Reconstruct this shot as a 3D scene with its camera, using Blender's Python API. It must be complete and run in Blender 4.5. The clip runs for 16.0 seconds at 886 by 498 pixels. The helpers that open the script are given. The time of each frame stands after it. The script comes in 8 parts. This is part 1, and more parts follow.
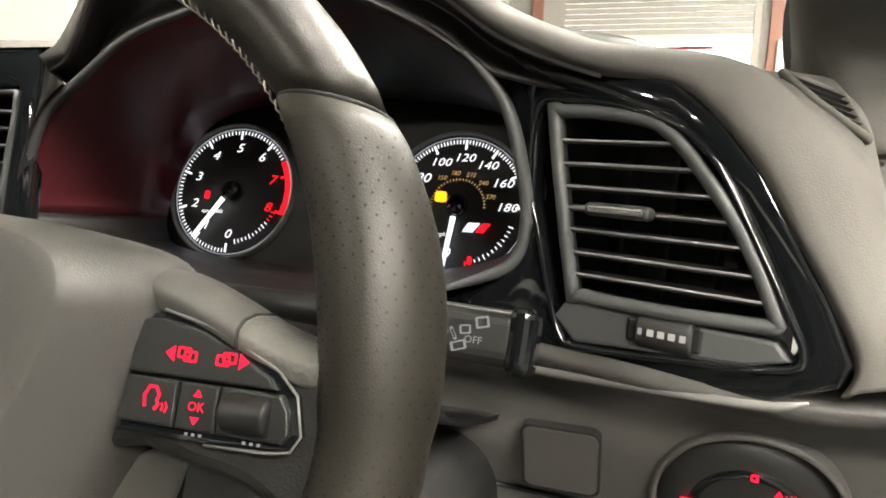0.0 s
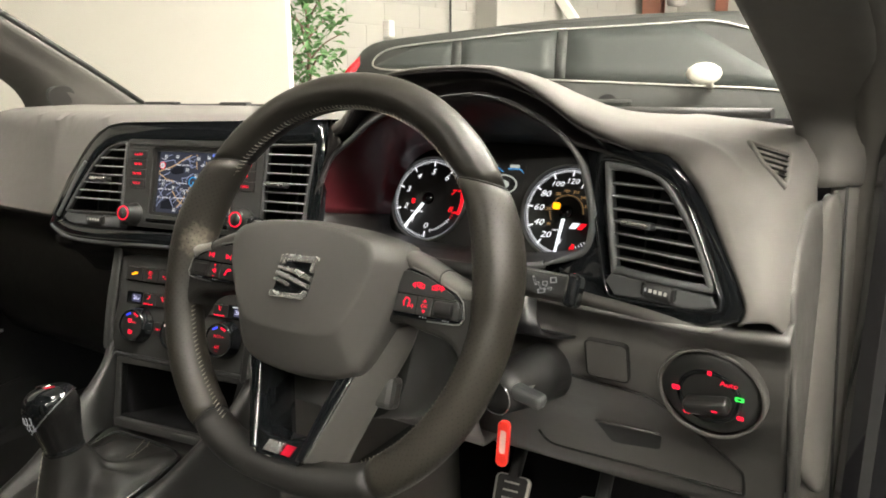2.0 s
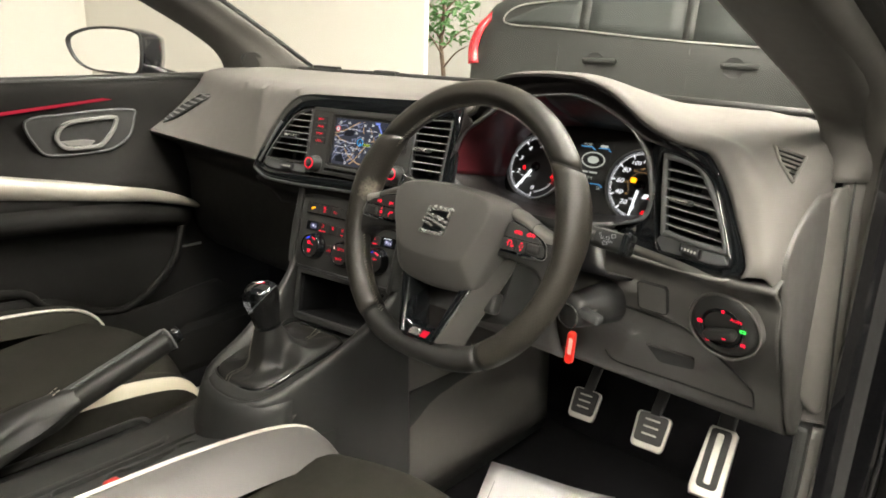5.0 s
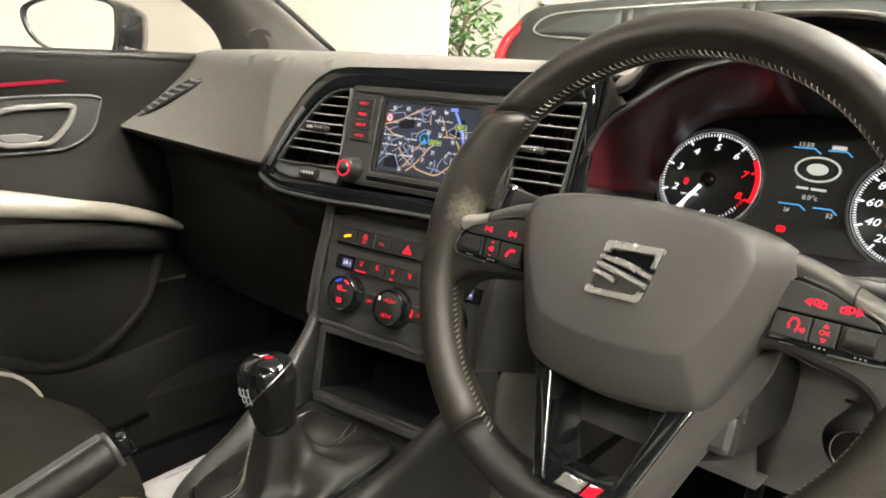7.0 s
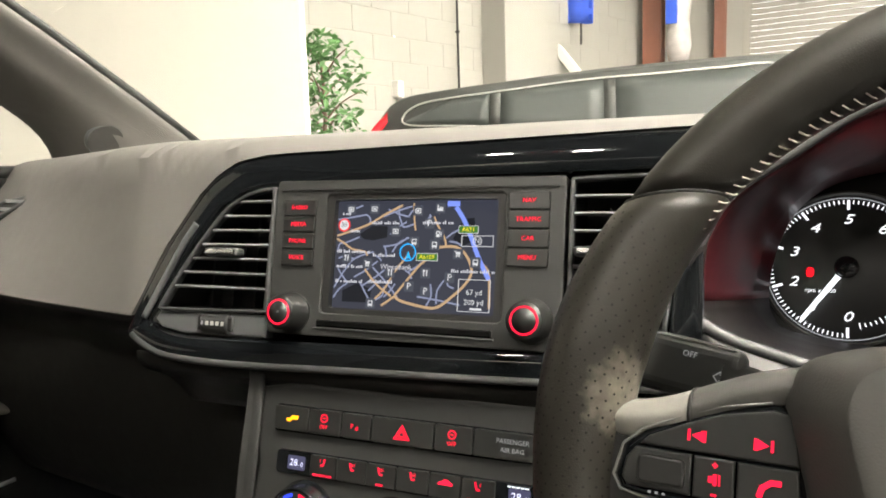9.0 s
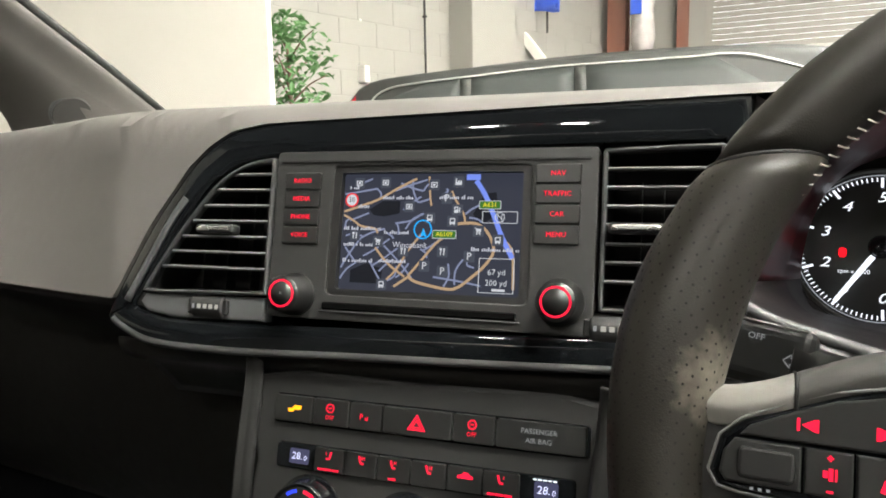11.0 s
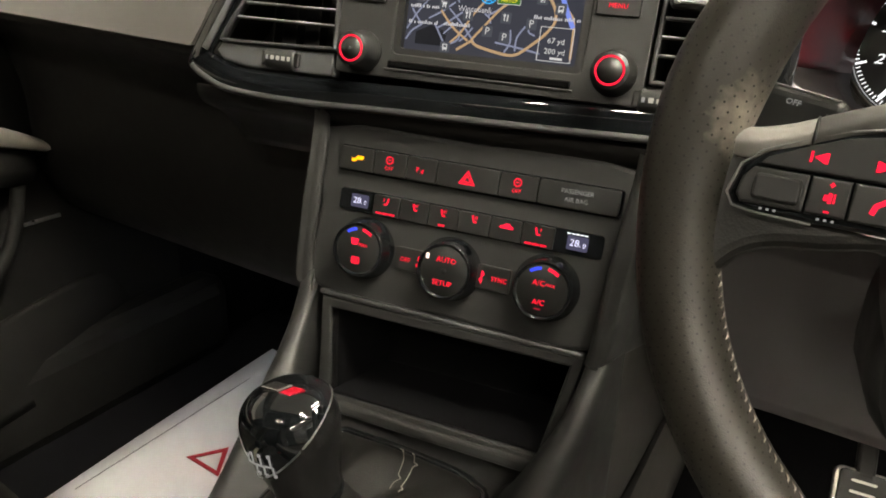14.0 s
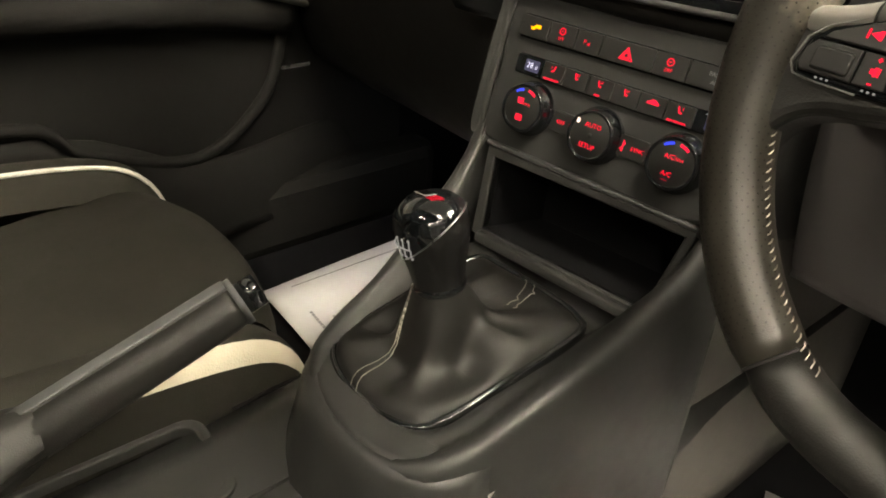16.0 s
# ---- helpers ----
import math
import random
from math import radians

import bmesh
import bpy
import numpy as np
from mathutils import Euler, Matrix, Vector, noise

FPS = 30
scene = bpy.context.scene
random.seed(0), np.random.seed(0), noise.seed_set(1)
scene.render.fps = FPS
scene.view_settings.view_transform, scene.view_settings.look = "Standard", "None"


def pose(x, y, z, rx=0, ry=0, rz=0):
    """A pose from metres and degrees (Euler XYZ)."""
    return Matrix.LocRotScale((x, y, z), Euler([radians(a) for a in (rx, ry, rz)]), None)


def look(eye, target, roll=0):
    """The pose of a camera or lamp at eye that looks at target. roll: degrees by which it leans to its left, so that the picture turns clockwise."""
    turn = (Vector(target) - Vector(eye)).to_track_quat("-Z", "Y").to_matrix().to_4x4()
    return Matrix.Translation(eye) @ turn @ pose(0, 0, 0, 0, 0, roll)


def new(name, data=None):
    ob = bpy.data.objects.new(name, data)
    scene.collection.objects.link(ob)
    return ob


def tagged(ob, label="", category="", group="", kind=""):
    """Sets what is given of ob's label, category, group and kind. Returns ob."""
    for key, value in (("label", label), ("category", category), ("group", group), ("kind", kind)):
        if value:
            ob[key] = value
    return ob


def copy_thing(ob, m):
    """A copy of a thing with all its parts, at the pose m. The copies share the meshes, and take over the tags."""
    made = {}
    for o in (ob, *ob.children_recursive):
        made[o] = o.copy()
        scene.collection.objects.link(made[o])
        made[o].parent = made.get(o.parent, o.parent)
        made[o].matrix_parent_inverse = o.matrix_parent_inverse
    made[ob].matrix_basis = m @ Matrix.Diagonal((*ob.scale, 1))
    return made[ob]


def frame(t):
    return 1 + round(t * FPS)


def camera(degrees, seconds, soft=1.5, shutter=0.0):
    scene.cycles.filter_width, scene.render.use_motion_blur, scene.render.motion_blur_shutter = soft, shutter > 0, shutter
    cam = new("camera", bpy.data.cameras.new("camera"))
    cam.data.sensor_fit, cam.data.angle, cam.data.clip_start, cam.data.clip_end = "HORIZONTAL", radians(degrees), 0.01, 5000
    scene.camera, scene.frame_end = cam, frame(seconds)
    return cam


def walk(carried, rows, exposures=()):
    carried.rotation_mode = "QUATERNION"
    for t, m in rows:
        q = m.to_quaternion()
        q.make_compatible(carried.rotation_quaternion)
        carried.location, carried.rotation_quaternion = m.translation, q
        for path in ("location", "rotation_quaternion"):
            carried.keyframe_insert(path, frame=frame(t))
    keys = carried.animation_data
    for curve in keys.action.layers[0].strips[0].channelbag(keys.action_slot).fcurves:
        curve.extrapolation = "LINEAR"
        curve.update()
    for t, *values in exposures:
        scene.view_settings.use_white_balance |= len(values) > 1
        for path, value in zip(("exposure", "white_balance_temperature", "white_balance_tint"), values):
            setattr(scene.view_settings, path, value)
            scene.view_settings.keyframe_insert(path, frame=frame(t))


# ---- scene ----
cam = camera(65.2, 16.0, soft=1.8)
PATH = [
    (0, (0.62, -0.293, 0.942), (0.022, 1.582, 0.586), 1.3),
    (0.5, (0.598, -0.324, 0.943), (-0.049, 1.532, 0.574), 1.3),
    (1, (0.605, -0.373, 0.952), (-0.106, 1.457, 0.569), 1.5),
    (1.5, (0.664, -0.455, 0.969), (-0.233, 1.285, 0.559), 0.8),
    (2, (0.779, -0.561, 1.016), (-0.26, 1.092, 0.584), -0.1),
    (2.5, (0.826, -0.641, 1.019), (-0.293, 0.952, 0.559), -0.3),
    (3, (0.868, -0.699, 1.031), (-0.301, 0.847, 0.538), 0.1),
    (3.5, (0.916, -0.744, 1.062), (-0.301, 0.755, 0.541), 0.7),
    (4, (0.951, -0.783, 1.086), (-0.305, 0.675, 0.543), 0.9),
    (4.2, (0.962, -0.796, 1.095), (-0.306, 0.649, 0.544), 1.0),
    (5.25, (0.93, -0.755, 1.087), (-0.349, 0.664, 0.494), 1.9),
    (6.3, (0.737, -0.617, 1.035), (-0.553, 0.792, 0.444), 2.5),
    (6.5, (0.687, -0.593, 1.026), (-0.616, 0.809, 0.445), 2.6),
    (7, (0.567, -0.547, 0.99), (-0.718, 0.895, 0.473), 3.1),
    (7.5, (0.47, -0.512, 0.958), (-0.76, 0.999, 0.506), 1.9),
    (8, (0.386, -0.467, 0.948), (-0.807, 1.098, 0.587), 0.2),
    (8.5, (0.32, -0.414, 0.973), (-0.788, 1.223, 0.672), -1.3),
    (8.7, (0.303, -0.4, 0.969), (-0.761, 1.27, 0.69), -1.6),
    (9.75, (0.247, -0.363, 0.971), (-0.685, 1.4, 0.757), -1.5),
    (10.8, (0.23, -0.37, 0.965), (-0.675, 1.395, 0.707), -1.2),
    (11, (0.23, -0.372, 0.958), (-0.678, 1.387, 0.673), -1.1),
    (11.5, (0.224, -0.381, 0.95), (-0.67, 1.369, 0.58), -0.7),
    (12, (0.22, -0.394, 0.939), (-0.653, 1.347, 0.483), -0.2),
    (12.5, (0.219, -0.405, 0.94), (-0.645, 1.311, 0.384), 0.4),
    (13, (0.224, -0.415, 0.939), (-0.645, 1.262, 0.282), 1.0),
    (13.5, (0.235, -0.423, 0.937), (-0.656, 1.213, 0.209), 2.0),
    (14, (0.244, -0.423, 0.933), (-0.677, 1.162, 0.133), 3.0),
    (14.5, (0.252, -0.427, 0.923), (-0.728, 1.086, 0.057), 3.8),
    (15, (0.267, -0.427, 0.917), (-0.787, 0.995, -0.014), 4.6),
    (15.5, (0.293, -0.44, 0.917), (-0.842, 0.862, -0.091), 4.9),
    (16, (0.358, -0.462, 0.937), (-0.933, 0.625, -0.137), 4.1),
]
walk(cam, [(t, look(eye, target, roll)) for t, eye, target, roll in PATH], exposures=((0.0, 0.2, 6650, 10), (0.6, 0.05, 6650, 10), (4.0, 0.0, 6700, 10), (6.5, 0.22, 6750, 10), (8.0, 0.42, 6850, 10), (8.7, 0.30, 6750, 10), (11.0, -0.05, 6350, 10), (12.5, 0.05, 6350, 10), (13.5, 0.05, 6700, 10), (14.5, -0.12, 7300, 10), (15.4, -0.08, 7400, 10), (16.0, 0.05, 7500, 10)))

# ---- world, light, exposure ----
world = bpy.data.worlds.new("world")
scene.world = world
world.use_nodes = True
wn = world.node_tree.nodes
sky = wn.new("ShaderNodeTexSky")
sky.sky_type, sky.sun_disc = "NISHITA", False
sky.sun_elevation, sky.sun_rotation = radians(35), radians(20)
world.node_tree.links.new(sky.outputs[0], wn["Background"].inputs[0])
wn["Background"].inputs[1].default_value = 0.15
scene.view_settings.exposure = 0.0
LAMP_POWER = 250.0        # ceiling luminaires, emission strength


# ---- small builders ----
def spline(pts, n=6, closed=False):
    """Catmull-Rom through the points, n steps a span."""
    pts = [Vector(p) for p in pts]
    m = len(pts)
    out = []
    for i in range(m if closed else m - 1):
        if closed:
            a, b, c, d = (pts[(i + k) % m] for k in (-1, 0, 1, 2))
        else:
            a, b, c, d = pts[max(i - 1, 0)], pts[i], pts[i + 1], pts[min(i + 2, m - 1)]
        for k in range(n):
            t = k / n
            out.append(0.5 * (2 * b + (c - a) * t + (2 * a - 5 * b + 4 * c - d) * t * t + (3 * b - a - 3 * c + d) * t ** 3))
    if not closed:
        out.append(pts[-1])
    return out


def even(pts, n):
    """n points evenly along a smooth line."""
    p = spline(pts, 8)
    d = [0.0]
    for a, b in zip(p, p[1:]):
        d.append(d[-1] + (b - a).length)
    return [Vector([float(np.interp(d[-1] * k / (n - 1), d, [q[i] for q in p])) for i in range(3)]) for k in range(n)]


def mm(pts):
    return [Vector((p[0] / 1000, p[1] / 1000)) for p in pts]


def add_box(bm, sx, sy, sz, at=(0, 0, 0), bevel=0.0, seg=2, turn=None):
    """A box of full sizes sx, sy, sz centred on at."""
    tmp = bmesh.new()
    bmesh.ops.create_cube(tmp, size=1)
    bmesh.ops.scale(tmp, vec=(sx, sy, sz), verts=tmp.verts)
    if bevel:
        bmesh.ops.bevel(tmp, geom=tmp.edges[:], offset=bevel, segments=seg, profile=0.5, affect="EDGES")
    add_bm(bm, tmp, Matrix.Translation(at) @ (turn or Matrix()))
    return bm


def add_bm(bm, other, m=None):
    """Join other, moved by m, into bm."""
    if m is not None:
        bmesh.ops.transform(other, matrix=m, verts=other.verts)
    vs = {}
    for v in other.verts:
        vs[v] = bm.verts.new(v.co)
    for f in other.faces:
        try:
            nf = bm.faces.new([vs[v] for v in f.verts])
            nf.smooth = f.smooth
        except ValueError:
            pass
    other.free()
    return bm


def box(sx, sy, sz, at=(0, 0, 0), bevel=0.0, seg=2, turn=None):
    return add_box(bmesh.new(), sx, sy, sz, at, bevel, seg, turn)


def prism(outline, z0, z1, bevel=0.0, seg=2):
    """The 2D outline raised from z0 to z1, its upper rim rounded."""
    bm = bmesh.new()
    vs = [bm.verts.new((p[0], p[1], z1)) for p in outline]
    top = bm.faces.new(vs)
    lo = [bm.verts.new((p[0], p[1], z0)) for p in outline]
    n = len(vs)
    for i in range(n):
        bm.faces.new((vs[i], lo[i], lo[(i + 1) % n], vs[(i + 1) % n]))
    bm.faces.new(lo[::-1])
    bmesh.ops.recalc_face_normals(bm, faces=bm.faces)
    if bevel:
        bmesh.ops.bevel(bm, geom=list(top.edges), offset=bevel, segments=seg, profile=0.5, affect="EDGES")
    return bm


def rrect(w, h, r, n=5, at=(0, 0)):
    """A rounded rectangle's outline."""
    out = []
    for cx, cy, a0 in ((w / 2 - r, h / 2 - r, 0), (-w / 2 + r, h / 2 - r, 90), (-w / 2 + r, -h / 2 + r, 180), (w / 2 - r, -h / 2 + r, 270)):
        for k in range(n + 1):
            a = radians(a0 + 90 * k / n)
            out.append((at[0] + cx + r * math.cos(a), at[1] + cy + r * math.sin(a)))
    return out


def lathe(profile, n=32):
    """Rings of (radius, z) round the z axis."""
    bm = bmesh.new()
    rings = []
    for r, z in profile:
        if r < 1e-6:
            rings.append([bm.verts.new((0, 0, z))] * n)
        else:
            rings.append([bm.verts.new((r * math.cos(2 * math.pi * k / n), r * math.sin(2 * math.pi * k / n), z)) for k in range(n)])
    for a, b in zip(rings, rings[1:]):
        for k in range(n):
            q = (a[k], a[(k + 1) % n], b[(k + 1) % n], b[k])
            q = tuple(dict.fromkeys(q))
            if len(q) > 2:
                bm.faces.new(q)
    bmesh.ops.recalc_face_normals(bm, faces=bm.faces)
    for f in bm.faces:
        f.smooth = True
    return bm


def sweep(path, section, closed=False, up=(0, 0, 1), caps=True):
    """The 2D section carried along the path. Its x lies across the path, its y along up."""
    bm = bmesh.new()
    path = [Vector(p).to_3d() for p in path]
    n, up = len(path), Vector(up)
    rings = []
    for i, p in enumerate(path):
        a = path[i - 1] if (closed or i) else p
        b = path[(i + 1) % n] if (closed or i < n - 1) else p
        t = (b - a).normalized()
        side = t.cross(up)
        side = side.normalized() if side.length > 1e-6 else Vector((1, 0, 0))
        u2 = side.cross(t)
        sec = section(i / max(n - 1, 1)) if callable(section) else section
        rings.append([bm.verts.new(p + side * s[0] + u2 * s[1]) for s in sec])
    k = len(rings[0])
    for i in range(n if closed else n - 1):
        a, b = rings[i], rings[(i + 1) % n]
        for j in range(k):
            f = bm.faces.new((a[j], a[(j + 1) % k], b[(j + 1) % k], b[j]))
            f.smooth = True
    if caps and not closed:
        bm.faces.new(rings[0][::-1])
        bm.faces.new(rings[-1])
    bmesh.ops.recalc_face_normals(bm, faces=bm.faces)
    return bm


def circle(r, n=10, ry=None):
    return [(r * math.cos(2 * math.pi * k / n), (ry or r) * math.sin(2 * math.pi * k / n)) for k in range(n)]


def sheet(rows, thick=0.0, smooth=True):
    """A surface through rows of points."""
    bm = bmesh.new()
    g = [[bm.verts.new(p) for p in row] for row in rows]
    for a, b in zip(g, g[1:]):
        for k in range(len(a) - 1):
            f = bm.faces.new((a[k], a[k + 1], b[k + 1], b[k]))
            f.smooth = smooth
    if thick:
        bmesh.ops.recalc_face_normals(bm, faces=bm.faces)
        bm.normal_update()
        rim = [e for e in bm.edges if len(e.link_faces) == 1]
        faces = bm.faces[:]
        back = {v: bm.verts.new(v.co - v.normal * thick) for v in bm.verts[:]}
        for f in faces:
            nf = bm.faces.new([back[v] for v in reversed(f.verts)])
            nf.smooth = smooth
        for e in rim:
            a, b = e.verts
            bm.faces.new((a, b, back[b], back[a]))
    bmesh.ops.recalc_face_normals(bm, faces=bm.faces)
    return bm


def smooth_rows(rows, n=4, m=4):
    """Rows of points, refined both ways."""
    r1 = [spline(r, n) for r in rows]
    cols = [spline(c, m) for c in zip(*r1)]
    return [list(r) for r in zip(*cols)]


def ring_plate(outer, inner, z0, z1, bevel=0.0, closed=True):
    """A flat frame between two outlines of as many points."""
    bm = bmesh.new()
    n = len(outer)
    lv = [[bm.verts.new((p[0], p[1], z)) for p in line] for line, z in ((outer, z1), (inner, z1), (inner, z0), (outer, z0))]
    for i in range(n if closed else n - 1):
        j = (i + 1) % n
        for a, b in ((0, 1), (1, 2), (2, 3), (3, 0)):
            bm.faces.new((lv[a][i], lv[a][j], lv[b][j], lv[b][i]))
    if not closed:
        for i in (0, n - 1):
            bm.faces.new([lv[k][i] for k in range(4)])
    bmesh.ops.recalc_face_normals(bm, faces=bm.faces)
    if bevel:
        es = [e for e in bm.edges if abs(e.verts[0].co.z - z1) < 1e-6 and abs(e.verts[1].co.z - z1) < 1e-6 and len(e.link_faces) == 2
              and abs(e.link_faces[0].normal.z - e.link_faces[1].normal.z) > 0.5]
        bmesh.ops.bevel(bm, geom=es, offset=bevel, segments=2, profile=0.5, affect="EDGES")
    return bm


def letters(text, size, at=(0, 0, 0), align="CENTER", shear=0.0, spread=1.0, deep=0.0001):
    """Writing in the built-in font, as a mesh."""
    cu = bpy.data.curves.new("writing", "FONT")
    cu.body, cu.size, cu.align_x, cu.align_y, cu.shear, cu.extrude = text, size, align, "CENTER", shear, deep
    cu.space_character, cu.resolution_u = spread, 2
    ob = bpy.data.objects.new("writing", cu)
    me = bpy.data.meshes.new_from_object(ob)
    bpy.data.objects.remove(ob)
    bpy.data.curves.remove(cu)
    bm = bmesh.new()
    bm.from_mesh(me)
    bpy.data.meshes.remove(me)
    bmesh.ops.transform(bm, matrix=Matrix.Translation(at), verts=bm.verts)
    return bm


def strip(pts, w, z=0.0):
    """A flat line of width w through 2D points."""
    bm = bmesh.new()
    pts = [Vector((p[0], p[1])) for p in pts]
    row = []
    for i, p in enumerate(pts):
        t = pts[min(i + 1, len(pts) - 1)] - pts[max(i - 1, 0)]
        t = t.normalized() if t.length else Vector((1, 0))
        s = Vector((-t.y, t.x)) * w / 2
        row.append((bm.verts.new((p.x + s.x, p.y + s.y, z)), bm.verts.new((p.x - s.x, p.y - s.y, z))))
    for a, b in zip(row, row[1:]):
        bm.faces.new((a[0], a[1], b[1], b[0]))
    return bm


def panel_frame(o, yaw, tilt):
    """The pose of a panel: x to its right, y up along it, z out of it towards the seats."""
    a, b = radians(yaw), radians(tilt)
    u = Vector((math.cos(a), math.sin(a), 0))
    v = Vector((-math.sin(a) * math.sin(b), math.cos(a) * math.sin(b), math.cos(b)))
    n = u.cross(v)
    m = Matrix((u, v, n)).transposed().to_4x4()
    m.translation = o
    return m


def part(name, bm, material, parent=None, label="", smooth=None, m=None):
    """One mesh object, under a thing or under a part."""
    me = bpy.data.meshes.new(name)
    if smooth is not None:
        for f in bm.faces:
            f.smooth = smooth
    bm.to_mesh(me)
    bm.free()
    me.materials.append(material)
    ob = new(name, me)
    if parent is not None:
        ob.parent = parent
    if m is not None:
        ob.matrix_basis = m
    if label:
        tagged(ob, label)
    return ob


def alike(name, ob, parent, m):
    """Another object on the same mesh."""
    o = new(name, ob.data)
    o.parent, o.matrix_basis = parent, m
    return o


def thing(name, label, category, m=None, group="", kind=""):
    ob = new(name)
    ob.empty_display_size = 0.05
    if m is not None:
        ob.matrix_basis = m
    return tagged(ob, label, category, group, kind)


def soft_normals(ob, angle=35):
    """Smooth shading with creases past the angle."""
    for p in ob.data.polygons:
        p.use_smooth = True
    bm = bmesh.new()
    bm.from_mesh(ob.data)
    for e in bm.edges:
        e.smooth = not (len(e.link_faces) == 2 and e.calc_face_angle(0) > radians(angle))
    bm.to_mesh(ob.data)
    bm.free()
    return ob

# ---- materials ----
def material(name, color, rough=0.5, metal=0.0, grain=0.0, bump=0.0, vary=0.1, spots=12.0, coat=0.0, cells=False, spec=0.5, rough_vary=0.08):
    """A surface with colour variation at a coarse scale, grain and relief at a fine one (grain: repeats a metre)."""
    m = bpy.data.materials.new(name)
    m.use_nodes = True
    nt = m.node_tree
    b = nt.nodes["Principled BSDF"]
    b.inputs["Roughness"].default_value, b.inputs["Metallic"].default_value = rough, metal
    b.inputs["Coat Weight"].default_value, b.inputs["Specular IOR Level"].default_value = coat, spec
    tc = nt.nodes.new("ShaderNodeTexCoord")
    n1 = nt.nodes.new("ShaderNodeTexNoise")
    n1.inputs["Scale"].default_value, n1.inputs["Detail"].default_value = spots, 5
    nt.links.new(tc.outputs["Object"], n1.inputs["Vector"])
    mix = nt.nodes.new("ShaderNodeMix")
    mix.data_type = "RGBA"
    mix.inputs[6].default_value = (*[c * (1 - vary) for c in color], 1)
    mix.inputs[7].default_value = (*[min(1, c * (1 + vary)) for c in color], 1)
    nt.links.new(n1.outputs["Fac"], mix.inputs[0])
    nt.links.new(mix.outputs[2], b.inputs["Base Color"])
    rr = nt.nodes.new("ShaderNodeMapRange")
    rr.inputs[3].default_value, rr.inputs[4].default_value = max(0.0, rough - rough_vary), min(1.0, rough + rough_vary)
    n2 = nt.nodes.new("ShaderNodeTexNoise")
    n2.inputs["Scale"].default_value, n2.inputs["Detail"].default_value = spots * 6, 6
    nt.links.new(tc.outputs["Object"], n2.inputs["Vector"])
    nt.links.new(n2.outputs["Fac"], rr.inputs[0])
    nt.links.new(rr.outputs[0], b.inputs["Roughness"])
    if grain:
        if cells:
            g = nt.nodes.new("ShaderNodeTexVoronoi")
            out = g.outputs["Distance"]
        else:
            g = nt.nodes.new("ShaderNodeTexNoise")
            g.inputs["Detail"].default_value = 4
            out = g.outputs["Fac"]
        g.inputs["Scale"].default_value = grain
        nt.links.new(tc.outputs["Object"], g.inputs["Vector"])
        bp = nt.nodes.new("ShaderNodeBump")
        bp.inputs["Strength"].default_value, bp.inputs["Distance"].default_value = bump, 0.001
        nt.links.new(out, bp.inputs["Height"])
        nt.links.new(bp.outputs["Normal"], b.inputs["Normal"])
    return m


def glowing(name, color, strength):
    m = bpy.data.materials.new(name)
    m.use_nodes = True
    b = m.node_tree.nodes["Principled BSDF"]
    b.inputs["Base Color"].default_value = (0.004, 0.004, 0.004, 1)
    b.inputs["Specular IOR Level"].default_value = 0.0
    b.inputs["Emission Color"].default_value = (*color, 1)
    b.inputs["Emission Strength"].default_value = strength
    return m


def glass(name, tint=(1, 1, 1), gloss=0.0):
    """A thin pane: clear, with a mirror's gloss at a slant."""
    m = bpy.data.materials.new(name)
    m.use_nodes = True
    nt = m.node_tree
    out = nt.nodes["Material Output"]
    tr, gl, mx = (nt.nodes.new(k) for k in ("ShaderNodeBsdfTransparent", "ShaderNodeBsdfGlossy", "ShaderNodeMixShader"))
    tr.inputs[0].default_value = (*tint, 1)
    gl.inputs["Roughness"].default_value = gloss
    mx.inputs[0].default_value = 0.05
    nt.links.new(tr.outputs[0], mx.inputs[1])
    nt.links.new(gl.outputs[0], mx.inputs[2])
    nt.links.new(mx.outputs[0], out.inputs["Surface"])
    return m


PAD = material("soft dash skin", (0.112, 0.107, 0.100), 0.66, grain=1000, bump=0.10, cells=True, vary=0.06, spec=0.22)
PAD_LOW = material("lower dash plastic", (0.060, 0.058, 0.055), 0.5, grain=1100, bump=0.10, cells=True, vary=0.06)
GREY_TRIM = material("satin grey trim", (0.16, 0.16, 0.155), 0.35, grain=1500, bump=0.05)
GLOSS = material("piano black", (0.006, 0.007, 0.008), 0.06, coat=0.6, vary=0.1, rough_vary=0.03)
VENT = material("vent plastic", (0.042, 0.044, 0.045), 0.38, grain=1500, bump=0.08)
SLAT = material("satin slat edge", (0.24, 0.245, 0.25), 0.3, grain=1500, bump=0.05)
VENT_GREY = material("vent surround grey", (0.075, 0.078, 0.080), 0.42, grain=1500, bump=0.1)
DARK = material("dark cavity plastic", (0.008, 0.008, 0.008), 0.7)
CHROME = material("chrome", (0.75, 0.76, 0.77), 0.12, 1.0, vary=0.03)
EMBLEM = material("satin chrome", (0.72, 0.72, 0.70), 0.26, 0.85, vary=0.04)
SATIN = material("satin silver", (0.55, 0.55, 0.55), 0.3, 1.0, vary=0.05)
STEEL = material("brushed steel", (0.48, 0.465, 0.43), 0.42, 1.0, grain=400, bump=0.03, vary=0.05)
LEATHER = material("black leather", (0.017, 0.0155, 0.0125), 0.40, grain=1400, bump=0.10, cells=True, vary=0.2, spots=20, rough_vary=0.10)
LEATHER_SOFT = material("smooth black leather", (0.0095, 0.0092, 0.0085), 0.52, grain=900, bump=0.12, cells=True, vary=0.2)
HUB = material("airbag cover skin", (0.062, 0.060, 0.057), 0.46, grain=1200, bump=0.10, cells=True, vary=0.05)
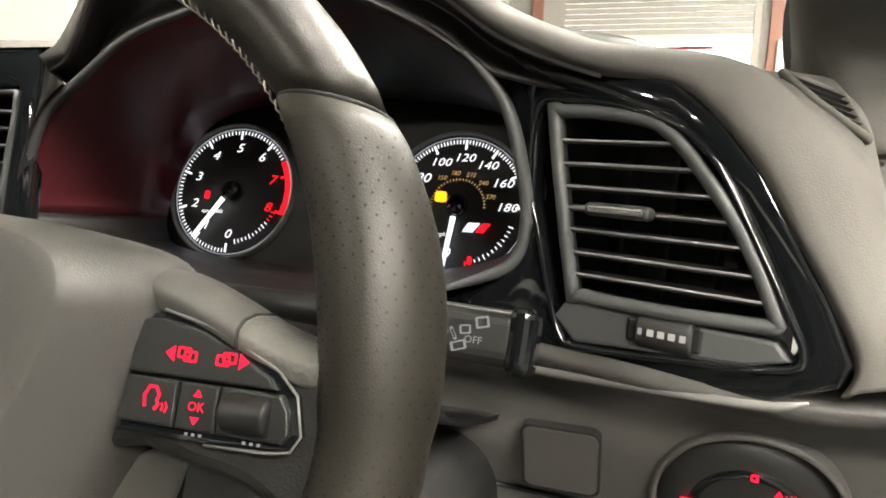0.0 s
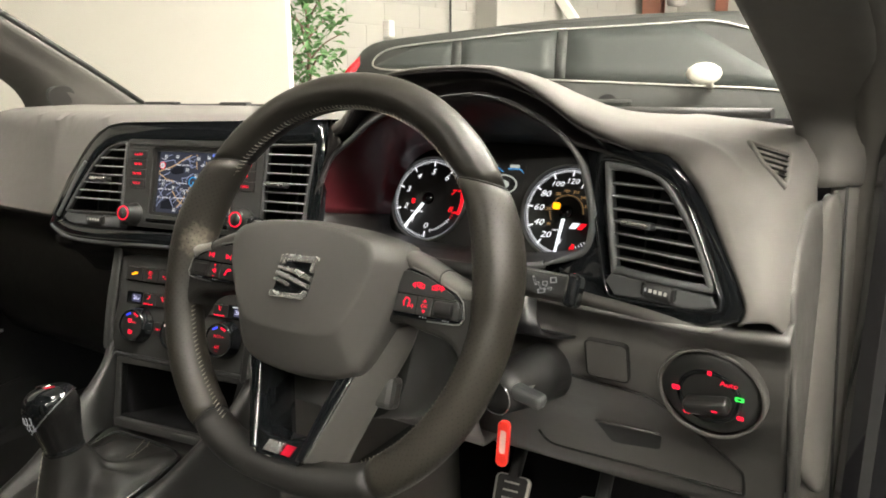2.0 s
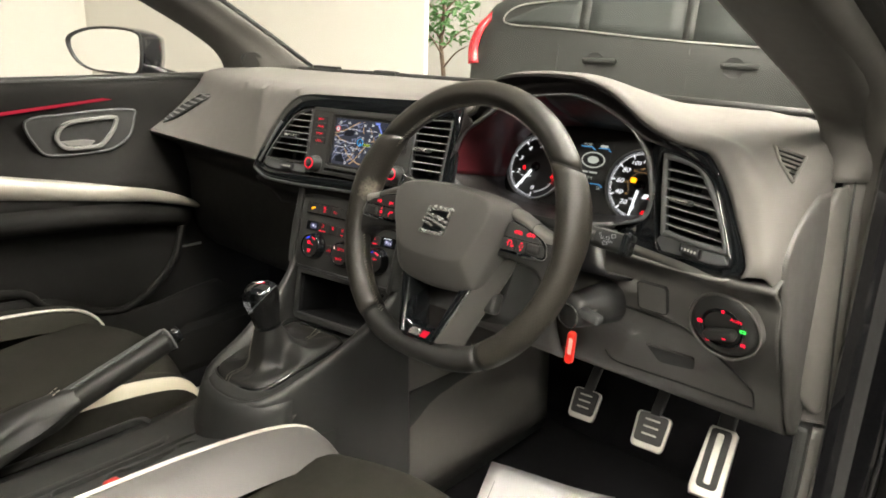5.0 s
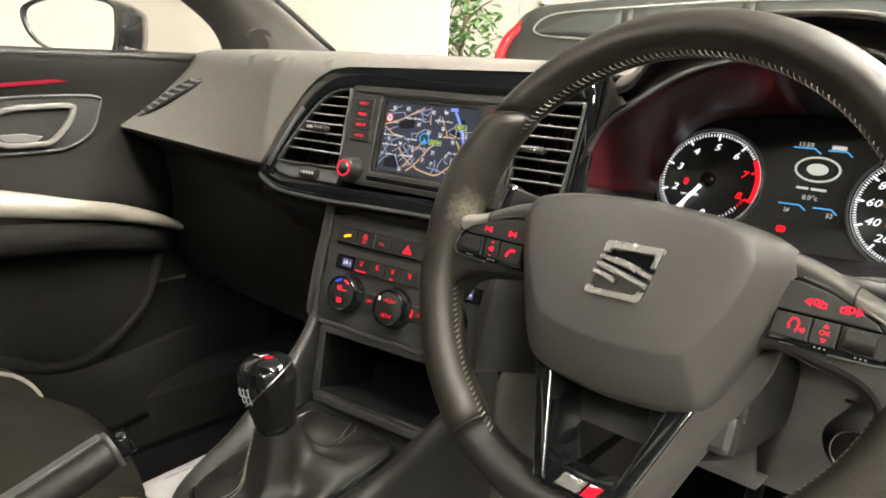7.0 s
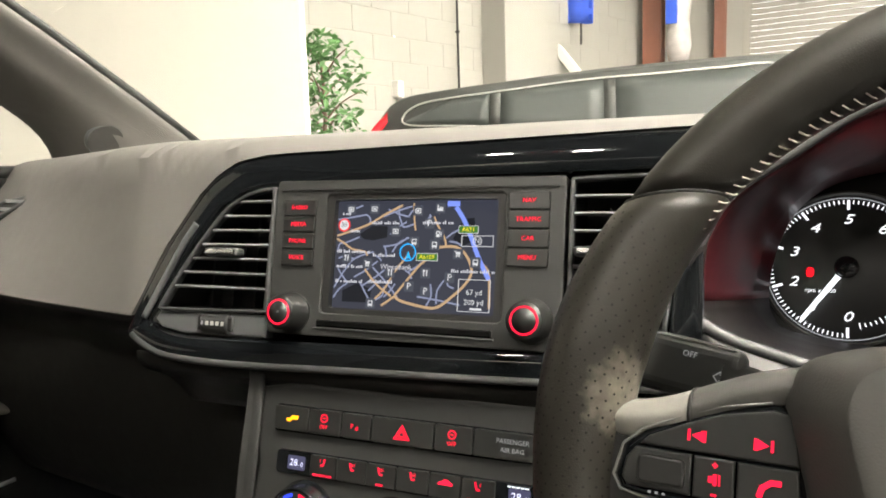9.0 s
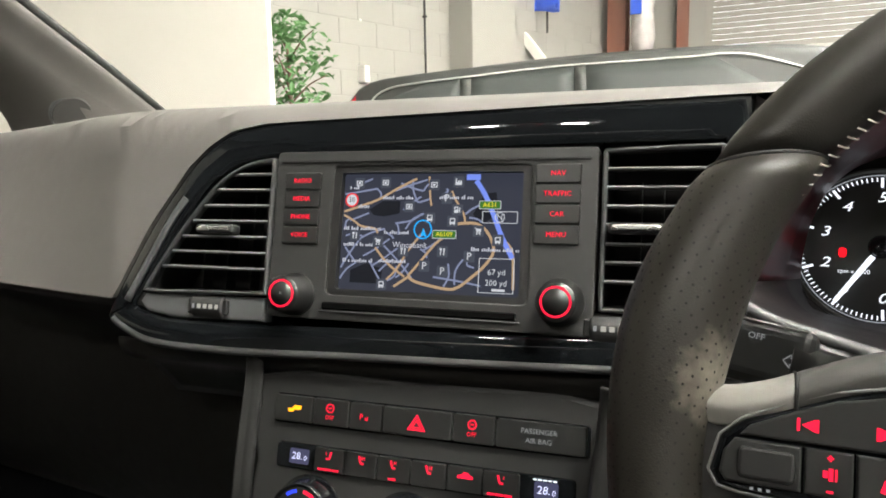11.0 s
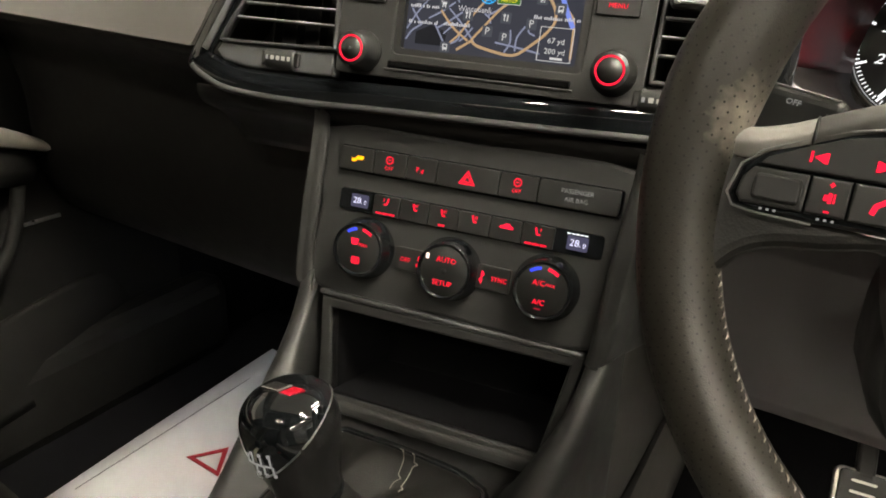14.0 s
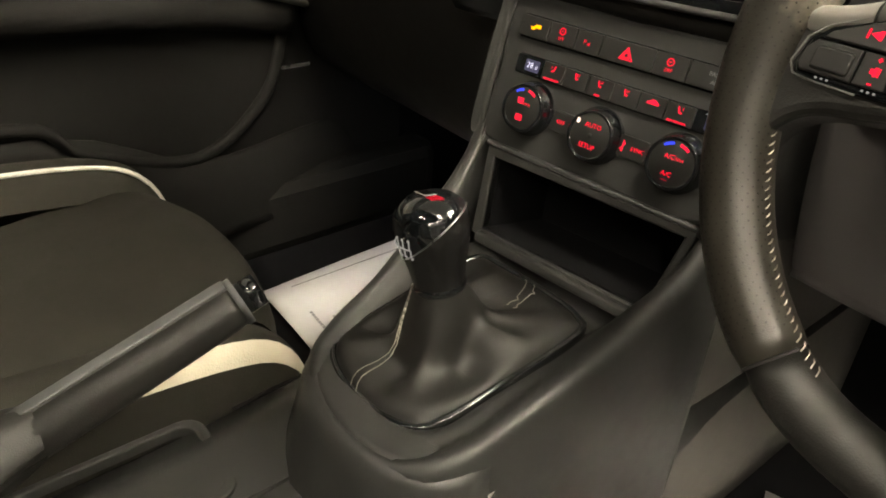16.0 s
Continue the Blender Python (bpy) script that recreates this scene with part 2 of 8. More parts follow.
SPOKE = material("spoke plastic", (0.070, 0.068, 0.064), 0.42, grain=1100, bump=0.1, vary=0.05)
WORN = material("worn silver edge", (0.26, 0.25, 0.23), 0.34, 0.15, grain=300, bump=0.2, vary=0.3, spots=60)
RUBBED = material("rubbed shiny leather", (0.10, 0.098, 0.09), 0.34, grain=500, bump=0.25, cells=True, vary=0.25, spots=40)
PANEL = material("console panel plastic", (0.024, 0.0245, 0.024), 0.45, grain=1300, bump=0.10, cells=True, vary=0.06)
BUTTON = material("button plastic", (0.014, 0.0145, 0.014), 0.4, grain=1500, bump=0.08)
BLACK = material("matt black", (0.010, 0.010, 0.010), 0.5)
RUBBER = material("rubber", (0.018, 0.018, 0.018), 0.6, grain=600, bump=0.2)
CARPET = material("black carpet", (0.005, 0.005, 0.006), 0.95, grain=900, bump=1.0, vary=0.3, spec=0.1)
FABRIC = material("black seat suede", (0.019, 0.0178, 0.0142), 0.9, grain=900, bump=0.6, vary=0.42, spots=16, spec=0.2)
SEAT_GREY = material("grey seat leather", (0.125, 0.120, 0.118), 0.5, grain=500, bump=0.3, cells=True, vary=0.08)
CREAM = material("cream seat leather", (0.62, 0.58, 0.46), 0.5, grain=500, bump=0.25, cells=True, vary=0.06)
PIPING = material("white piping", (0.72, 0.70, 0.64), 0.45, grain=800, bump=0.2)
THREAD = material("grey thread", (0.42, 0.40, 0.35), 0.7)
PAPER = material("paper mat", (0.78, 0.77, 0.78), 0.7, grain=200, bump=0.15, vary=0.03)
INK = material("printed ink", (0.30, 0.29, 0.31), 0.7)
RED_INK = material("printed red", (0.55, 0.03, 0.05), 0.6)
RED_PLASTIC = material("red plastic", (0.62, 0.03, 0.02), 0.3, coat=0.3)
RED_LACQUER = material("red lacquer", (0.45, 0.01, 0.03), 0.15, coat=0.5)
CLEAR_PLASTIC = material("label card", (0.55, 0.40, 0.38), 0.3)
HEADLINER = material("headliner cloth", (0.030, 0.030, 0.031), 0.9, grain=900, bump=0.4)
PILLAR = material("pillar trim", (0.085, 0.081, 0.075), 0.6, grain=1000, bump=0.08)
BODY = material("black car paint", (0.008, 0.008, 0.009), 0.10, coat=1.0, rough_vary=0.04)
# darker copy of PAD_LOW: shade on down-facing panels put into the colour
PAD_LOW_SHADED = material("lower dash plastic in shade", (0.017, 0.0163, 0.0155), 0.6, grain=1100, bump=0.10, cells=True, vary=0.06, spec=0.25)
KNOB = material("gear knob skin", (0.008, 0.008, 0.008), 0.24, grain=1400, bump=0.06, cells=True)
DOORSKIN = material("door card skin", (0.0090, 0.0087, 0.0082), 0.75, grain=800, bump=0.3, cells=True, spec=0.15)
ALU_TRIM = material("pale brushed trim", (0.31, 0.296, 0.26), 0.42, 0.1, grain=300, bump=0.06)
RED_GLOW = glowing("red backlight", (1.0, 0.012, 0.045), 1.9)
RED_DIM = glowing("red ambient strip", (0.9, 0.04, 0.09), 0.5)
AMBER_GLOW = glowing("amber lamp", (1.0, 0.42, 0.01), 2.2)
GREEN_GLOW = glowing("green backlight", (0.05, 1.0, 0.12), 1.4)
BLUE_GLOW = glowing("blue backlight", (0.03, 0.06, 1.0), 1.8)
WHITE_GLOW = glowing("white backlight", (0.9, 0.95, 1.0), 1.6)
# weak emission brightens pale marks, plain print among them
DIM_WHITE = glowing("dim white glow for pale marks", (0.9, 0.9, 0.9), 0.33)
LCD = glowing("cold white display", (0.72, 0.74, 1.0), 1.6)
LCD_BACK = glowing("display background", (0.40, 0.40, 0.75), 0.18)
from mathutils.bvhtree import BVHTree

# ---- the showroom ----
WALL_PAINT = material("painted wall", (0.70, 0.683, 0.625), 0.75, grain=60, bump=0.12, vary=0.04, spots=1.5)
BLOCK_PAINT = material("painted block", (0.30, 0.292, 0.264), 0.7, grain=120, bump=0.3, vary=0.05, spots=3)
# unseen walls, made dark so that less light bounces into the cabin
GREY_PAINT = material("dark grey of unseen walls", (0.09, 0.09, 0.093), 0.7, grain=60, bump=0.12, vary=0.05, spots=1.5)
# floor colour also lowered to cut light thrown up into the cabin
FLOOR_PAINT = material("grey floor paint", (0.055, 0.055, 0.053), 0.35, grain=90, bump=0.1, vary=0.12, spots=2)
CEILING_PAINT = material("roof lining", (0.70, 0.69, 0.66), 0.8, vary=0.05, spots=1)
BROWN_STEEL = material("brown painted steel", (0.20, 0.075, 0.045), 0.5, grain=60, bump=0.1)
SHUTTER = material("roller shutter", (0.30, 0.285, 0.25), 0.5, vary=0.05)
PIPE_GREY = material("grey conduit", (0.55, 0.54, 0.50), 0.5)
BLUE_CLOTH = material("blue banner cloth", (0.03, 0.10, 0.62), 0.7)
LEAF = material("leaf", (0.070, 0.175, 0.050), 0.6, vary=0.4, spots=30)
BARK = material("bark", (0.13, 0.09, 0.06), 0.85, grain=80, bump=0.6)
POT = material("dark pot", (0.04, 0.04, 0.04), 0.5)
LAMP = glowing("luminaire", (1.0, 0.95, 0.84), LAMP_POWER)
DAYLIGHT = glowing("daylight haze", (0.93, 0.97, 1.0), 5.0)
CLADDING = material("pale blue cladding", (0.42, 0.58, 0.75), 0.6, vary=0.1)

slab = part("floor", box(16, 22, 0.2, (1.0, 2.0, -0.1)), FLOOR_PAINT)
tagged(slab, "grey painted concrete showroom floor", "floor", kind="structure")
roof = part("ceiling", box(16, 18, 0.2, (1.0, 1.6, 4.7)), CEILING_PAINT)
tagged(roof, "pale lined showroom roof with light strips", "ceiling", kind="structure")


def wall(name, a, b, z0, z1, thick, mat, label):
    a, b = Vector(a), Vector(b)
    d = b - a
    w = part(name, box(d.length, thick, z1 - z0, (d.length / 2, 0, (z0 + z1) / 2)), mat,
             m=Matrix.Translation((a.x, a.y, 0)) @ Matrix.Rotation(math.atan2(d.y, d.x), 4, "Z"))
    return tagged(w, label, "wall", kind="structure")


wall("wall_partition", (-7.0, 2.315), (-2.525, 2.845), 0, 4.6, 0.045, WALL_PAINT, "plain cream white partition wall")
wall("wall_west", (-7.0, 2.3), (-7.0, -7.4), 0, 4.6, 0.2, WALL_PAINT, "plain cream white side wall")
wall("wall_south_left", (-7.0, -7.3), (-0.6, -7.3), 0, 4.6, 0.2, WALL_PAINT, "plain cream white rear wall")
wall("wall_south_right", (-0.6, -7.3), (9.0, -7.3), 0, 4.6, 0.2, GREY_PAINT, "unseen rear wall, kept dark to cut bounced light")
wall("wall_east", (8.0, -7.3), (8.0, 10.5), 0, 4.6, 0.2, GREY_PAINT, "unseen far side wall, kept dark to cut bounced light")
# block wall beyond the plant, its courses as real blocks
A, B = Vector((-3.75, 2.9)), Vector((-2.05, 10.4))
wall("wall_block", A, B, 0, 4.6, 0.16, BLOCK_PAINT, "white painted concrete block wall")
wall("wall_north_left", (-2.1, 10.4), (-1.0, 10.4), 0, 4.6, 0.2, BLOCK_PAINT, "white painted end wall beside the shutter")
wall("wall_north_right", (1.62, 10.4), (8.1, 10.4), 0, 4.6, 0.2, BLOCK_PAINT, "white painted end wall beside the shutter")
wall("wall_north_top", (-1.0, 10.4), (1.62, 10.4), 3.2, 4.6, 0.2, BLOCK_PAINT, "white painted lintel over the shutter")

blocks = bmesh.new()
run = (B - A).length
turn = Matrix.Translation((A.x, A.y, 0)) @ Matrix.Rotation(math.atan2((B - A).y, (B - A).x), 4, "Z")
for i in range(17):
    for j in range(9):
        x = 0.44 * i + (0.22 if j % 2 else 0)
        if x + 0.43 < run:
            add_box(blocks, 0.436, 0.006, 0.2125, (x + 0.22, -0.0795, 1.0 + 0.215 * j + 0.107), 0.004, 1)
face = part("block_courses", blocks, BLOCK_PAINT, m=turn)
tagged(face, "white painted concrete blocks with shallow joints", "block courses", kind="structure")

pil = part("trim_pilaster", box(0.75, 0.35, 4.6, (3.6, -0.2, 2.3), 0.01), BLOCK_PAINT, m=turn)
tagged(pil, "white painted block pilaster", "pilaster", kind="structure")


def conduit(x, y, z0, z1, r, mat, label, box_at=None):
    t = thing("conduit", label, "conduit", Matrix.Translation((x, y, 0)))
    part("pipe", lathe([(0, z0), (r, z0), (r, z1), (0, z1)], 12), mat, t)
    for z in (z0 + 0.5, z0 + 1.4, z0 + 2.2):
        part("clip", box(r * 4, r * 2.5, 0.02, (0, 0.0, z), 0.003, 1), mat, t)
    if box_at:
        part("socket_box", box(0.13, 0.09, 0.15, (0.02, -0.01, box_at), 0.012), mat, t)
    return t


conduit(-3.25, 4.85, 1.58, 4.6, 0.014, PIPE_GREY, "pale conduit dropping to a wall socket box", 1.62)
conduit(-3.0, 5.6, 0.0, 4.6, 0.011, BLACK, "thin dark cable conduit fixed to the block wall")

steel = thing("steel_column", "brown painted steel column of the building frame", "column", Matrix.Translation((-2.02, 9.2, 0)))
for dy in (-0.11, 0.11):
    part("flange", box(0.24, 0.018, 4.6, (0, dy, 2.3)), BROWN_STEEL, steel)
part("web", box(0.014, 0.2, 4.6, (0, 0, 2.3)), BROWN_STEEL, steel)
copy_thing(steel, Matrix.Translation((-1.35, 10.2, 0)) @ Matrix.Diagonal((0.6, 0.6, 1, 1)))
copy_thing(steel, Matrix.Translation((1.85, 10.15, 0)) @ Matrix.Diagonal((0.6, 0.6, 1, 1)))

haunch = part("trim_beam", box(0.9, 0.10, 0.10, (0, 0, 0), 0.01), WALL_PAINT, m=pose(-2.66, 7.4, 2.2, 0, 52, 0))
tagged(haunch, "white painted sloping steel brace", "brace", kind="structure")

banner = thing("banner", "small blue cloth banner hanging from the roof", "banner", Matrix.Translation((-2.66, 7.55, 2.95)))
part("cloth", sheet([[(0.36 * u, 0.04 * math.sin(9 * u + v), -0.42 * v - 0.05 * u) for u in (0, 0.25, 0.5, 0.75, 1)] for v in (0, 0.33, 0.66, 1)], 0.004), BLUE_CLOTH, banner)
part("pole", box(0.02, 0.02, 0.6, (0.2, 0.03, -0.38)), BLACK, banner)

drape = thing("wrapped_bundle", "plastic wrapped bundle with blue print hanging by the column", "bundle", Matrix.Translation((-1.66, 9.0, 2.55)))
part("wrap", lathe([(0, -0.42), (0.12, -0.4), (0.16, -0.2), (0.13, 0.1), (0.17, 0.4), (0.1, 0.7), (0, 0.72)], 11), material("cloudy film", (0.5, 0.47, 0.45), 0.25, grain=20, bump=0.8, vary=0.3), drape)
part("strap", box(0.02, 0.01, 1.36, (0, 0, 1.38)), BLACK, drape)
part("print", box(0.14, 0.02, 0.4, (-0.06, -0.16, 0.25), 0.005, 1), BLUE_CLOTH, drape)

# roller shutter, half up
shut = thing("roller_shutter", "beige slatted roller shutter, partly raised", "roller shutter", Matrix.Translation((0.31, 10.33, 0)))
first = None
for i in range(14):
    m = Matrix.Translation((0, 0, 2.25 + 0.075 * i + 0.037))
    if first is None:
        first = part("slat", box(2.6, 0.03, 0.072, (0, 0, 0), 0.012, 2), SHUTTER, shut, m=m)
    else:
        alike("slat", first, shut, m)
for sx in (-1, 1):
    part("guide_rail", box(0.10, 0.08, 3.3, (sx * 1.33, 0.0, 1.65), 0.005, 1), SHUTTER, shut)
part("bottom_bar", box(2.6, 0.05, 0.06, (0, 0, 2.22), 0.008, 1), PIPE_GREY, shut)

cab = thing("meter_cabinet", "white wall cabinet with printed labels", "cabinet", Matrix.Translation((2.25, 10.1, 0)))
part("body", box(0.75, 0.25, 0.75, (0, 0, 1.75), 0.015), WALL_PAINT, cab)
part("door_seam", box(0.004, 0.01, 0.7, (0.1, -0.13, 1.75)), PIPE_GREY, cab)
for k in range(3):
    part("label", box(0.22, 0.004, 0.012, (0.2, -0.13, 1.75 - 0.06 * k)), INK, cab)

yard = part("backdrop", sheet([[(-14, 24, -1), (14, 24, -1)], [(-14, 24, 9), (14, 24, 9)]]), DAYLIGHT)
tagged(yard, "bright hazy daylight outside the shutter", "daylight", kind="structure")
ground = part("ground", box(60, 30, 0.1, (0, 27, -0.16)), FLOOR_PAINT)
tagged(ground, "pale concrete yard outside", "ground", kind="structure")
shed = thing("clad_shed", "pale blue corrugated metal shed across the yard", "shed", Matrix.Translation((-4.2, 17.5, 0)))
rib = None
for i in range(24):
    m = Matrix.Translation((0.16 * i, 0, 1.6))
    if rib is None:
        rib = part("sheet_rib", box(0.12, 0.06, 3.2, bevel=0.02, seg=1), CLADDING, shed, m=m)
    else:
        alike("sheet_rib", rib, shed, m)
part("back_sheet", box(4.0, 0.03, 3.2, (1.85, 0.06, 1.6)), CLADDING, shed)

sign = thing("red_sign", "white board with a red band across the yard", "sign", Matrix.Translation((0.35, 12.4, 0)))
part("board", box(1.5, 0.03, 0.05, (0.1, 0, 2.28), 0.005, 1), RED_INK, sign)
part("lower_band", box(0.9, 0.03, 0.16, (0.3, 0.0, 1.58), 0.01, 1), RED_INK, sign)
for sx in (-0.5, 0.7):
    part("post", box(0.04, 0.04, 2.3, (sx, 0.03, 1.15)), WALL_PAINT, sign)

# ceiling luminaires
lum = None
for x in (1.3, 2.2, 3.2, 4.2):
    for j in range(4):
        m = Matrix.Translation((x, -4.4 + 3.4 * j, 4.45))
        if lum is None:
            lum = thing("ceiling_light", "long white fluorescent batten light", "ceiling light", m, "showroom lights")
            part("housing", box(0.22, 1.9, 0.06, (0, 0, 0.04), 0.01), WALL_PAINT, lum)
            for y in (-0.7, 0.7):
                part("hanger", box(0.02, 0.02, 0.13, (0, y, 0.125)), WALL_PAINT, lum)
            part("tube", box(0.16, 1.8, 0.03, (0, 0, -0.005), 0.01), LAMP, lum)
        else:
            copy_thing(lum, m)


# ---- the plant ----
def plant(at):
    t = thing("potted_tree", "artificial green ficus tree with small glossy leaves", "tree", Matrix.Translation(at))
    rnd = random.Random(4)
    part("pot", lathe([(0, 0), (0.14, 0), (0.18, 0.32), (0.19, 0.34), (0.17, 0.34), (0.16, 0.3), (0, 0.3)], 20), POT, t)
    trunk = [(0, 0, 0.3), (0.02, 0.01, 0.7), (-0.015, 0.0, 1.05), (0.02, -0.01, 1.3), (0.0, 0, 1.6)]
    bm = sweep(spline(trunk, 5), lambda s: circle(0.022 - 0.012 * s, 7))
    for k in range(16):
        z = 0.85 + 0.05 * k
        a = 2.4 * k
        tip = Vector((math.cos(a) * 0.25, math.sin(a) * 0.25, z + 0.18))
        add_bm(bm, sweep(spline([(0, 0, z), tip * 0.5 + Vector((0, 0, z * 0.5 + 0.03)), tip], 3), lambda s: circle(0.008 - 0.005 * s, 5)))
    part("trunk", bm, BARK, t)
    lb = bmesh.new()
    for k in range(520):
        a, h = rnd.uniform(0, 6.28), rnd.uniform(0, 1)
        z = 1.03 + 0.78 * h
        rad = 0.33 * math.sqrt(rnd.uniform(0.05, 1)) * (1.0 if h < 0.7 else 1.0 - 1.6 * (h - 0.7)) * (0.7 + 0.3 * math.sin(3 * a + 9 * h))
        c = Vector((rad * math.cos(a), rad * math.sin(a), z))
        m = Matrix.Translation(c) @ Euler((rnd.uniform(-1.2, 1.2), rnd.uniform(-1.2, 1.2), rnd.uniform(0, 6.28))).to_matrix().to_4x4()
        l = rnd.uniform(0.055, 0.095)
        vs = [lb.verts.new(m @ Vector(p)) for p in ((0, -l / 2, 0), (l * 0.2, -l * 0.1, 0.006), (0, l / 2, -0.004), (-l * 0.2, -l * 0.1, 0.006))]
        lb.faces.new(vs)
    ob = part("crown", lb, LEAF, t)
    tagged(ob, kind="stuff")
    return t


plant((-2.66, 3.16, 0))


# ---- the estate car beyond the windscreen ----
def estate_car(m):
    """Built along x from tail to nose, its near side towards -y."""
    t = thing("estate_car", "dark grey estate car with chrome window line, parked", "car", m)
    paint = material("dark grey car paint", (0.030, 0.032, 0.030), 0.5, spec=0.15, coat=0.0, rough_vary=0.05)
    pane = material("tinted side glass", (0.036, 0.041, 0.039), 0.45, spec=0.12, coat=0.0, rough_vary=0.05)
    lampred = material("red tail lamp lens", (0.42, 0.012, 0.02), 0.12, coat=0.6)
    # x from tail to nose, y away from the viewer, z up
    xs = [0.0, 0.15, 0.5, 1.2, 2.0, 2.6, 3.1, 3.6, 4.2, 4.62]
    roofz = [1.02, 1.31, 1.385, 1.455, 1.485, 1.46, 1.30, 1.12, 1.0, 0.80]
    belt = [1.10, 1.165, 1.15, 1.095, 1.055, 1.03, 1.01, 1.0, 0.95, 0.75]
    half = [0.78, 0.86, 0.9, 0.92, 0.92, 0.92, 0.92, 0.9, 0.86, 0.7]
    rows = []
    for x, rz, bz, w in zip(xs, roofz, belt, half):
        tuck = 0.20 if rz - bz > 0.25 else 0.05
        side = [(0.06, 0.25), (0.0, 0.42), (-0.015, 0.7), (-0.005, 0.9), (0.03, min(bz, rz - 0.03)), (0.03 + tuck * 0.8, bz + (rz - bz) * 0.8), (0.10 + tuck, rz - 0.03), (0.45, rz + 0.0), (w, rz + 0.015)]
        row = [Vector((x, (0.92 - w) + y, z)) for y, z in side]
        row += [Vector((x, 1.84 - p.y, p.z)) for p in row[-2::-1]]
        rows.append(row)
    body = part("body", sheet(smooth_rows(rows, 3, 4)), paint, t)
    # side glass, one object a pane, over the body's side
    def zline(x, f):
        bz = float(np.interp(x, xs, belt)) + 0.02
        rz = float(np.interp(x, xs, roofz)) - 0.085
        return bz + (rz - bz) * f
    skin = BVHTree.FromPolygons([v.co for v in body.data.vertices], [tuple(p.vertices) for p in body.data.polygons])
    def ypos(x, z):
        hit = skin.ray_cast(Vector((x, -1.0, z)), Vector((0, 1, 0)))[0]
        return (hit.y if hit else 0.2) - 0.008
    for name, x0, x1, rake0, rake1 in (("rear_quarter_pane", 0.24, 0.72, 0.30, 0.0), ("rear_door_pane", 0.76, 1.30, 0.0, 0.0), ("front_door_pane", 1.36, 2.55, 0.0, -0.55)):
        g = []
        for f in (0, 0.25, 0.5, 0.75, 1.0):
            a, b = x0 + rake0 * f * f, x1 + rake1 * f
            g.append([(x, ypos(x, zline(x, f)), zline(x, f)) for x in [a + (b - a) * k / 6 for k in range(7)]])
        part(name, sheet(g, 0.006), pane, t)
    top = [(x, ypos(x, zline(x, 1.0)) - 0.004, zline(x, 1.0) + 0.006) for x in (0.52, 0.8, 1.2, 1.6, 1.9, 2.2)]
    low = [(x, ypos(x, zline(x, 0)) - 0.004, zline(x, 0) - 0.008) for x in (2.6, 2.3, 1.8, 1.2, 0.6, 0.28)]
    loop = spline([(0.24, ypos(0.24, 1.22) - 0.006, 1.22), (0.33, ypos(0.33, 1.28) - 0.006, 1.28)] + top + [(2.7, ypos(2.7, 1.2) - 0.006, 1.2)] + low, 4, True)
    part("chrome_line", sweep(loop, circle(0.0055, 6), True), material("pale bright trim", (0.42, 0.42, 0.39), 0.35, 0.6), t)
    for x in (0.74, 1.33):
        part("door_pillar", sweep([(x, ypos(x, zline(x, f)) - 0.002, zline(x, f)) for f in (0, 0.25, 0.5, 0.75, 0.97)], [(-0.028, -0.002), (0.028, -0.002), (0.028, 0.004), (-0.028, 0.004)], up=(0, -1, 0)), paint, t)
    for x in (0.86, 1.62):
        h = part("door_handle", box(0.2, 0.035, 0.03, (x, -0.02, 0.98), 0.012), paint, t)
        part("handle_cup", lathe([(0, -0.004), (0.05, -0.002), (0.055, 0.0)], 16), BLACK, h, m=pose(x - 0.03, -0.006, 0.97, 90))
    for x in (0.6, 1.35, 2.5):
        part("door_gap", sweep([(x, -0.012, 0.35), (x, -0.02, 0.6), (x, -0.010, 0.85), (x, 0.018, 1.06)], circle(0.004, 5)), BLACK, t)
    lamp = spline([(0.06, 0.03, 0.93), (0.05, 0.05, 1.03), (0.08, 0.08, 1.14), (0.14, 0.13, 1.22), (0.20, 0.18, 1.30)], 4)
    part("tail_lamp", sweep(lamp, lambda s: [(-0.032 + 0.015 * s, -0.02), (0.032 - 0.02 * s, -0.02), (0.032 - 0.02 * s, 0.02), (-0.032 + 0.015 * s, 0.02)], up=(0, -1, 0)), lampred, t)
    mir = part("door_mirror", sweep(spline([(2.12, 0.03, 1.06), (2.08, -0.08, 1.115), (2.06, -0.13, 1.12), (2.05, -0.24, 1.12), (2.05, -0.27, 1.12)], 3), lambda s: [(p[0] * w, p[1] * w) for w in [0.25 + 0.75 * min(1, max(0, (s - 0.2) / 0.25)) - 0.6 * max(0, s - 0.85) / 0.15] for p in circle(0.085, 12, 0.055)]), material("pale mirror cap", (0.45, 0.44, 0.38), 0.4), t, "pale cream mirror cap")
    for x in (0.85, 3.72):
        w = part("wheel", lathe([(0, -0.02), (0.2, -0.02), (0.22, 0.0), (0.31, 0.02), (0.33, 0.08), (0.33, 0.18), (0.2, 0.2), (0, 0.2)], 32), RUBBER, t, m=pose(x, 0.0, 0.33, -90))
        part("rim", lathe([(0, -0.028), (0.06, -0.026), (0.2, -0.012), (0.225, -0.02), (0.23, 0.0)], 24), SATIN, w)
    return t


estate_car(pose(-2.02, 2.66, 0, 0, 0, 19))

redcar = thing("red_hatchback", "bright red small car parked across the yard", "car", pose(-1.0, 14.2, 0.0, 0, 0, 10))
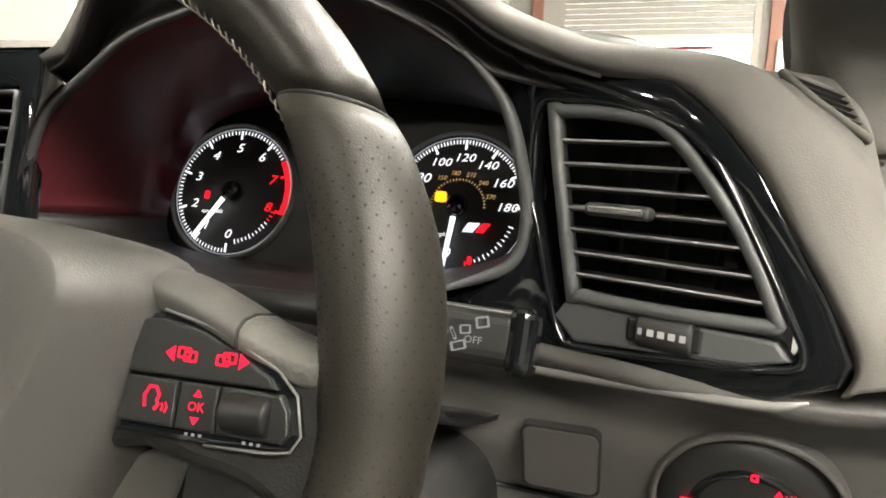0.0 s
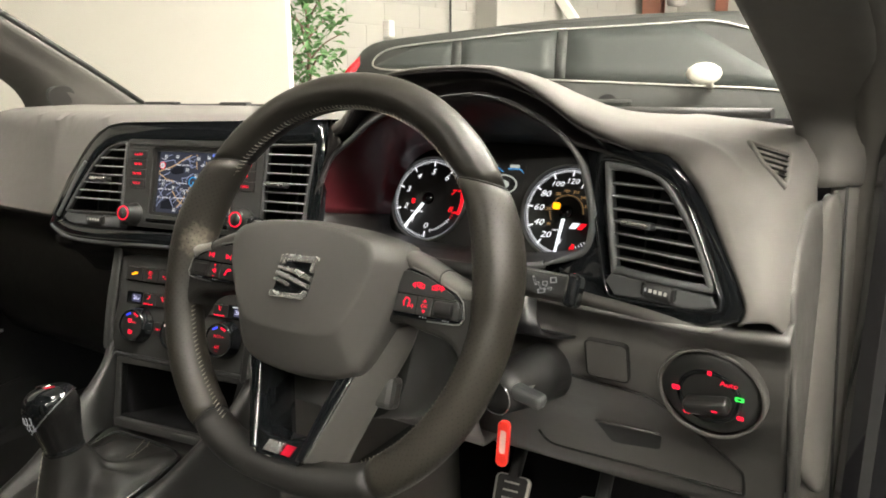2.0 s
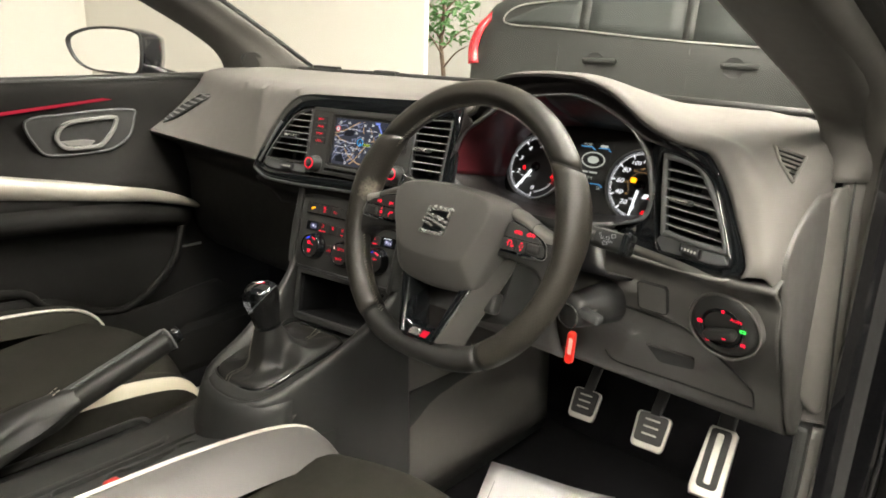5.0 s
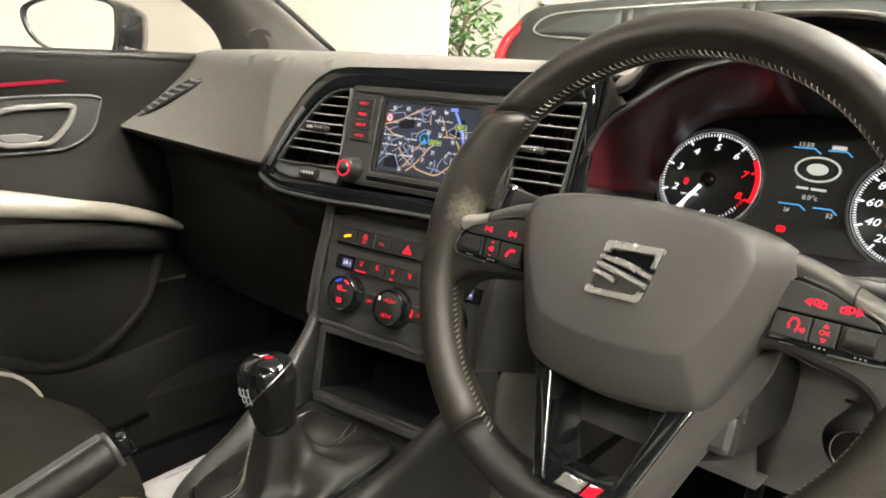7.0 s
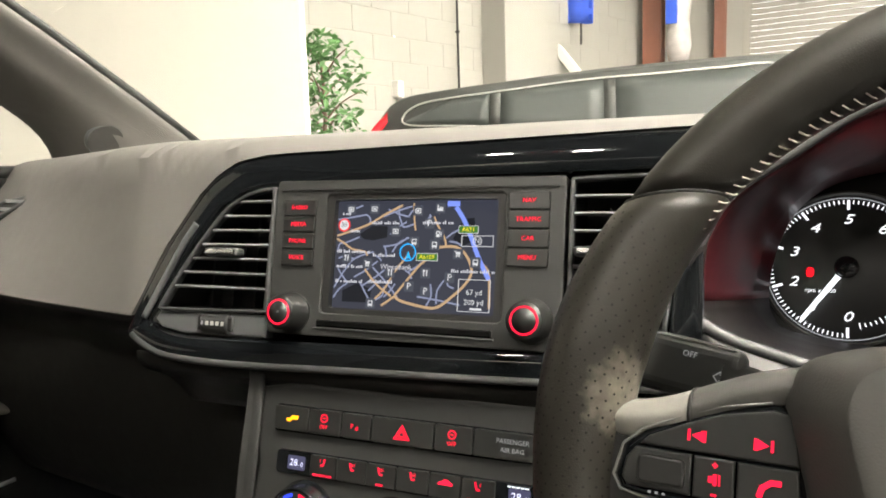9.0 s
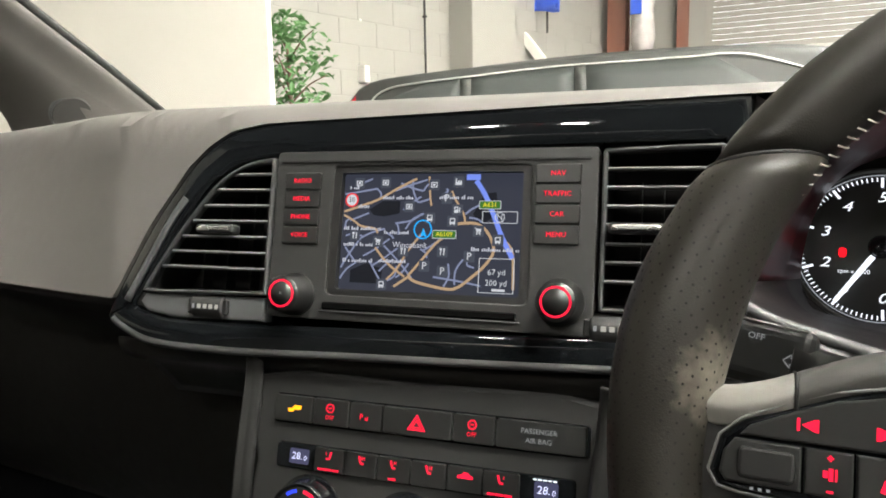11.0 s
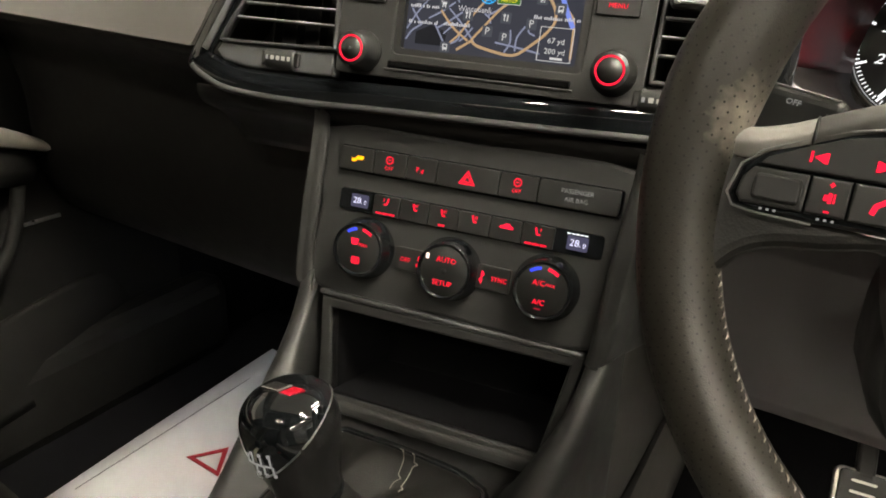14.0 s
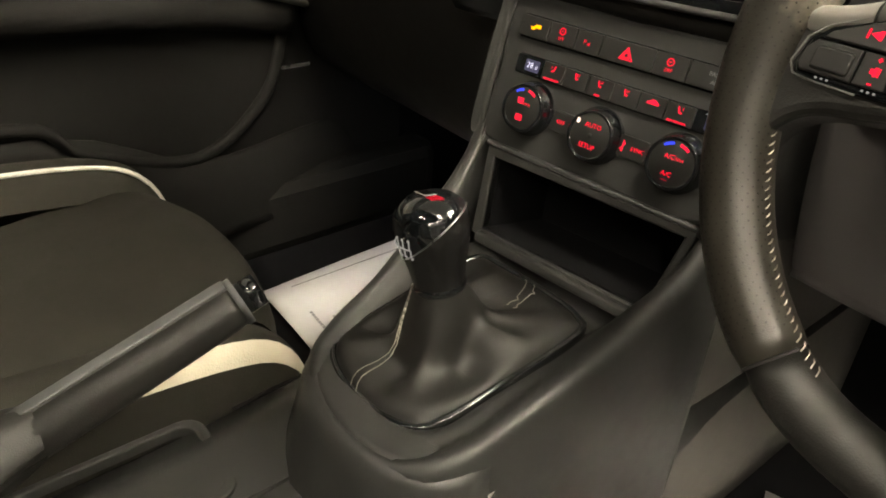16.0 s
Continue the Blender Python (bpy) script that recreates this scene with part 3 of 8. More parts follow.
part("body", sheet(smooth_rows([[(x, y, z) for y, z in ((-0.7, 0.3), (-0.8, 0.7), (-0.75, b), (-0.5, r), (0.5, r), (0.75, b), (0.8, 0.7), (0.7, 0.3))] for x, b, r in ((0, 0.8, 0.85), (0.4, 0.95, 1.3), (1.2, 0.95, 1.45), (2.0, 0.95, 1.4), (2.7, 0.9, 1.0), (3.4, 0.8, 0.9), (3.7, 0.6, 0.65))], 3, 3)), material("red car paint", (0.5, 0.012, 0.02), 0.2, coat=0.8), redcar)
part("side_glass", box(1.7, 1.5, 0.26, (1.35, 0, 1.13), 0.06), material("dark window glass", (0.02, 0.025, 0.03), 0.1), redcar)
for x in (0.7, 2.9):
    part("wheel", lathe([(0, -0.85), (0.3, -0.83), (0.31, -0.7), (0.31, 0.7), (0.3, 0.83), (0, 0.85)], 24), RUBBER, redcar, m=pose(x, 0, 0.31, 90))

# ---- the car's shell ----
MR = panel_frame((0.0035, 0.034, 0.8635), 8.3, 13.5)      # radio and centre vents
MC = panel_frame((0.003, 0.0255, 0.772), 8.3, 16)         # heater panel
MV = panel_frame((0.6057, 0.0608, 0.9025), -19.65, 8.0)   # driver's outer vent
MG = panel_frame((0.36, 0.195, 0.88), 1, 20)              # instruments
MW = panel_frame((0.363, -0.13, 0.848), 2, 19.5)           # steering wheel

shell = thing("car_body", "cabin shell of a black hatchback, driver's door open", "car body", kind="structure")
part("floor_pan", box(1.5, 2.2, 0.04, (0, -0.35, 0.17), 0.01), CARPET, shell)
part("bulkhead", sheet(smooth_rows([[(-0.76, 0.55, 0.18), (-0.76, 0.62, 0.4), (-0.76, 0.60, 0.8), (-0.76, 0.5, 0.985)], [(0.78, 0.55, 0.18), (0.78, 0.62, 0.4), (0.78, 0.60, 0.8), (0.78, 0.5, 0.985)]], 4, 1), 0.01), CARPET, shell)
part("rear_bulkhead", box(1.5, 0.04, 1.1, (0, -1.45, 0.75)), CARPET, shell)
part("roof_lining", sheet(smooth_rows([[(-0.56, y, z - 0.05), (-0.3, y, z), (0, y, z + 0.015), (0.3, y, z), (0.56, y, z - 0.05)] for y, z in ((-0.30, 1.385), (-0.5, 1.42), (-1.0, 1.43), (-1.45, 1.38))], 3, 3), 0.02), HEADLINER, shell)
edge_glass = [(-0.655, 0.43, 0.99), (-0.64, 0.30, 1.065), (-0.62, 0.15, 1.145), (-0.60, 0.0, 1.22), (-0.57, -0.2, 1.315), (-0.55, -0.35, 1.36)]
edge_door = [(-0.76, 0.25, 0.965), (-0.76, 0.22, 1.03), (-0.745, 0.14, 1.085), (-0.72, 0.0, 1.155), (-0.68, -0.2, 1.25), (-0.65, -0.35, 1.30)]
mid = [(Vector(a) + Vector(b)) / 2 + Vector((0.022, -0.030, 0.0)) for a, b in zip(edge_glass, edge_door)]
ridge = [Vector(a).lerp(Vector(b), 0.27) + Vector((0.019, -0.025, 0.011)) for a, b in zip(edge_glass, edge_door)]
part("pillar_seal", sweep([Vector(p) + Vector((0.0, 0.008, 0.010)) for p in edge_glass], circle(0.007, 6)), BLACK, shell)
part("a_pillar", sheet(smooth_rows([[Vector(p) + Vector((-0.004, 0.014, 0.004)) for p in edge_glass], [Vector(p) for p in edge_glass], ridge, mid, [Vector(p) for p in edge_door], [Vector(p) + Vector((-0.03, 0.03, 0)) for p in edge_door]], 4, 3), 0.004), PILLAR, shell, "dark grey windscreen pillar trim")
nrm = Vector((0.81, -0.27, -0.52)).normalized()
up_ = Vector((0.15, -0.5, 0.6))
up_ = (up_ - nrm * up_.dot(nrm)).normalized()
tm = Matrix((up_.cross(nrm), up_, nrm)).transposed().to_4x4()
tm.translation = Vector((-0.677, 0.266, 1.017)) + nrm * 0.0032
disc = part("tweeter_disc", prism(circle(0.0255, 36), -0.010, 0.0, 0.001), material("tweeter cloth", (0.034, 0.033, 0.031), 0.8, grain=1500, bump=0.2), shell, "round tweeter cover", m=tm)
part("disc_ring", lathe([(0.0255, -0.008), (0.0260, -0.0008), (0.0268, -0.0008), (0.0280, -0.008)], 36), VENT, disc)
edge_glass = [(0.722, 0.40, 0.925), (0.718, 0.42, 0.985), (0.705, 0.31, 1.065), (0.668, 0.15, 1.145), (0.636, 0.0, 1.22), (0.59, -0.2, 1.315), (0.56, -0.35, 1.36)]
edge_near = [(0.722, 0.212, 0.928), (0.711, 0.218, 0.978), (0.697, 0.210, 1.016), (0.679, 0.107, 1.070), (0.656, -0.045, 1.138), (0.62, -0.22, 1.23), (0.60, -0.35, 1.29)]
edge_door = [(0.756, 0.214, 0.930), (0.762, 0.215, 0.965), (0.764, 0.198, 1.005), (0.752, 0.11, 1.055), (0.73, -0.05, 1.13), (0.69, -0.22, 1.24), (0.66, -0.35, 1.30)]
part("a_pillar", sheet(smooth_rows([[Vector(p) for p in edge_glass], [Vector(p) + Vector((-0.004, 0.02, 0)) for p in edge_near], [Vector(p) + Vector((0.012, -0.008, 0.0)) for p in edge_near], [Vector(p) for p in edge_door], [Vector(p) + Vector((0.02, 0.03, 0)) for p in edge_door]], 4, 3), 0.004), PILLAR, shell, "dark grey windscreen pillar trim")
up_ = Vector((-0.012, -0.10, 0.045)).normalized()
out_ = Vector((-1, 0.02, -0.25)).normalized()
out_ = (out_ - up_ * out_.dot(up_)).normalized()
tm = Matrix((up_.cross(out_), up_, out_)).transposed().to_4x4()
tm.translation = (0.701, 0.305, 1.013)
tw = part("tweeter_grille", prism(circle(0.020, 28, 0.046), -0.006, 0.001, 0.001), PILLAR, shell, "slotted tweeter grille", m=tm)
for k in range(13):
    part("grille_slot", box(0.034 * math.sqrt(max(0.05, 1 - ((k - 6) / 6.6) ** 2)), 0.0030, 0.001, (0, -0.039 + 0.0065 * k, 0.0012)), BLACK, tw)
for s in (-1, 1):
    part("roof_rail", sweep(spline([(s * 0.60, -0.3, 1.34), (s * 0.60, -0.8, 1.38), (s * 0.6, -1.4, 1.33)], 4), circle(0.05, 10)), PILLAR, shell)
    part("sill", box(0.09, 1.8, 0.16, (s * 0.745, -0.5, 0.26), 0.03), DOORSKIN, shell)
part("side_panel", box(0.03, 1.0, 0.8, (-0.80, -0.9, 0.6)), DOORSKIN, shell)
for s in (-1,):
    part("quarter_panel", sheet([[(s * 0.74, y, 0.97), (s * 0.70, y, 1.15), (s * 0.62, y, 1.36)] for y in (-0.62, -1.0, -1.46)], 0.02), HEADLINER, shell)
# unseen pillar and rear panels, added to keep light from the rear right out
part("b_pillar_block", sheet(smooth_rows([[(0.765, y, 0.26), (0.785, y, 0.60), (0.775, y, 0.95), (0.72, y, 1.16), (0.635, y, 1.36)] for y in (-0.98, -1.06, -1.14)], 3, 3), 0.03), PILLAR, shell, "unseen pillar behind the door opening, added to block light")
part("rear_side_block", sheet(smooth_rows([[(0.77, y, 0.26), (0.79, y, 0.60), (0.775, y, 0.96)] for y in (-1.12, -1.3, -1.46)], 3, 3), 0.03), DOORSKIN, shell)
part("rear_quarter_block", sheet([[(0.74, y, 1.24), (0.70, y, 1.28), (0.64, y, 1.36)] for y in (-1.12, -1.3, -1.46)], 0.02), HEADLINER, shell)
lampc = part("roof_console", box(0.26, 0.14, 0.03, (0.0, -0.70, 1.412), 0.012, 3), PANEL, shell, "roof console with two lit courtesy lamps")
for x in (-0.088, 0.082):
    part("courtesy_lamp", prism(rrect(0.050, 0.016, 0.007, 4), -0.003, 0.0, 0.001), glowing("courtesy lamp", (1.0, 0.95, 0.84), 650.0), lampc, "lit white courtesy lamp", m=Matrix.Translation((x, -0.70, 1.3965)) @ Matrix.Rotation(math.pi, 4, "X"))
for x in (-0.024, 0.016):
    part("alarm_light", prism(circle(0.003, 10), -0.002, 0.0), glowing("alarm red", (1.0, 0.03, 0.06), 25.0), lampc, m=Matrix.Translation((x, -0.70, 1.3965)) @ Matrix.Rotation(math.pi, 4, "X"))
part("header_rail", sweep([(-0.57, -0.24, 1.33), (-0.3, -0.28, 1.375), (0, -0.29, 1.39), (0.3, -0.28, 1.375), (0.57, -0.24, 1.33)], circle(0.03, 10)), HEADLINER, shell)
part("scuttle", sheet(smooth_rows([[(x, 0.50 - 0.12 * (x / 0.75) ** 2, 0.985), (x, 0.60 - 0.12 * (x / 0.75) ** 2, 0.972), (x, 0.72 - 0.12 * (x / 0.75) ** 2, 0.965)] for x in (-0.74, -0.4, 0, 0.4, 0.74)], 3, 3), 0.01), BLACK, shell)
bonnet = [[(x, y, z - 0.10 * (x / 0.75) ** 2) for y, z in ((0.66, 0.955), (0.9, 0.955), (1.2, 0.92), (1.5, 0.84), (1.62, 0.7))] for x in (-0.75, -0.4, 0, 0.4, 0.75)]
part("bonnet", sheet(smooth_rows(bonnet, 3, 3), 0.01), BODY, shell)
wind = [[(x * 0.97, 0.475 - 0.12 * (x / 0.75) ** 2 - 0.70 * k, 0.99 + 0.385 * k - 0.055 * k * (x / 0.6) ** 2) for x in (-0.68, -0.4, 0, 0.4, 0.68)] for k in (0, 0.33, 0.66, 1)]
for row in wind:
    k = wind.index(row) / 3
    row[:] = [(p[0] * (1 - 0.15 * k), p[1], p[2]) for p in row]
pane = part("windscreen", sheet(smooth_rows(wind, 3, 3)), glass("windscreen glass"), shell)
pane.visible_shadow = False
part("screen_band", sweep([(x, 0.488 - 0.12 * (x / 0.75) ** 2, 0.994) for x in (-0.66, -0.4, -0.1, 0.2, 0.45, 0.66)], circle(0.007, 6)), BLACK, shell)

# driver's door opening: hinge pillar, seal and the open door's inner edge
for (x, y, z), ry in (((0.783, 0.26, 0.60), 0),):
    part("hinge_pillar", box(0.05, 0.30, 0.84, (x + 0.02, y + 0.08, z), 0.02), BODY, shell)
seal = spline([(0.800, 0.10, 0.25), (0.796, 0.20, 0.42), (0.793, 0.243, 0.58), (0.787, 0.242, 0.75), (0.780, 0.236, 0.90), (0.776, 0.224, 0.975), (0.766, 0.13, 1.065), (0.742, -0.05, 1.145), (0.70, -0.25, 1.265), (0.66, -0.5, 1.34), (0.65, -0.8, 1.36)], 5)
part("door_seal", sweep(seal, circle(0.020, 12, 0.015), up=(0.3, -1, 0)), material("grey door seal", (0.070, 0.066, 0.060), 0.65, grain=900, bump=0.15), shell, "grey soft door seal")
skin = spline([(0.83, 0.12, 0.3), (0.838, 0.26, 0.5), (0.836, 0.29, 0.75), (0.826, 0.29, 0.95), (0.816, 0.27, 1.03), (0.80, 0.14, 1.11), (0.775, -0.05, 1.20), (0.73, -0.25, 1.31), (0.69, -0.5, 1.39), (0.68, -0.8, 1.41)], 5)
part("pillar_skin", sweep(skin, [(-0.03, -0.03), (0.03, -0.04), (0.035, 0.04), (-0.025, 0.03)], up=(0.6, -0.6, 0.5)), BODY, shell)

corner = [(0.728, 0.16, 0.918), (0.727, 0.11, 0.895), (0.729, 0.068, 0.865), (0.732, 0.058, 0.835), (0.735, 0.070, 0.787), (0.738, 0.085, 0.74), (0.740, 0.12, 0.68), (0.742, 0.16, 0.61), (0.744, 0.19, 0.57)]
part("dash_end", sheet(smooth_rows([[Vector(p) + Vector((-0.004, 0.0, 0)) for p in corner], [Vector(p) + Vector((0.004, 0.008, 0)) for p in corner], [Vector((0.746, 0.215 + 0.01 * (k > 5), p[2])) for k, p in enumerate(corner)]], 3, 3), 0.004), PAD_LOW, shell, "grey end face of the dashboard")
left = [(0.738, 0.190, 0.922), (0.731, 0.180, 0.90), (0.7275, 0.172, 0.85), (0.7265, 0.172, 0.79), (0.732, 0.178, 0.70), (0.740, 0.190, 0.64), (0.754, 0.212, 0.605)]
right = [(0.748, 0.206, 0.926), (0.754, 0.209, 0.90), (0.7575, 0.213, 0.85), (0.7615, 0.217, 0.79), (0.767, 0.223, 0.70), (0.769, 0.228, 0.64), (0.768, 0.231, 0.605)]
part("side_trim", sheet(smooth_rows([[Vector(p) + Vector((0.002, 0.02, 0)) for p in left], [Vector(p) for p in left], [Vector(p).lerp(Vector(q), 0.3) + Vector((0.004, -0.010, 0)) for p, q in zip(left, right)], [Vector(p).lerp(Vector(q), 0.7) + Vector((0.004, -0.007, 0)) for p, q in zip(left, right)], [Vector(q) for q in right], [Vector(q) + Vector((0.003, 0.02, 0)) for q in right]], 4, 3), 0.003), PILLAR, shell, "rounded grey cover at the end of the dashboard")
part("jamb_trim", sheet(smooth_rows([[(0.742, 0.21, 0.93), (0.754, 0.212, 0.932), (0.768, 0.225, 0.932)], [(0.742, 0.213, 0.75), (0.764, 0.219, 0.75), (0.776, 0.235, 0.75)], [(0.744, 0.22, 0.60), (0.773, 0.232, 0.60), (0.783, 0.244, 0.60)], [(0.746, 0.222, 0.582), (0.774, 0.234, 0.582), (0.784, 0.246, 0.582)]], 3, 3), 0.004), PILLAR, shell, "grey trim beside the door seal")
part("jamb_foot", sheet(smooth_rows([[(0.745, 0.224, 0.577), (0.774, 0.235, 0.574), (0.786, 0.246, 0.574)], [(0.745, 0.215, 0.45), (0.776, 0.226, 0.45), (0.788, 0.238, 0.45)], [(0.745, 0.15, 0.28), (0.778, 0.16, 0.28), (0.792, 0.17, 0.28)]], 3, 3), 0.004), PILLAR, shell, "grey lower trim of the door opening")
part("trim_seam", sweep([(0.7555, 0.2095, 0.931), (0.7655, 0.2165, 0.75), (0.7745, 0.2300, 0.60), (0.7755, 0.2320, 0.578)], circle(0.0014, 6)), DARK, shell)
part("kick_panel", box(0.02, 0.30, 0.36, (0.752, 0.36, 0.40), 0.008), PANEL, shell)
part("kick_panel", box(0.02, 0.30, 0.84, (-0.772, 0.49, 0.56), 0.004), CARPET, shell)
strike = part("check_strap", box(0.05, 0.03, 0.085, (0.822, 0.287, 0.655), 0.012, 3), VENT_GREY, shell, "grey door check bracket")
part("bolt", lathe([(0, -0.014), (0.009, -0.014), (0.012, -0.006), (0.016, -0.004), (0.016, 0), (0, 0)], 12), STEEL, strike, m=pose(0.808, 0.272, 0.664, 90))
part("strap_arm", sweep([(0.812, 0.275, 0.655), (0.845, 0.262, 0.654), (0.90, 0.235, 0.652)], rrect(0.014, 0.030, 0.004, 3)), BLACK, strike)
part("door_button", lathe([(0, -0.016), (0.009, -0.015), (0.012, -0.008), (0.012, 0.006), (0, 0.006)], 18), SATIN, shell, "bright round door contact", m=pose(0.818, 0.288, 0.745, 90))

odoor = thing("open_driver_door", "black driver's door standing wide open", "car door", pose(0.87, 0.27, 0, 0, 0, -48))
part("door_shell", box(1.1, 0.10, 0.72, (0.55, 0, 0.62), 0.04), BODY, odoor)
part("door_card", box(1.0, 0.03, 0.62, (0.56, -0.065, 0.62), 0.02), DOORSKIN, odoor)
part("window_frame", sweep(spline([(0.03, 0, 0.97), (0.25, 0.0, 1.18), (0.55, 0, 1.33), (0.95, 0, 1.36), (1.08, 0, 1.0)], 5), circle(0.022, 8)), BODY, odoor)

def dome(outline, levels, mid):
    """A cushion: the outline at each (scale, z), closed at mid."""
    bm = bmesh.new()
    cx, cy = sum(p[0] for p in outline) / len(outline), sum(p[1] for p in outline) / len(outline)
    rings = [[bm.verts.new((cx + (p[0] - cx) * s, cy + (p[1] - cy) * s, z)) for p in outline] for s, z in levels]
    n = len(outline)
    for a, b in zip(rings, rings[1:]):
        for k in range(n):
            bm.faces.new((a[k], a[(k + 1) % n], b[(k + 1) % n], b[k])).smooth = True
    c = bm.verts.new((cx, cy, mid))
    for k in range(n):
        bm.faces.new((rings[-1][k], rings[-1][(k + 1) % n], c)).smooth = True
    bmesh.ops.recalc_face_normals(bm, faces=bm.faces)
    return bm


mirror = thing("door_mirror", "black door mirror reflecting a cream wall", "door mirror", panel_frame((-1.085, 0.062, 1.022), 33, 4) @ Matrix.Diagonal((1.1, 1.15, 1, 1)))
mg = spline(mm([(92, 42), (98, 20), (96, -20), (84, -46), (40, -46), (-40, -40), (-80, -18), (-98, 18), (-84, 38), (-30, 52), (50, 52)]), 4, True)
part("housing", dome([(p.x * 1.07, p.y * 1.10) for p in mg], [(1.0, 0.002), (1.04, -0.014), (1.06, -0.06), (0.98, -0.11), (0.80, -0.145), (0.45, -0.165)], -0.17), BODY, mirror, "gloss black housing")
part("rim", ring_plate([p * 1.075 for p in mg], [p * 0.99 for p in mg], -0.006, 0.006, 0.002), BLACK, mirror)
part("mirror_glass", prism([p * 0.995 for p in mg], -0.004, 0.0), material("mirror silver", (0.82, 0.83, 0.82), 0.02, 1.0, vary=0.01, rough_vary=0.01), mirror)
part("arm", sweep(spline([(0.05, -0.04, -0.07), (0.16, -0.065, -0.07), (0.30, -0.085, -0.05), (0.385, -0.09, -0.04)], 4), rrect(0.05, 0.035, 0.012, 4)), BODY, mirror)

# ---- passenger's door ----
pd = thing("passenger_door", "closed black passenger door with pale trim and red strip", "car door", Matrix.Translation((-0.77, 0, 0)))
rows = []
for z, bulge in ((0.26, 0.0), (0.36, 0.035), (0.46, 0.045), (0.58, 0.03), (0.66, 0.05), (0.72, 0.06), (0.78, 0.02), (0.86, 0.004), (0.93, 0.016), (0.965, 0.012), (0.975, -0.02), (0.975, -0.06)):
    rows.append([(bulge * min(1, max(0, (0.30 - y) / 0.35)) + 0.0, y, z) for y in (0.42, 0.2, 0.05, -0.1, -0.3, -0.55, -0.85)])
part("door_card", sheet(smooth_rows(rows, 3, 3)), DOORSKIN, pd)
part("window_sill", sweep([(-0.005, y, 0.972 + 0.004 * math.sin(3 * y)) for y in (0.30, 0.1, -0.2, -0.5, -0.8)], circle(0.014, 8, 0.01)), PANEL, pd)
part("red_strip", sweep([(0.010, -0.6, 0.872), (0.014, -0.27, 0.908), (0.012, -0.1, 0.925), (0.006, 0.02, 0.937)], [(-0.004, -0.0032), (0.004, -0.0032), (0.004, 0.0032), (-0.004, 0.0032)]), RED_DIM, pd, "glowing red ambient light strip")
hb = spline(mm([(-262, 886), (-180, 896), (-90, 901), (-24, 899), (-22, 880), (-38, 838), (-70, 815), (-110, 806), (-215, 806), (-246, 828)]), 4, True)
door_face = Matrix(((0, 0, 1, 0.012), (1, 0, 0, 0), (0, 1, 0, 0), (0, 0, 0, 1)))
handle = part("handle_recess", prism([(p.x, p.y) for p in hb], -0.02, 0.004, 0.003), PANEL, pd, m=door_face)
part("handle_rim", sweep([(p.x, p.y, 0.005) for p in hb], circle(0.0026, 6), True), VENT_GREY, handle)
lev = spline(mm([(-204, 848), (-192, 868), (-168, 879), (-120, 883), (-72, 884), (-70, 872), (-80, 852), (-106, 824), (-130, 819), (-178, 819), (-200, 832)]), 4, True)
part("handle_bowl", prism([(p.x, p.y) for p in lev], 0.004, 0.0055), DARK, handle)
part("lever", sweep([(p.x, p.y, 0.010) for p in lev], rrect(0.009, 0.009, 0.003, 3), True), GREY_TRIM, handle, "satin silver door lever loop")
part("lever_plate", prism(mm([(-196, 836), (-178, 824), (-132, 823), (-120, 832), (-150, 838)]), 0.005, 0.009, 0.001), GREY_TRIM, handle, "satin silver grip plate")
trim_top = [(-0.8, 0.845), (-0.45, 0.798), (-0.30, 0.769), (-0.15, 0.738), (-0.03, 0.712), (0.06, 0.680), (0.12, 0.648), (0.165, 0.622)]
trim_low = [(-0.8, 0.790), (-0.45, 0.748), (-0.30, 0.722), (-0.15, 0.697), (-0.03, 0.679), (0.06, 0.656), (0.12, 0.637), (0.165, 0.619)]
part("pale_trim", sheet(smooth_rows([[(0.040, y, z + 0.001) for y, z in trim_top], [(0.063, y, z - 0.003) for y, z in trim_top], [(0.066, y, z + 0.004) for y, z in trim_low], [(0.046, y, z - 0.003) for y, z in trim_low]], 4, 2)), ALU_TRIM, pd, "pale brushed aluminium door insert")
part("armrest", sweep(spline([(0.03, -0.85, 0.68), (0.05, -0.4, 0.675), (0.045, -0.1, 0.655), (0.02, 0.08, 0.62)], 4), circle(0.035, 10, 0.03)), DOORSKIN, pd)
pk = spline([(0.055, -0.75, 0.50), (0.06, -0.37, 0.522), (0.06, -0.28, 0.465), (0.06, -0.11, 0.418), (0.05, 0.02, 0.50), (0.03, 0.07, 0.60)], 5)
part("pocket_rim", sweep(pk, circle(0.010, 8)), DOORSKIN, pd, "dark grey rim of the door pocket")
part("pocket_wall", sheet(smooth_rows([[(x, y, 0.27) for x, y in ((0.09, -0.75), (0.09, -0.4), (0.085, -0.1), (0.05, 0.1), (0.0, 0.26), (-0.005, 0.42))], [(x, y, 0.36) for x, y in ((0.085, -0.75), (0.085, -0.4), (0.08, -0.1), (0.045, 0.1), (0.0, 0.26), (-0.005, 0.42))], [(0.058, -0.75, 0.5), (0.06, -0.33, 0.5), (0.06, -0.11, 0.415), (0.03, 0.1, 0.42), (-0.004, 0.26, 0.42), (-0.01, 0.42, 0.42)]], 4, 4), 0.006), DOORSKIN, pd)
part("speaker_badge", box(0.003, 0.055, 0.006, (0.045, 0.085, 0.542), 0.001, 1), SATIN, pd, "small silver name bar")

# ---- dashboard ----
dash = thing("dashboard", "dark grey soft-skinned dashboard with a gloss black band", "dashboard")


def y_band(x, z):
    """The y of the plane of the centre panel."""
    return 0.034 + 0.1459 * (x - 0.0035) + 0.24 * (z - 0.8635)


def y_back(x):
    return 0.475 - 0.12 * (x / 0.75) ** 2


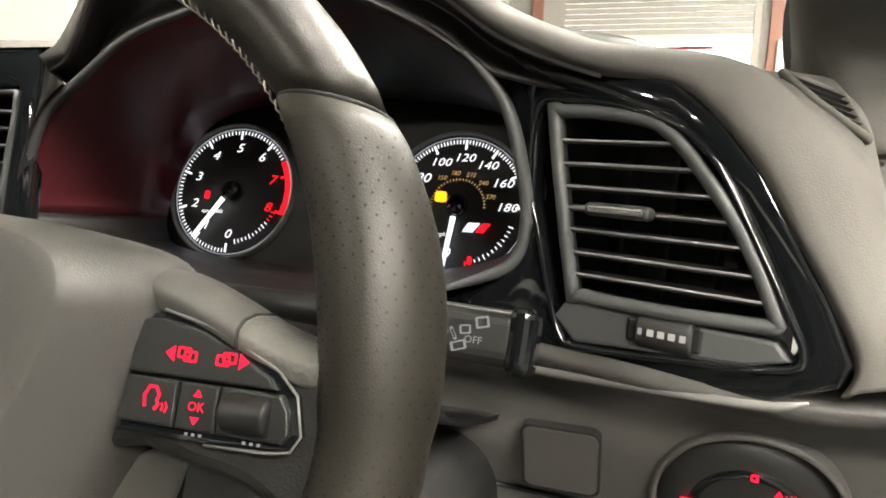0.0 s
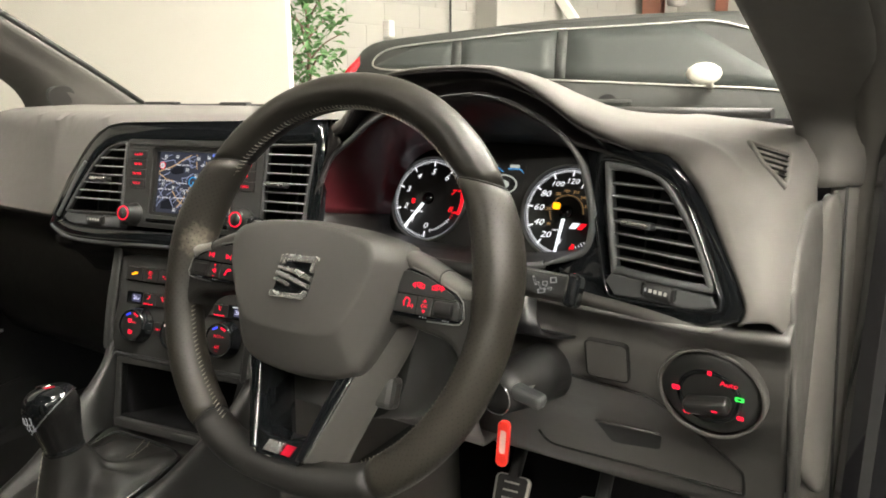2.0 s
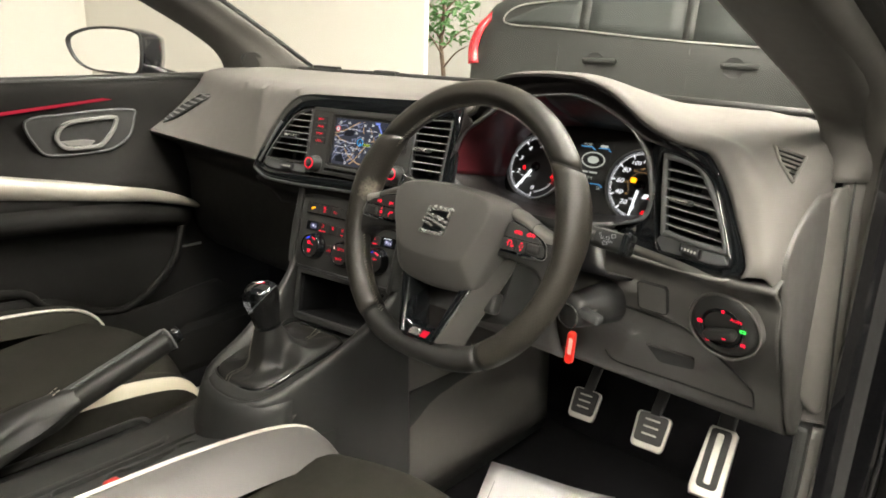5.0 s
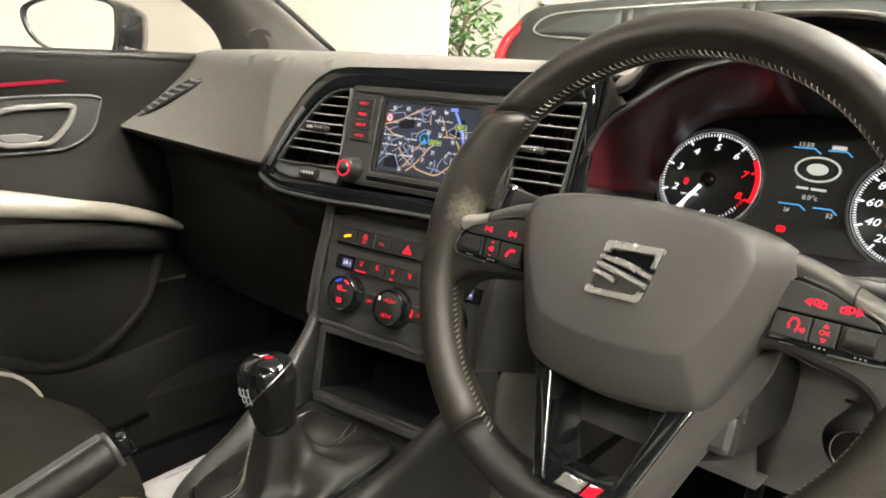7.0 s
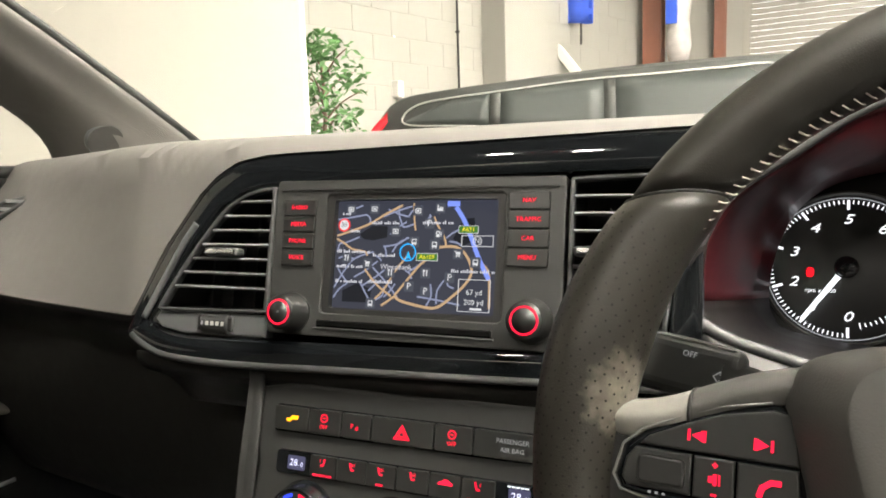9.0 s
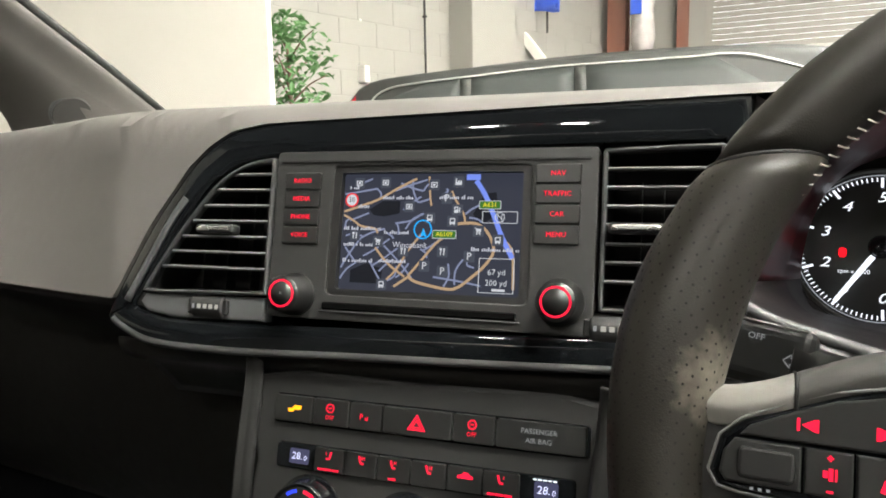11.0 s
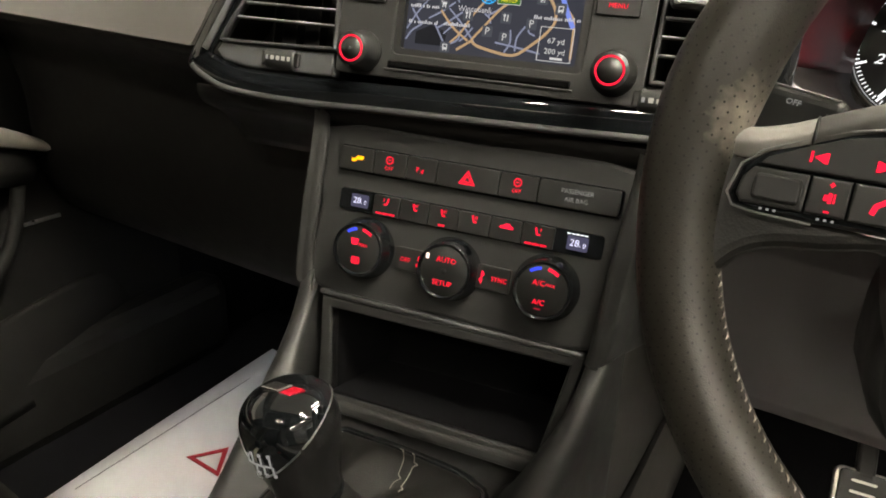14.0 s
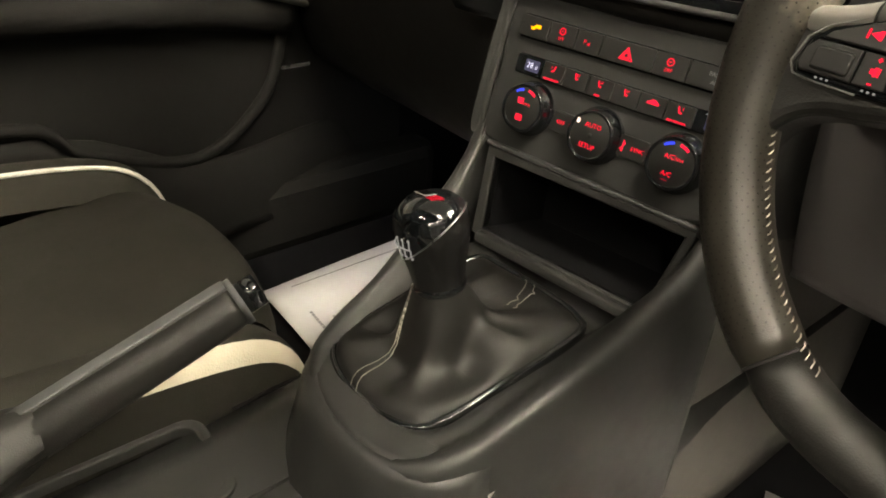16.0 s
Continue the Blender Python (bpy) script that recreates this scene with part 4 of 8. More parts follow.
def pad_edge(x):
    """The height at which the pad ends on the gloss band."""
    return float(np.interp(x, (-0.266, -0.261, -0.2285, -0.197, -0.180, -0.161, -0.131, 0.0, 0.2), (0.70, 0.836, 0.902, 0.948, 0.964, 0.975, 0.980, 0.983, 0.988)))


def pad_profile(x):
    s = min(max((-0.26 - x) / 0.5, 0), 1)
    s = 1.10 * s * s / (s + 0.10)
    ze, xc = pad_edge(x), max(x, -0.26)
    pts = [(y_back(x), 0.992), (0.32, 0.999), (0.20 + 0.06 * s, 1.0 - 0.004 * s), (y_band(xc, 0.985) + 0.03 + 0.13 * s, 0.996 - 0.01 * s)]
    back = []
    for z, k in ((0.985, 0.142), (0.965, 0.140), (0.93, 0.122), (0.89, 0.085), (0.862, 0.050), (0.845, 0.027)):
        if not back:
            zz = max(z, ze)
            pts.append((y_band(xc, zz) + k * s - 0.001, zz - (0.022 * s if zz > 0.97 else 0.010 * s if zz > 0.94 else 0)))
            if z < ze or z == 0.845:
                back = [(pts[-1][0] + 0.007 * i, pts[-1][1]) for i in (1, 2, 3)]
    return even([Vector((x, y, z)) for y, z in pts], 26) + [Vector((x, y, z)) for y, z in back]


cols = [pad_profile(x) for x in [-0.765 + 0.02 * k for k in range(25)] + [-0.272 + 0.005 * k for k in range(30)] + [-0.1, -0.05, 0.05, 0.14, 0.2, 0.25]]
soft_normals(part("upper_pad", sheet(cols, 0.003), PAD, dash, "soft grey grained upper pad"), 45)
low = []
for x in (-0.765, -0.6, -0.4, -0.27, -0.2, -0.135):
    s = min(max((-0.26 - x) / 0.5, 0), 1)
    y0 = y_band(max(x, -0.26), 0.845) + 0.027 * s
    low.append([Vector((x, y, z)) for y, z in ((y0 + 0.006, 0.850), (y0 + 0.004, 0.838), (y0 + 0.03, 0.825), (y0 + 0.075, 0.80), (0.10, 0.76), (0.10, 0.70), (0.11, 0.62), (0.15, 0.54), (0.24, 0.50), (0.45, 0.50))])
part("glovebox_panel", sheet(smooth_rows(low, 3, 3), 0.004), PAD_LOW_SHADED, dash, "glovebox panel below the crease, darkened for shade")
part("centre_skirt", sheet(smooth_rows([[MR @ Vector((u, v, z)) for v, z in ((-0.050, -0.008), (-0.058, -0.010), (-0.066, -0.020), (-0.075, -0.05), (-0.10, -0.085))] for u in (-0.262, -0.23, -0.15, 0, 0.12, 0.22)], 3, 2), 0.004), PAD_LOW_SHADED, dash)

fl = part("footwell_lamp", box(0.05, 0.03, 0.012, (-0.555, 0.255, 0.489), 0.003), BLACK, dash, "small lit footwell lamp")
part("lens", box(0.032, 0.014, 0.003, (-0.555, 0.255, 0.4815)), glowing("footwell light", (0.85, 0.92, 1.0), 80.0), fl)

# hood over the instruments
# front edge of the hood: x, height
brow = [(0.228, 0.972), (0.240, 0.977), (0.250, 0.985), (0.258, 0.995), (0.268, 1.006), (0.285, 1.017), (0.31, 1.024), (0.35, 1.028), (0.39, 1.029), (0.42, 1.028), (0.445, 1.0245), (0.475, 1.0165), (0.50, 1.005), (0.525, 0.9915), (0.545, 0.982), (0.565, 0.9745), (0.585, 0.9685)]
BROW_Y = 0.070


def lip_rise(x):
    """How far the hood's soft edge stands above the brow line."""
    return 0.014 * min(1, max(0, (0.53 - x) / 0.09)) * min(1, max(0, (x - 0.24) / 0.03))


def hood_row(dy, lift, keep, rise=0.0):
    return [Vector((x, BROW_Y + dy, 0.992 + (z - 0.992) * keep + lift + rise * lip_rise(x))) for x, z in brow]


hood = [hood_row(0.004, -0.001, 1.0, 1.0), hood_row(-0.003, 0.001, 1.0, 1.0), hood_row(-0.004, 0.006, 1.0, 0.65), hood_row(0.002, 0.012, 1.0, 0.32), hood_row(0.018, 0.017, 1.0, 0.12), hood_row(0.05, 0.018, 0.97), hood_row(0.11, 0.012, 0.78), hood_row(0.20, 0.005, 0.40), hood_row(0.30, 0.001, 0.05), hood_row(0.40, -0.004, 0.0)]
# the driver's outer end of the pad
edge_a = [MV @ Vector((u / 1000, v / 1000, -0.002)) for u, v in ((12, 61.5), (35, 44.5), (57, 19.5), (75, -8.5), (91, -33), (102.5, -56), (99, -70))]
edge_b = [Vector(p) for p in ((0.655, 0.115, 0.972), (0.685, 0.10, 0.955), (0.712, 0.085, 0.93), (0.722, 0.074, 0.90), (0.729, 0.064, 0.865), (0.731, 0.056, 0.84), (0.731, 0.052, 0.822))]
edge_m = [(a + b) / 2 + Vector((0.006, -0.012, 0.010)) for a, b in zip(edge_a, edge_b)]
edge_r = [a + (m - a) * 0.12 + Vector((-0.001, -0.004, 0.002)) for a, m in zip(edge_a, edge_m)]
edge_c = [Vector(p) for p in ((0.698, 0.215, 0.979), (0.719, 0.190, 0.966), (0.730, 0.175, 0.945), (0.729, 0.165, 0.90), (0.734, 0.155, 0.865), (0.736, 0.15, 0.84), (0.736, 0.15, 0.822))]
edge_d = [Vector(p) for p in ((0.70, 0.35, 0.978), (0.716, 0.31, 0.955), (0.726, 0.25, 0.932), (0.733, 0.21, 0.90), (0.738, 0.20, 0.865), (0.740, 0.20, 0.84), (0.740, 0.20, 0.822))]
cols = [even(list(c), 30) for c in list(zip(*hood)) + list(zip(edge_a, edge_r, edge_m, edge_b, edge_c, edge_d))]
part("instrument_hood", sheet([spline(r, 4) for r in zip(*cols)], 0.003), PAD, dash, "soft hood arching over the instruments to the outer end")

# lower panel below the gloss band, driver's side
xs = (0.30, 0.42, 0.50, 0.56, 0.62, 0.68, 0.715, 0.735)
lows = []
for x in xs:
    yl = 0.070 - 0.36 * (x - 0.558) if x < 0.66 else 0.033 + 0.12 * (x - 0.66)
    lows.append([Vector((x, y, z)) for y, z in ((yl + 0.012, 0.832), (yl - 0.006, 0.826), (yl - 0.008, 0.818), (yl + 0.004, 0.808), (max(yl, 0.05) + 0.012, 0.79), (0.066, 0.77), (0.084, 0.73), (0.118, 0.685), (0.145, 0.65), (0.166, 0.607), (0.185, 0.575), (0.215, 0.556), (0.32, 0.53))])
part("knee_panel", sheet(smooth_rows(lows, 3, 3), 0.004), PAD_LOW, dash, "grey grained knee panel")
groove = [(0.47, 0.074, 0.738), (0.515, 0.079, 0.735), (0.559, 0.084, 0.730), (0.590, 0.0855, 0.728), (0.614, 0.088, 0.724), (0.632, 0.099, 0.709), (0.655, 0.119, 0.684), (0.675, 0.136, 0.661), (0.690, 0.149, 0.642), (0.696, 0.154, 0.632), (0.697, 0.166, 0.606), (0.692, 0.168, 0.603), (0.65, 0.168, 0.603), (0.595, 0.169, 0.602), (0.53, 0.170, 0.600), (0.484, 0.171, 0.599), (0.470, 0.167, 0.606), (0.465, 0.160, 0.618)]
part("lid_seam", sweep(spline([(x, y - 0.0015, z) for x, y, z in groove], 3, False), circle(0.0016, 6)), DARK, dash)

# gloss black band
outer = mm([(205, 129), (120, 127), (54, 126), (-28, 124), (-100, 122), (-130, 120), (-160, 115), (-180, 103), (-198, 87), (-231, 40), (-266, -27), (-262, -35), (-250, -42), (-221, -51), (-153, -53), (-59, -50), (50, -47), (133, -44), (205, -42)])
inner = mm([(190, 100), (120, 99), (54, 98), (-28, 96), (-100, 94), (-122, 94), (-150, 90), (-165, 82), (-180, 72), (-207, 35), (-240, -18), (-238, -24), (-230, -28), (-205, -32), (-150, -32), (-59, -30), (50, -27), (118, -24), (184, -20)])
soft_normals(part("gloss_band", ring_plate(spline(outer, 4), spline(inner, 4), -0.012, 0.0, 0.003), GLOSS, dash, "gloss black centre surround", m=MR))
part("band_trim", sweep([(p.x, p.y, -0.001) for p in spline(outer[11:], 4)], circle(0.0030, 8), up=(0, 0, 1)), VENT, dash, "grey lip under the gloss band", m=MR)
part("band_stripe", sweep([(p.x, p.y, 0.002) for p in spline(mm([(-200, 62), (-213, 43), (-232, 9), (-248, -20)]), 5)], [(-0.0035, -0.001), (0.0035, -0.001), (0.002, 0.0010), (-0.002, 0.0010)]), VENT_GREY, dash, "thin satin edge of the band", m=MR)
vo = mm([(-59, -5), (-66, 22), (-79, 54), (-92, 74), (-100, 97), (-78, 87), (-30, 73.5), (12, 63), (35, 45), (57, 20), (75, -8), (91, -32.5), (102.5, -56), (98, -67), (72, -79), (28, -82.5), (-26, -87.5), (-70, -90.5), (-112, -93), (-110, -58), (-88, -51), (-68, -36)])
vi = mm([(-57, 5), (-58, 25), (-59, 42), (-57, 49), (-50, 52), (-44, 52.5), (-14, 48), (16, 38.5), (35, 24), (48, 4), (58, -12), (68, -28), (81, -52), (78, -61), (60, -65), (34, -67), (0, -70), (-20, -72), (-28, -71), (-35, -60), (-44, -36), (-50, -16)])
soft_normals(part("gloss_band_outer", ring_plate(vo, vi, -0.010, 0.0, 0.003), GLOSS, dash, "gloss black surround of the outer vent", m=MV))
ring_o = spline(mm([(-60, 8), (-61, 45), (-50, 54), (-12, 50), (18, 40), (37, 25), (59, -10), (77, -42), (83, -54), (79, -63), (36, -69), (-21, -74), (-31, -70), (-38, -56), (-52, -15)]), 3, True)
part("vent_bead", sweep([(p.x, p.y, 0.0012) for p in ring_o], circle(0.0016, 8), True), GLOSS, dash, "gloss black bead round the vent", m=MV)
part("outer_lip", sweep([MV @ Vector((u / 1000, v / 1000, 0.001)) for u, v in ((-150, -99), (-112, -96), (-70, -93), (-26, -90), (28, -85), (60, -82.5), (76, -80), (88, -75))], lambda s: circle(0.0024 * (1 if s < 0.85 else 1 - 5 * (s - 0.85)), 8)), GREY_TRIM, dash, "satin grey lip under the gloss band")

# instrument bowl
op = [(0.190, 0.875), (0.197, 0.903), (0.217, 0.942), (0.250, 0.966), (0.29, 0.992), (0.335, 1.006), (0.369, 1.014), (0.41, 1.018), (0.445, 1.013), (0.478, 1.000), (0.512, 0.980), (0.534, 0.955), (0.5455, 0.919), (0.5490, 0.888), (0.540, 0.8646), (0.50, 0.8474), (0.42, 0.832), (0.31, 0.832), (0.244, 0.8455), (0.210, 0.857)]
inn = [(0.232, 0.862), (0.233, 0.884), (0.239, 0.908), (0.251, 0.930), (0.275, 0.947), (0.318, 0.957), (0.365, 0.961), (0.41, 0.961), (0.445, 0.960), (0.478, 0.957), (0.508, 0.950), (0.527, 0.935), (0.536, 0.91), (0.537, 0.885), (0.531, 0.862), (0.50, 0.844), (0.42, 0.832), (0.31, 0.832), (0.25, 0.838), (0.236, 0.848)]
BOWL_Y = 0.079
bowl_rows = []
for k in (0, 0.06, 0.2, 0.45, 0.72, 1.0):
    bowl_rows.append([Vector((a[0] + (b[0] - a[0]) * k ** 0.8, BOWL_Y + (0.102 + 0.36 * (b[1] - 0.88)) * k, a[1] + (b[1] - a[1]) * k ** 0.8)) for a, b in zip(op, inn)])
ring = [spline(r, 3, True) for r in bowl_rows]
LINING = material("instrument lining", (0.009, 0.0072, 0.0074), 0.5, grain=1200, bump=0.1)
# red glow on the bowl's left side, painted as a redder lining
RED_CAST = material("lining with red glow in its colour", (0.080, 0.012, 0.017), 0.32, grain=1200, bump=0.1, vary=0.3, spots=8)
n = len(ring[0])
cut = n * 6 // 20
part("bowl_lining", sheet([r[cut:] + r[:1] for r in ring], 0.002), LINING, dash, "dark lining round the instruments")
part("bowl_side", sheet([r[:cut + 1] for r in ring], 0.002), RED_CAST, dash, "side of the instrument bowl, red glow put into its colour")
rim_line = spline([(x, BOWL_Y - 0.001, z) for x, z in op[10:16]], 5)
part("bowl_rim", sweep(rim_line, lambda s: [(x * (0.35 + 0.65 * min(1, 4 * s, 6 * (1 - s))), y) for x, y in ((-0.0035, -0.003), (0.0035, -0.003), (0.0038, 0.0), (0.002, 0.003), (-0.002, 0.003), (-0.0038, 0.0))], up=(0, -1, 0)), VENT_GREY, dash, "satin grey rim of the instrument bowl")
part("bowl_edge", sweep(spline([(x, BOWL_Y - 0.001, z) for x, z in op[15:] + op[:9]], 5), lambda k: circle(0.0040 * (1 if k < 0.5 else max(0.25, 1.9 - 1.8 * k)), 10)), VENT_GREY, dash, "satin grey edge of the bowl")
# filler between the centre band and the bowl, and the black lining under the hood
part("bowl_cheek", sheet(smooth_rows([[MR @ Vector((u, v, -0.003)) for u, v in ((0.203, -0.043), (0.204, 0.0), (0.205, 0.05), (0.206, 0.10), (0.207, 0.128))], [Vector((x, 0.072, z)) for x, z in ((0.206, 0.838), (0.196, 0.868), (0.197, 0.905), (0.217, 0.943), (0.240, 0.962))]], 3, 2), 0.002), LINING, dash)
brow_low = [Vector((x, BOWL_Y + 0.002 + dy, z)) for x, z, dy in ((0.214, 0.940, -0.004), (0.224, 0.948, -0.002), (0.234, 0.955, 0), (0.243, 0.962, 0), (0.256, 0.970, 0), (0.276, 0.983, 0), (0.305, 0.997, 0), (0.348, 1.009, 0), (0.39, 1.015, 0), (0.42, 1.016, 0), (0.445, 1.011, 0), (0.476, 0.999, 0), (0.500, 0.987, 0), (0.521, 0.971, 0), (0.540, 0.965, 0.004), (0.560, 0.961, 0.004), (0.580, 0.957, 0.002))]
brow_top = [Vector((x, BROW_Y + 0.003, z + lip_rise(x))) for x, z in brow]
part("bowl_brow", sheet(smooth_rows([brow_top, [a.lerp(b, 0.5) + Vector((0, 0.022, 0.004)) for a, b in zip(brow_top, brow_low)], brow_low], 3, 4), 0.002), LINING, dash, "dark lining under the hood")
part("under_bowl", sheet(smooth_rows([[Vector((x, BOWL_Y, z)) for x, z in ((0.195, 0.862), (0.245, 0.845), (0.31, 0.831), (0.42, 0.831), (0.50, 0.846))], [Vector((x, 0.060, z)) for x, z in ((0.20, 0.832), (0.25, 0.826), (0.31, 0.820), (0.40, 0.818), (0.50, 0.826))], [Vector((x, 0.03, z - 0.03)) for x, z in ((0.18, 0.82), (0.26, 0.816), (0.31, 0.813), (0.42, 0.815), (0.52, 0.82))], [Vector((x, 0.074, 0.776)) for x in (0.16, 0.25, 0.31, 0.42, 0.54)]], 3, 3), 0.003), material("satin black trim", (0.007, 0.007, 0.008), 0.32, spec=0.3), dash)
# panel colour raised to stand for the light falling on it
part("column_side_panel", sheet(smooth_rows([[Vector((x, y + 0.03 * max(0, 0.2 - x), z)) for y, z in ((0.076, 0.780), (0.080, 0.765), (0.090, 0.72), (0.106, 0.67), (0.126, 0.62), (0.139, 0.597), (0.155, 0.588), (0.32, 0.585))] for x in (0.150, 0.20, 0.26, 0.32, 0.40)], 3, 3), 0.003), material("grey trim lightened as if lit", (0.21, 0.20, 0.205), 0.55, grain=1100, bump=0.1, cells=True, vary=0.06), dash, "grey panel beside the steering column")

for x0, x1 in ((-0.655, -0.55), (-0.405, -0.325)):
    part("screen_clip", box(x1 - x0, 0.018, 0.010, ((x0 + x1) / 2, 0.452, 0.999), 0.003), BLACK, dash)

# demister vents at both ends
def demister(outline, m, label, n, lean, rim=None):
    t = thing("demister_vent", label, "air vent", m, "demister vents")
    ol = mm(outline)
    part("frame", sweep([(p.x, p.y, 0.0) for p in ol], circle(0.0024, 8), True), rim or VENT, t)
    part("cavity", prism(ol, -0.012, -0.001), DARK, t)
    y0, y1 = min(p.y for p in ol), max(p.y for p in ol)
    for k in range(n):
        y = y0 + (y1 - y0) * (k + 0.7) / (n + 0.4)
        cr = []
        for a, b in zip(ol, ol[1:] + ol[:1]):
            if (a.y - y) * (b.y - y) < 0:
                cr.append(a.x + (b.x - a.x) * (y - a.y) / (b.y - a.y))
        if len(cr) >= 2:
            part("slat", box(max(cr) - min(cr), 0.004 if lean else 0.0016, 0.002, ((max(cr) + min(cr)) / 2, y, 0.001), turn=Matrix.Rotation(radians(lean), 4, "X")), BLACK if rim else SLAT, t)
    return t


va, vb, vc = Vector((0.6745, 0.134, 0.971)), Vector((0.708, 0.150, 0.960)), Vector((0.712, 0.098, 0.936))
ux = (vb - va).normalized()
nn = ux.cross(vc - va).normalized()
nn = -nn if nn.y > 0 else nn
md = Matrix((ux, nn.cross(ux), nn)).transposed().to_4x4()
md.translation = (va + vb + vc) / 3 + nn * 0.003
loc = [(md.inverted() @ p) * 1000 for p in (va, va.lerp(vb, 0.12), va.lerp(vb, 0.9), vb, vb.lerp(vc, 0.1), vb.lerp(vc, 0.93), vc, vc.lerp(va, 0.08), vc.lerp(va, 0.5) + (va - vb) * 0.10, vc.lerp(va, 0.92))]
demister([(p.x, p.y) for p in loc], md, "triangular slatted demister vent in the dash end", 6, 0, PAD)
lv = panel_frame((-0.668, 0.074, 0.904), -10, 46)
demister([(-80, -52), (-70, -56), (-45, -44), (10, 8), (74, 50), (68, 56), (0, 46), (-50, 4)], lv, "slanting slatted vent at the passenger's end", 8, 30)


# ---- air vents ----
# thumbwheel marks are given a glow to stand out
MARK = glowing("cream mark with added glow", (0.9, 0.86, 0.75), 0.55)
def air_vent(m, opening, slat_v, tab, label, wheel, plate=None, lean=12, rim=0.0016, rim_mat=None):
    """A vent: outline of its mouth, slats at the heights given, a tab (u, v) and a thumbwheel (u, v)."""
    t = thing("air_vent", label, "air vent", m, "dashboard air vents")
    ol = mm(opening)
    sm = spline(ol, 3, True)
    cx, cy = sum(p.x for p in sm) / len(sm), sum(p.y for p in sm) / len(sm)
    part("frame", sweep([(p.x, p.y, 0.0) for p in sm], [(-rim, -0.006), (rim, -0.006), (rim, 0.0005), (rim * 0.4, 0.0025), (-rim * 0.6, 0.0025), (-rim, 0.0005)], True), rim_mat or VENT, t, "satin mouth frame")
    part("duct", sheet([[(p.x, p.y, 0.0) for p in sm + sm[:1]], [(cx + (p.x - cx) * 0.95, cy + (p.y - cy) * 0.92, -0.05) for p in sm + sm[:1]]]), DARK, t)
    part("duct_back", prism([(cx + (p.x - cx) * 0.96, cy + (p.y - cy) * 0.94) for p in sm], -0.055, -0.05), DARK, t)
    for v in slat_v:
        y = v / 1000
        cr = []
        for a, b in zip(sm, sm[1:] + sm[:1]):
            if (a.y - y) * (b.y - y) < 0:
                cr.append(a.x + (b.x - a.x) * (y - a.y) / (b.y - a.y))
        if len(cr) < 2:
            continue
        x0, x1 = min(cr), max(cr)
        part("slat", box(x1 - x0, 0.0016, 0.012, ((x0 + x1) / 2, y, -0.007), 0.0005, 1, Matrix.Rotation(radians(lean), 4, "X")), BLACK, t)
        part("slat_edge", box(x1 - x0 - 0.002, 0.0013, 0.0012, ((x0 + x1) / 2, y, -0.0006), 0.0003, 1), SLAT, t, "satin front edge of the slat")
    for k in (0.3, 0.5, 0.7):
        xs = min(p.x for p in sm) + (max(p.x for p in sm) - min(p.x for p in sm)) * k
        part("vane", box(0.002, 0.075, 0.012, (xs, cy - 0.004, -0.030)), BLACK, t)
    tb = part("tab", box(0.034, 0.007, 0.012, (tab[0] / 1000, tab[1] / 1000, 0.003), 0.003, 3), VENT, t)
    part("tab_inlay", box(0.029, 0.0036, 0.003, (tab[0] / 1000, tab[1] / 1000 + 0.0002, 0.009), 0.001), EMBLEM, tb, "satin silver inlay")
    if plate:
        part("plate", prism(mm(plate), -0.012, -0.0005, 0.002), VENT_GREY, t, "grey strip below the mouth")
    wu, wv = wheel[0] / 1000, wheel[1] / 1000
    part("wheel_well", box(0.036, 0.0115, 0.004, (wu, wv, 0.0), 0.001, 1), BLACK, t)
    wl = part("thumbwheel", lathe([(0, -0.014), (0.009, -0.014), (0.0098, -0.012), (0.0098, 0.012), (0.009, 0.014), (0, 0.014)], 28), RUBBER, t, m=Matrix.Translation((wu, wv, -0.0055)) @ Matrix.Rotation(math.pi / 2, 4, "Y"))
    for k, w in enumerate((0.0022, 0.0034, 0.0034, 0.0034, 0.003)):
        part("mark", box(w, 0.0034, 0.0006, (wu - 0.0105 + 0.0052 * k, wv, 0.0046), 0.0003, 1), MARK if 0 < k else DIM_WHITE, t)
    return t


air_vent(MR, [(-123, 60), (-123, 87), (-126, 91), (-150, 86), (-174, 70), (-203, 34), (-230, -7), (-226, -11), (-200, -11), (-127, -9), (-123, -6), (-123, 30)], [81, 69, 57, 45, 33, 21, 9], (-167, 38), "black slatted centre air vent beside the radio", (-172, -21), [(-123, -12), (-232, -13), (-237, -20), (-230, -27), (-205, -31), (-123, -30)])
air_vent(MR, [(120, 60), (120, 90), (123, 94), (150, 95), (185, 96), (190, 92), (187, 50), (182, -3), (178, -7), (150, -7), (124, -7), (120, -4), (120, 30)], [83, 71, 59, 47, 35, 23, 11], (140, 44), "black slatted centre air vent beside the instruments", (128, -19), [(118, -10), (184, -9), (183, -16), (176, -21), (118, -24)])
air_vent(MV, [(-50, 44), (-46, 48), (-18, 47), (9, 41), (31, 20), (53, -8), (71, -42), (68, -46), (20, -48), (-22, -47), (-29, -42)], [33, 21, 9, -2, -13, -25, -36], (-6, -2), "black slatted outer air vent with a curved edge", (23, -58.5), [(-58, 50), (-62, 42), (-31, -51), (72, -52), (80, -60), (60, -66), (0, -70), (-24, -72), (-37, -60)][2:], rim=0.0034, rim_mat=VENT_GREY)

# ---- radio ----
radio = thing("infotainment_unit", "black touchscreen radio showing a night map", "car radio", MR)
bz_o, bz_i = rrect(0.236, 0.122, 0.003, 3, (-0.002, 0.036)), rrect(0.146, 0.093, 0.004, 3, (0.0, 0.0395))
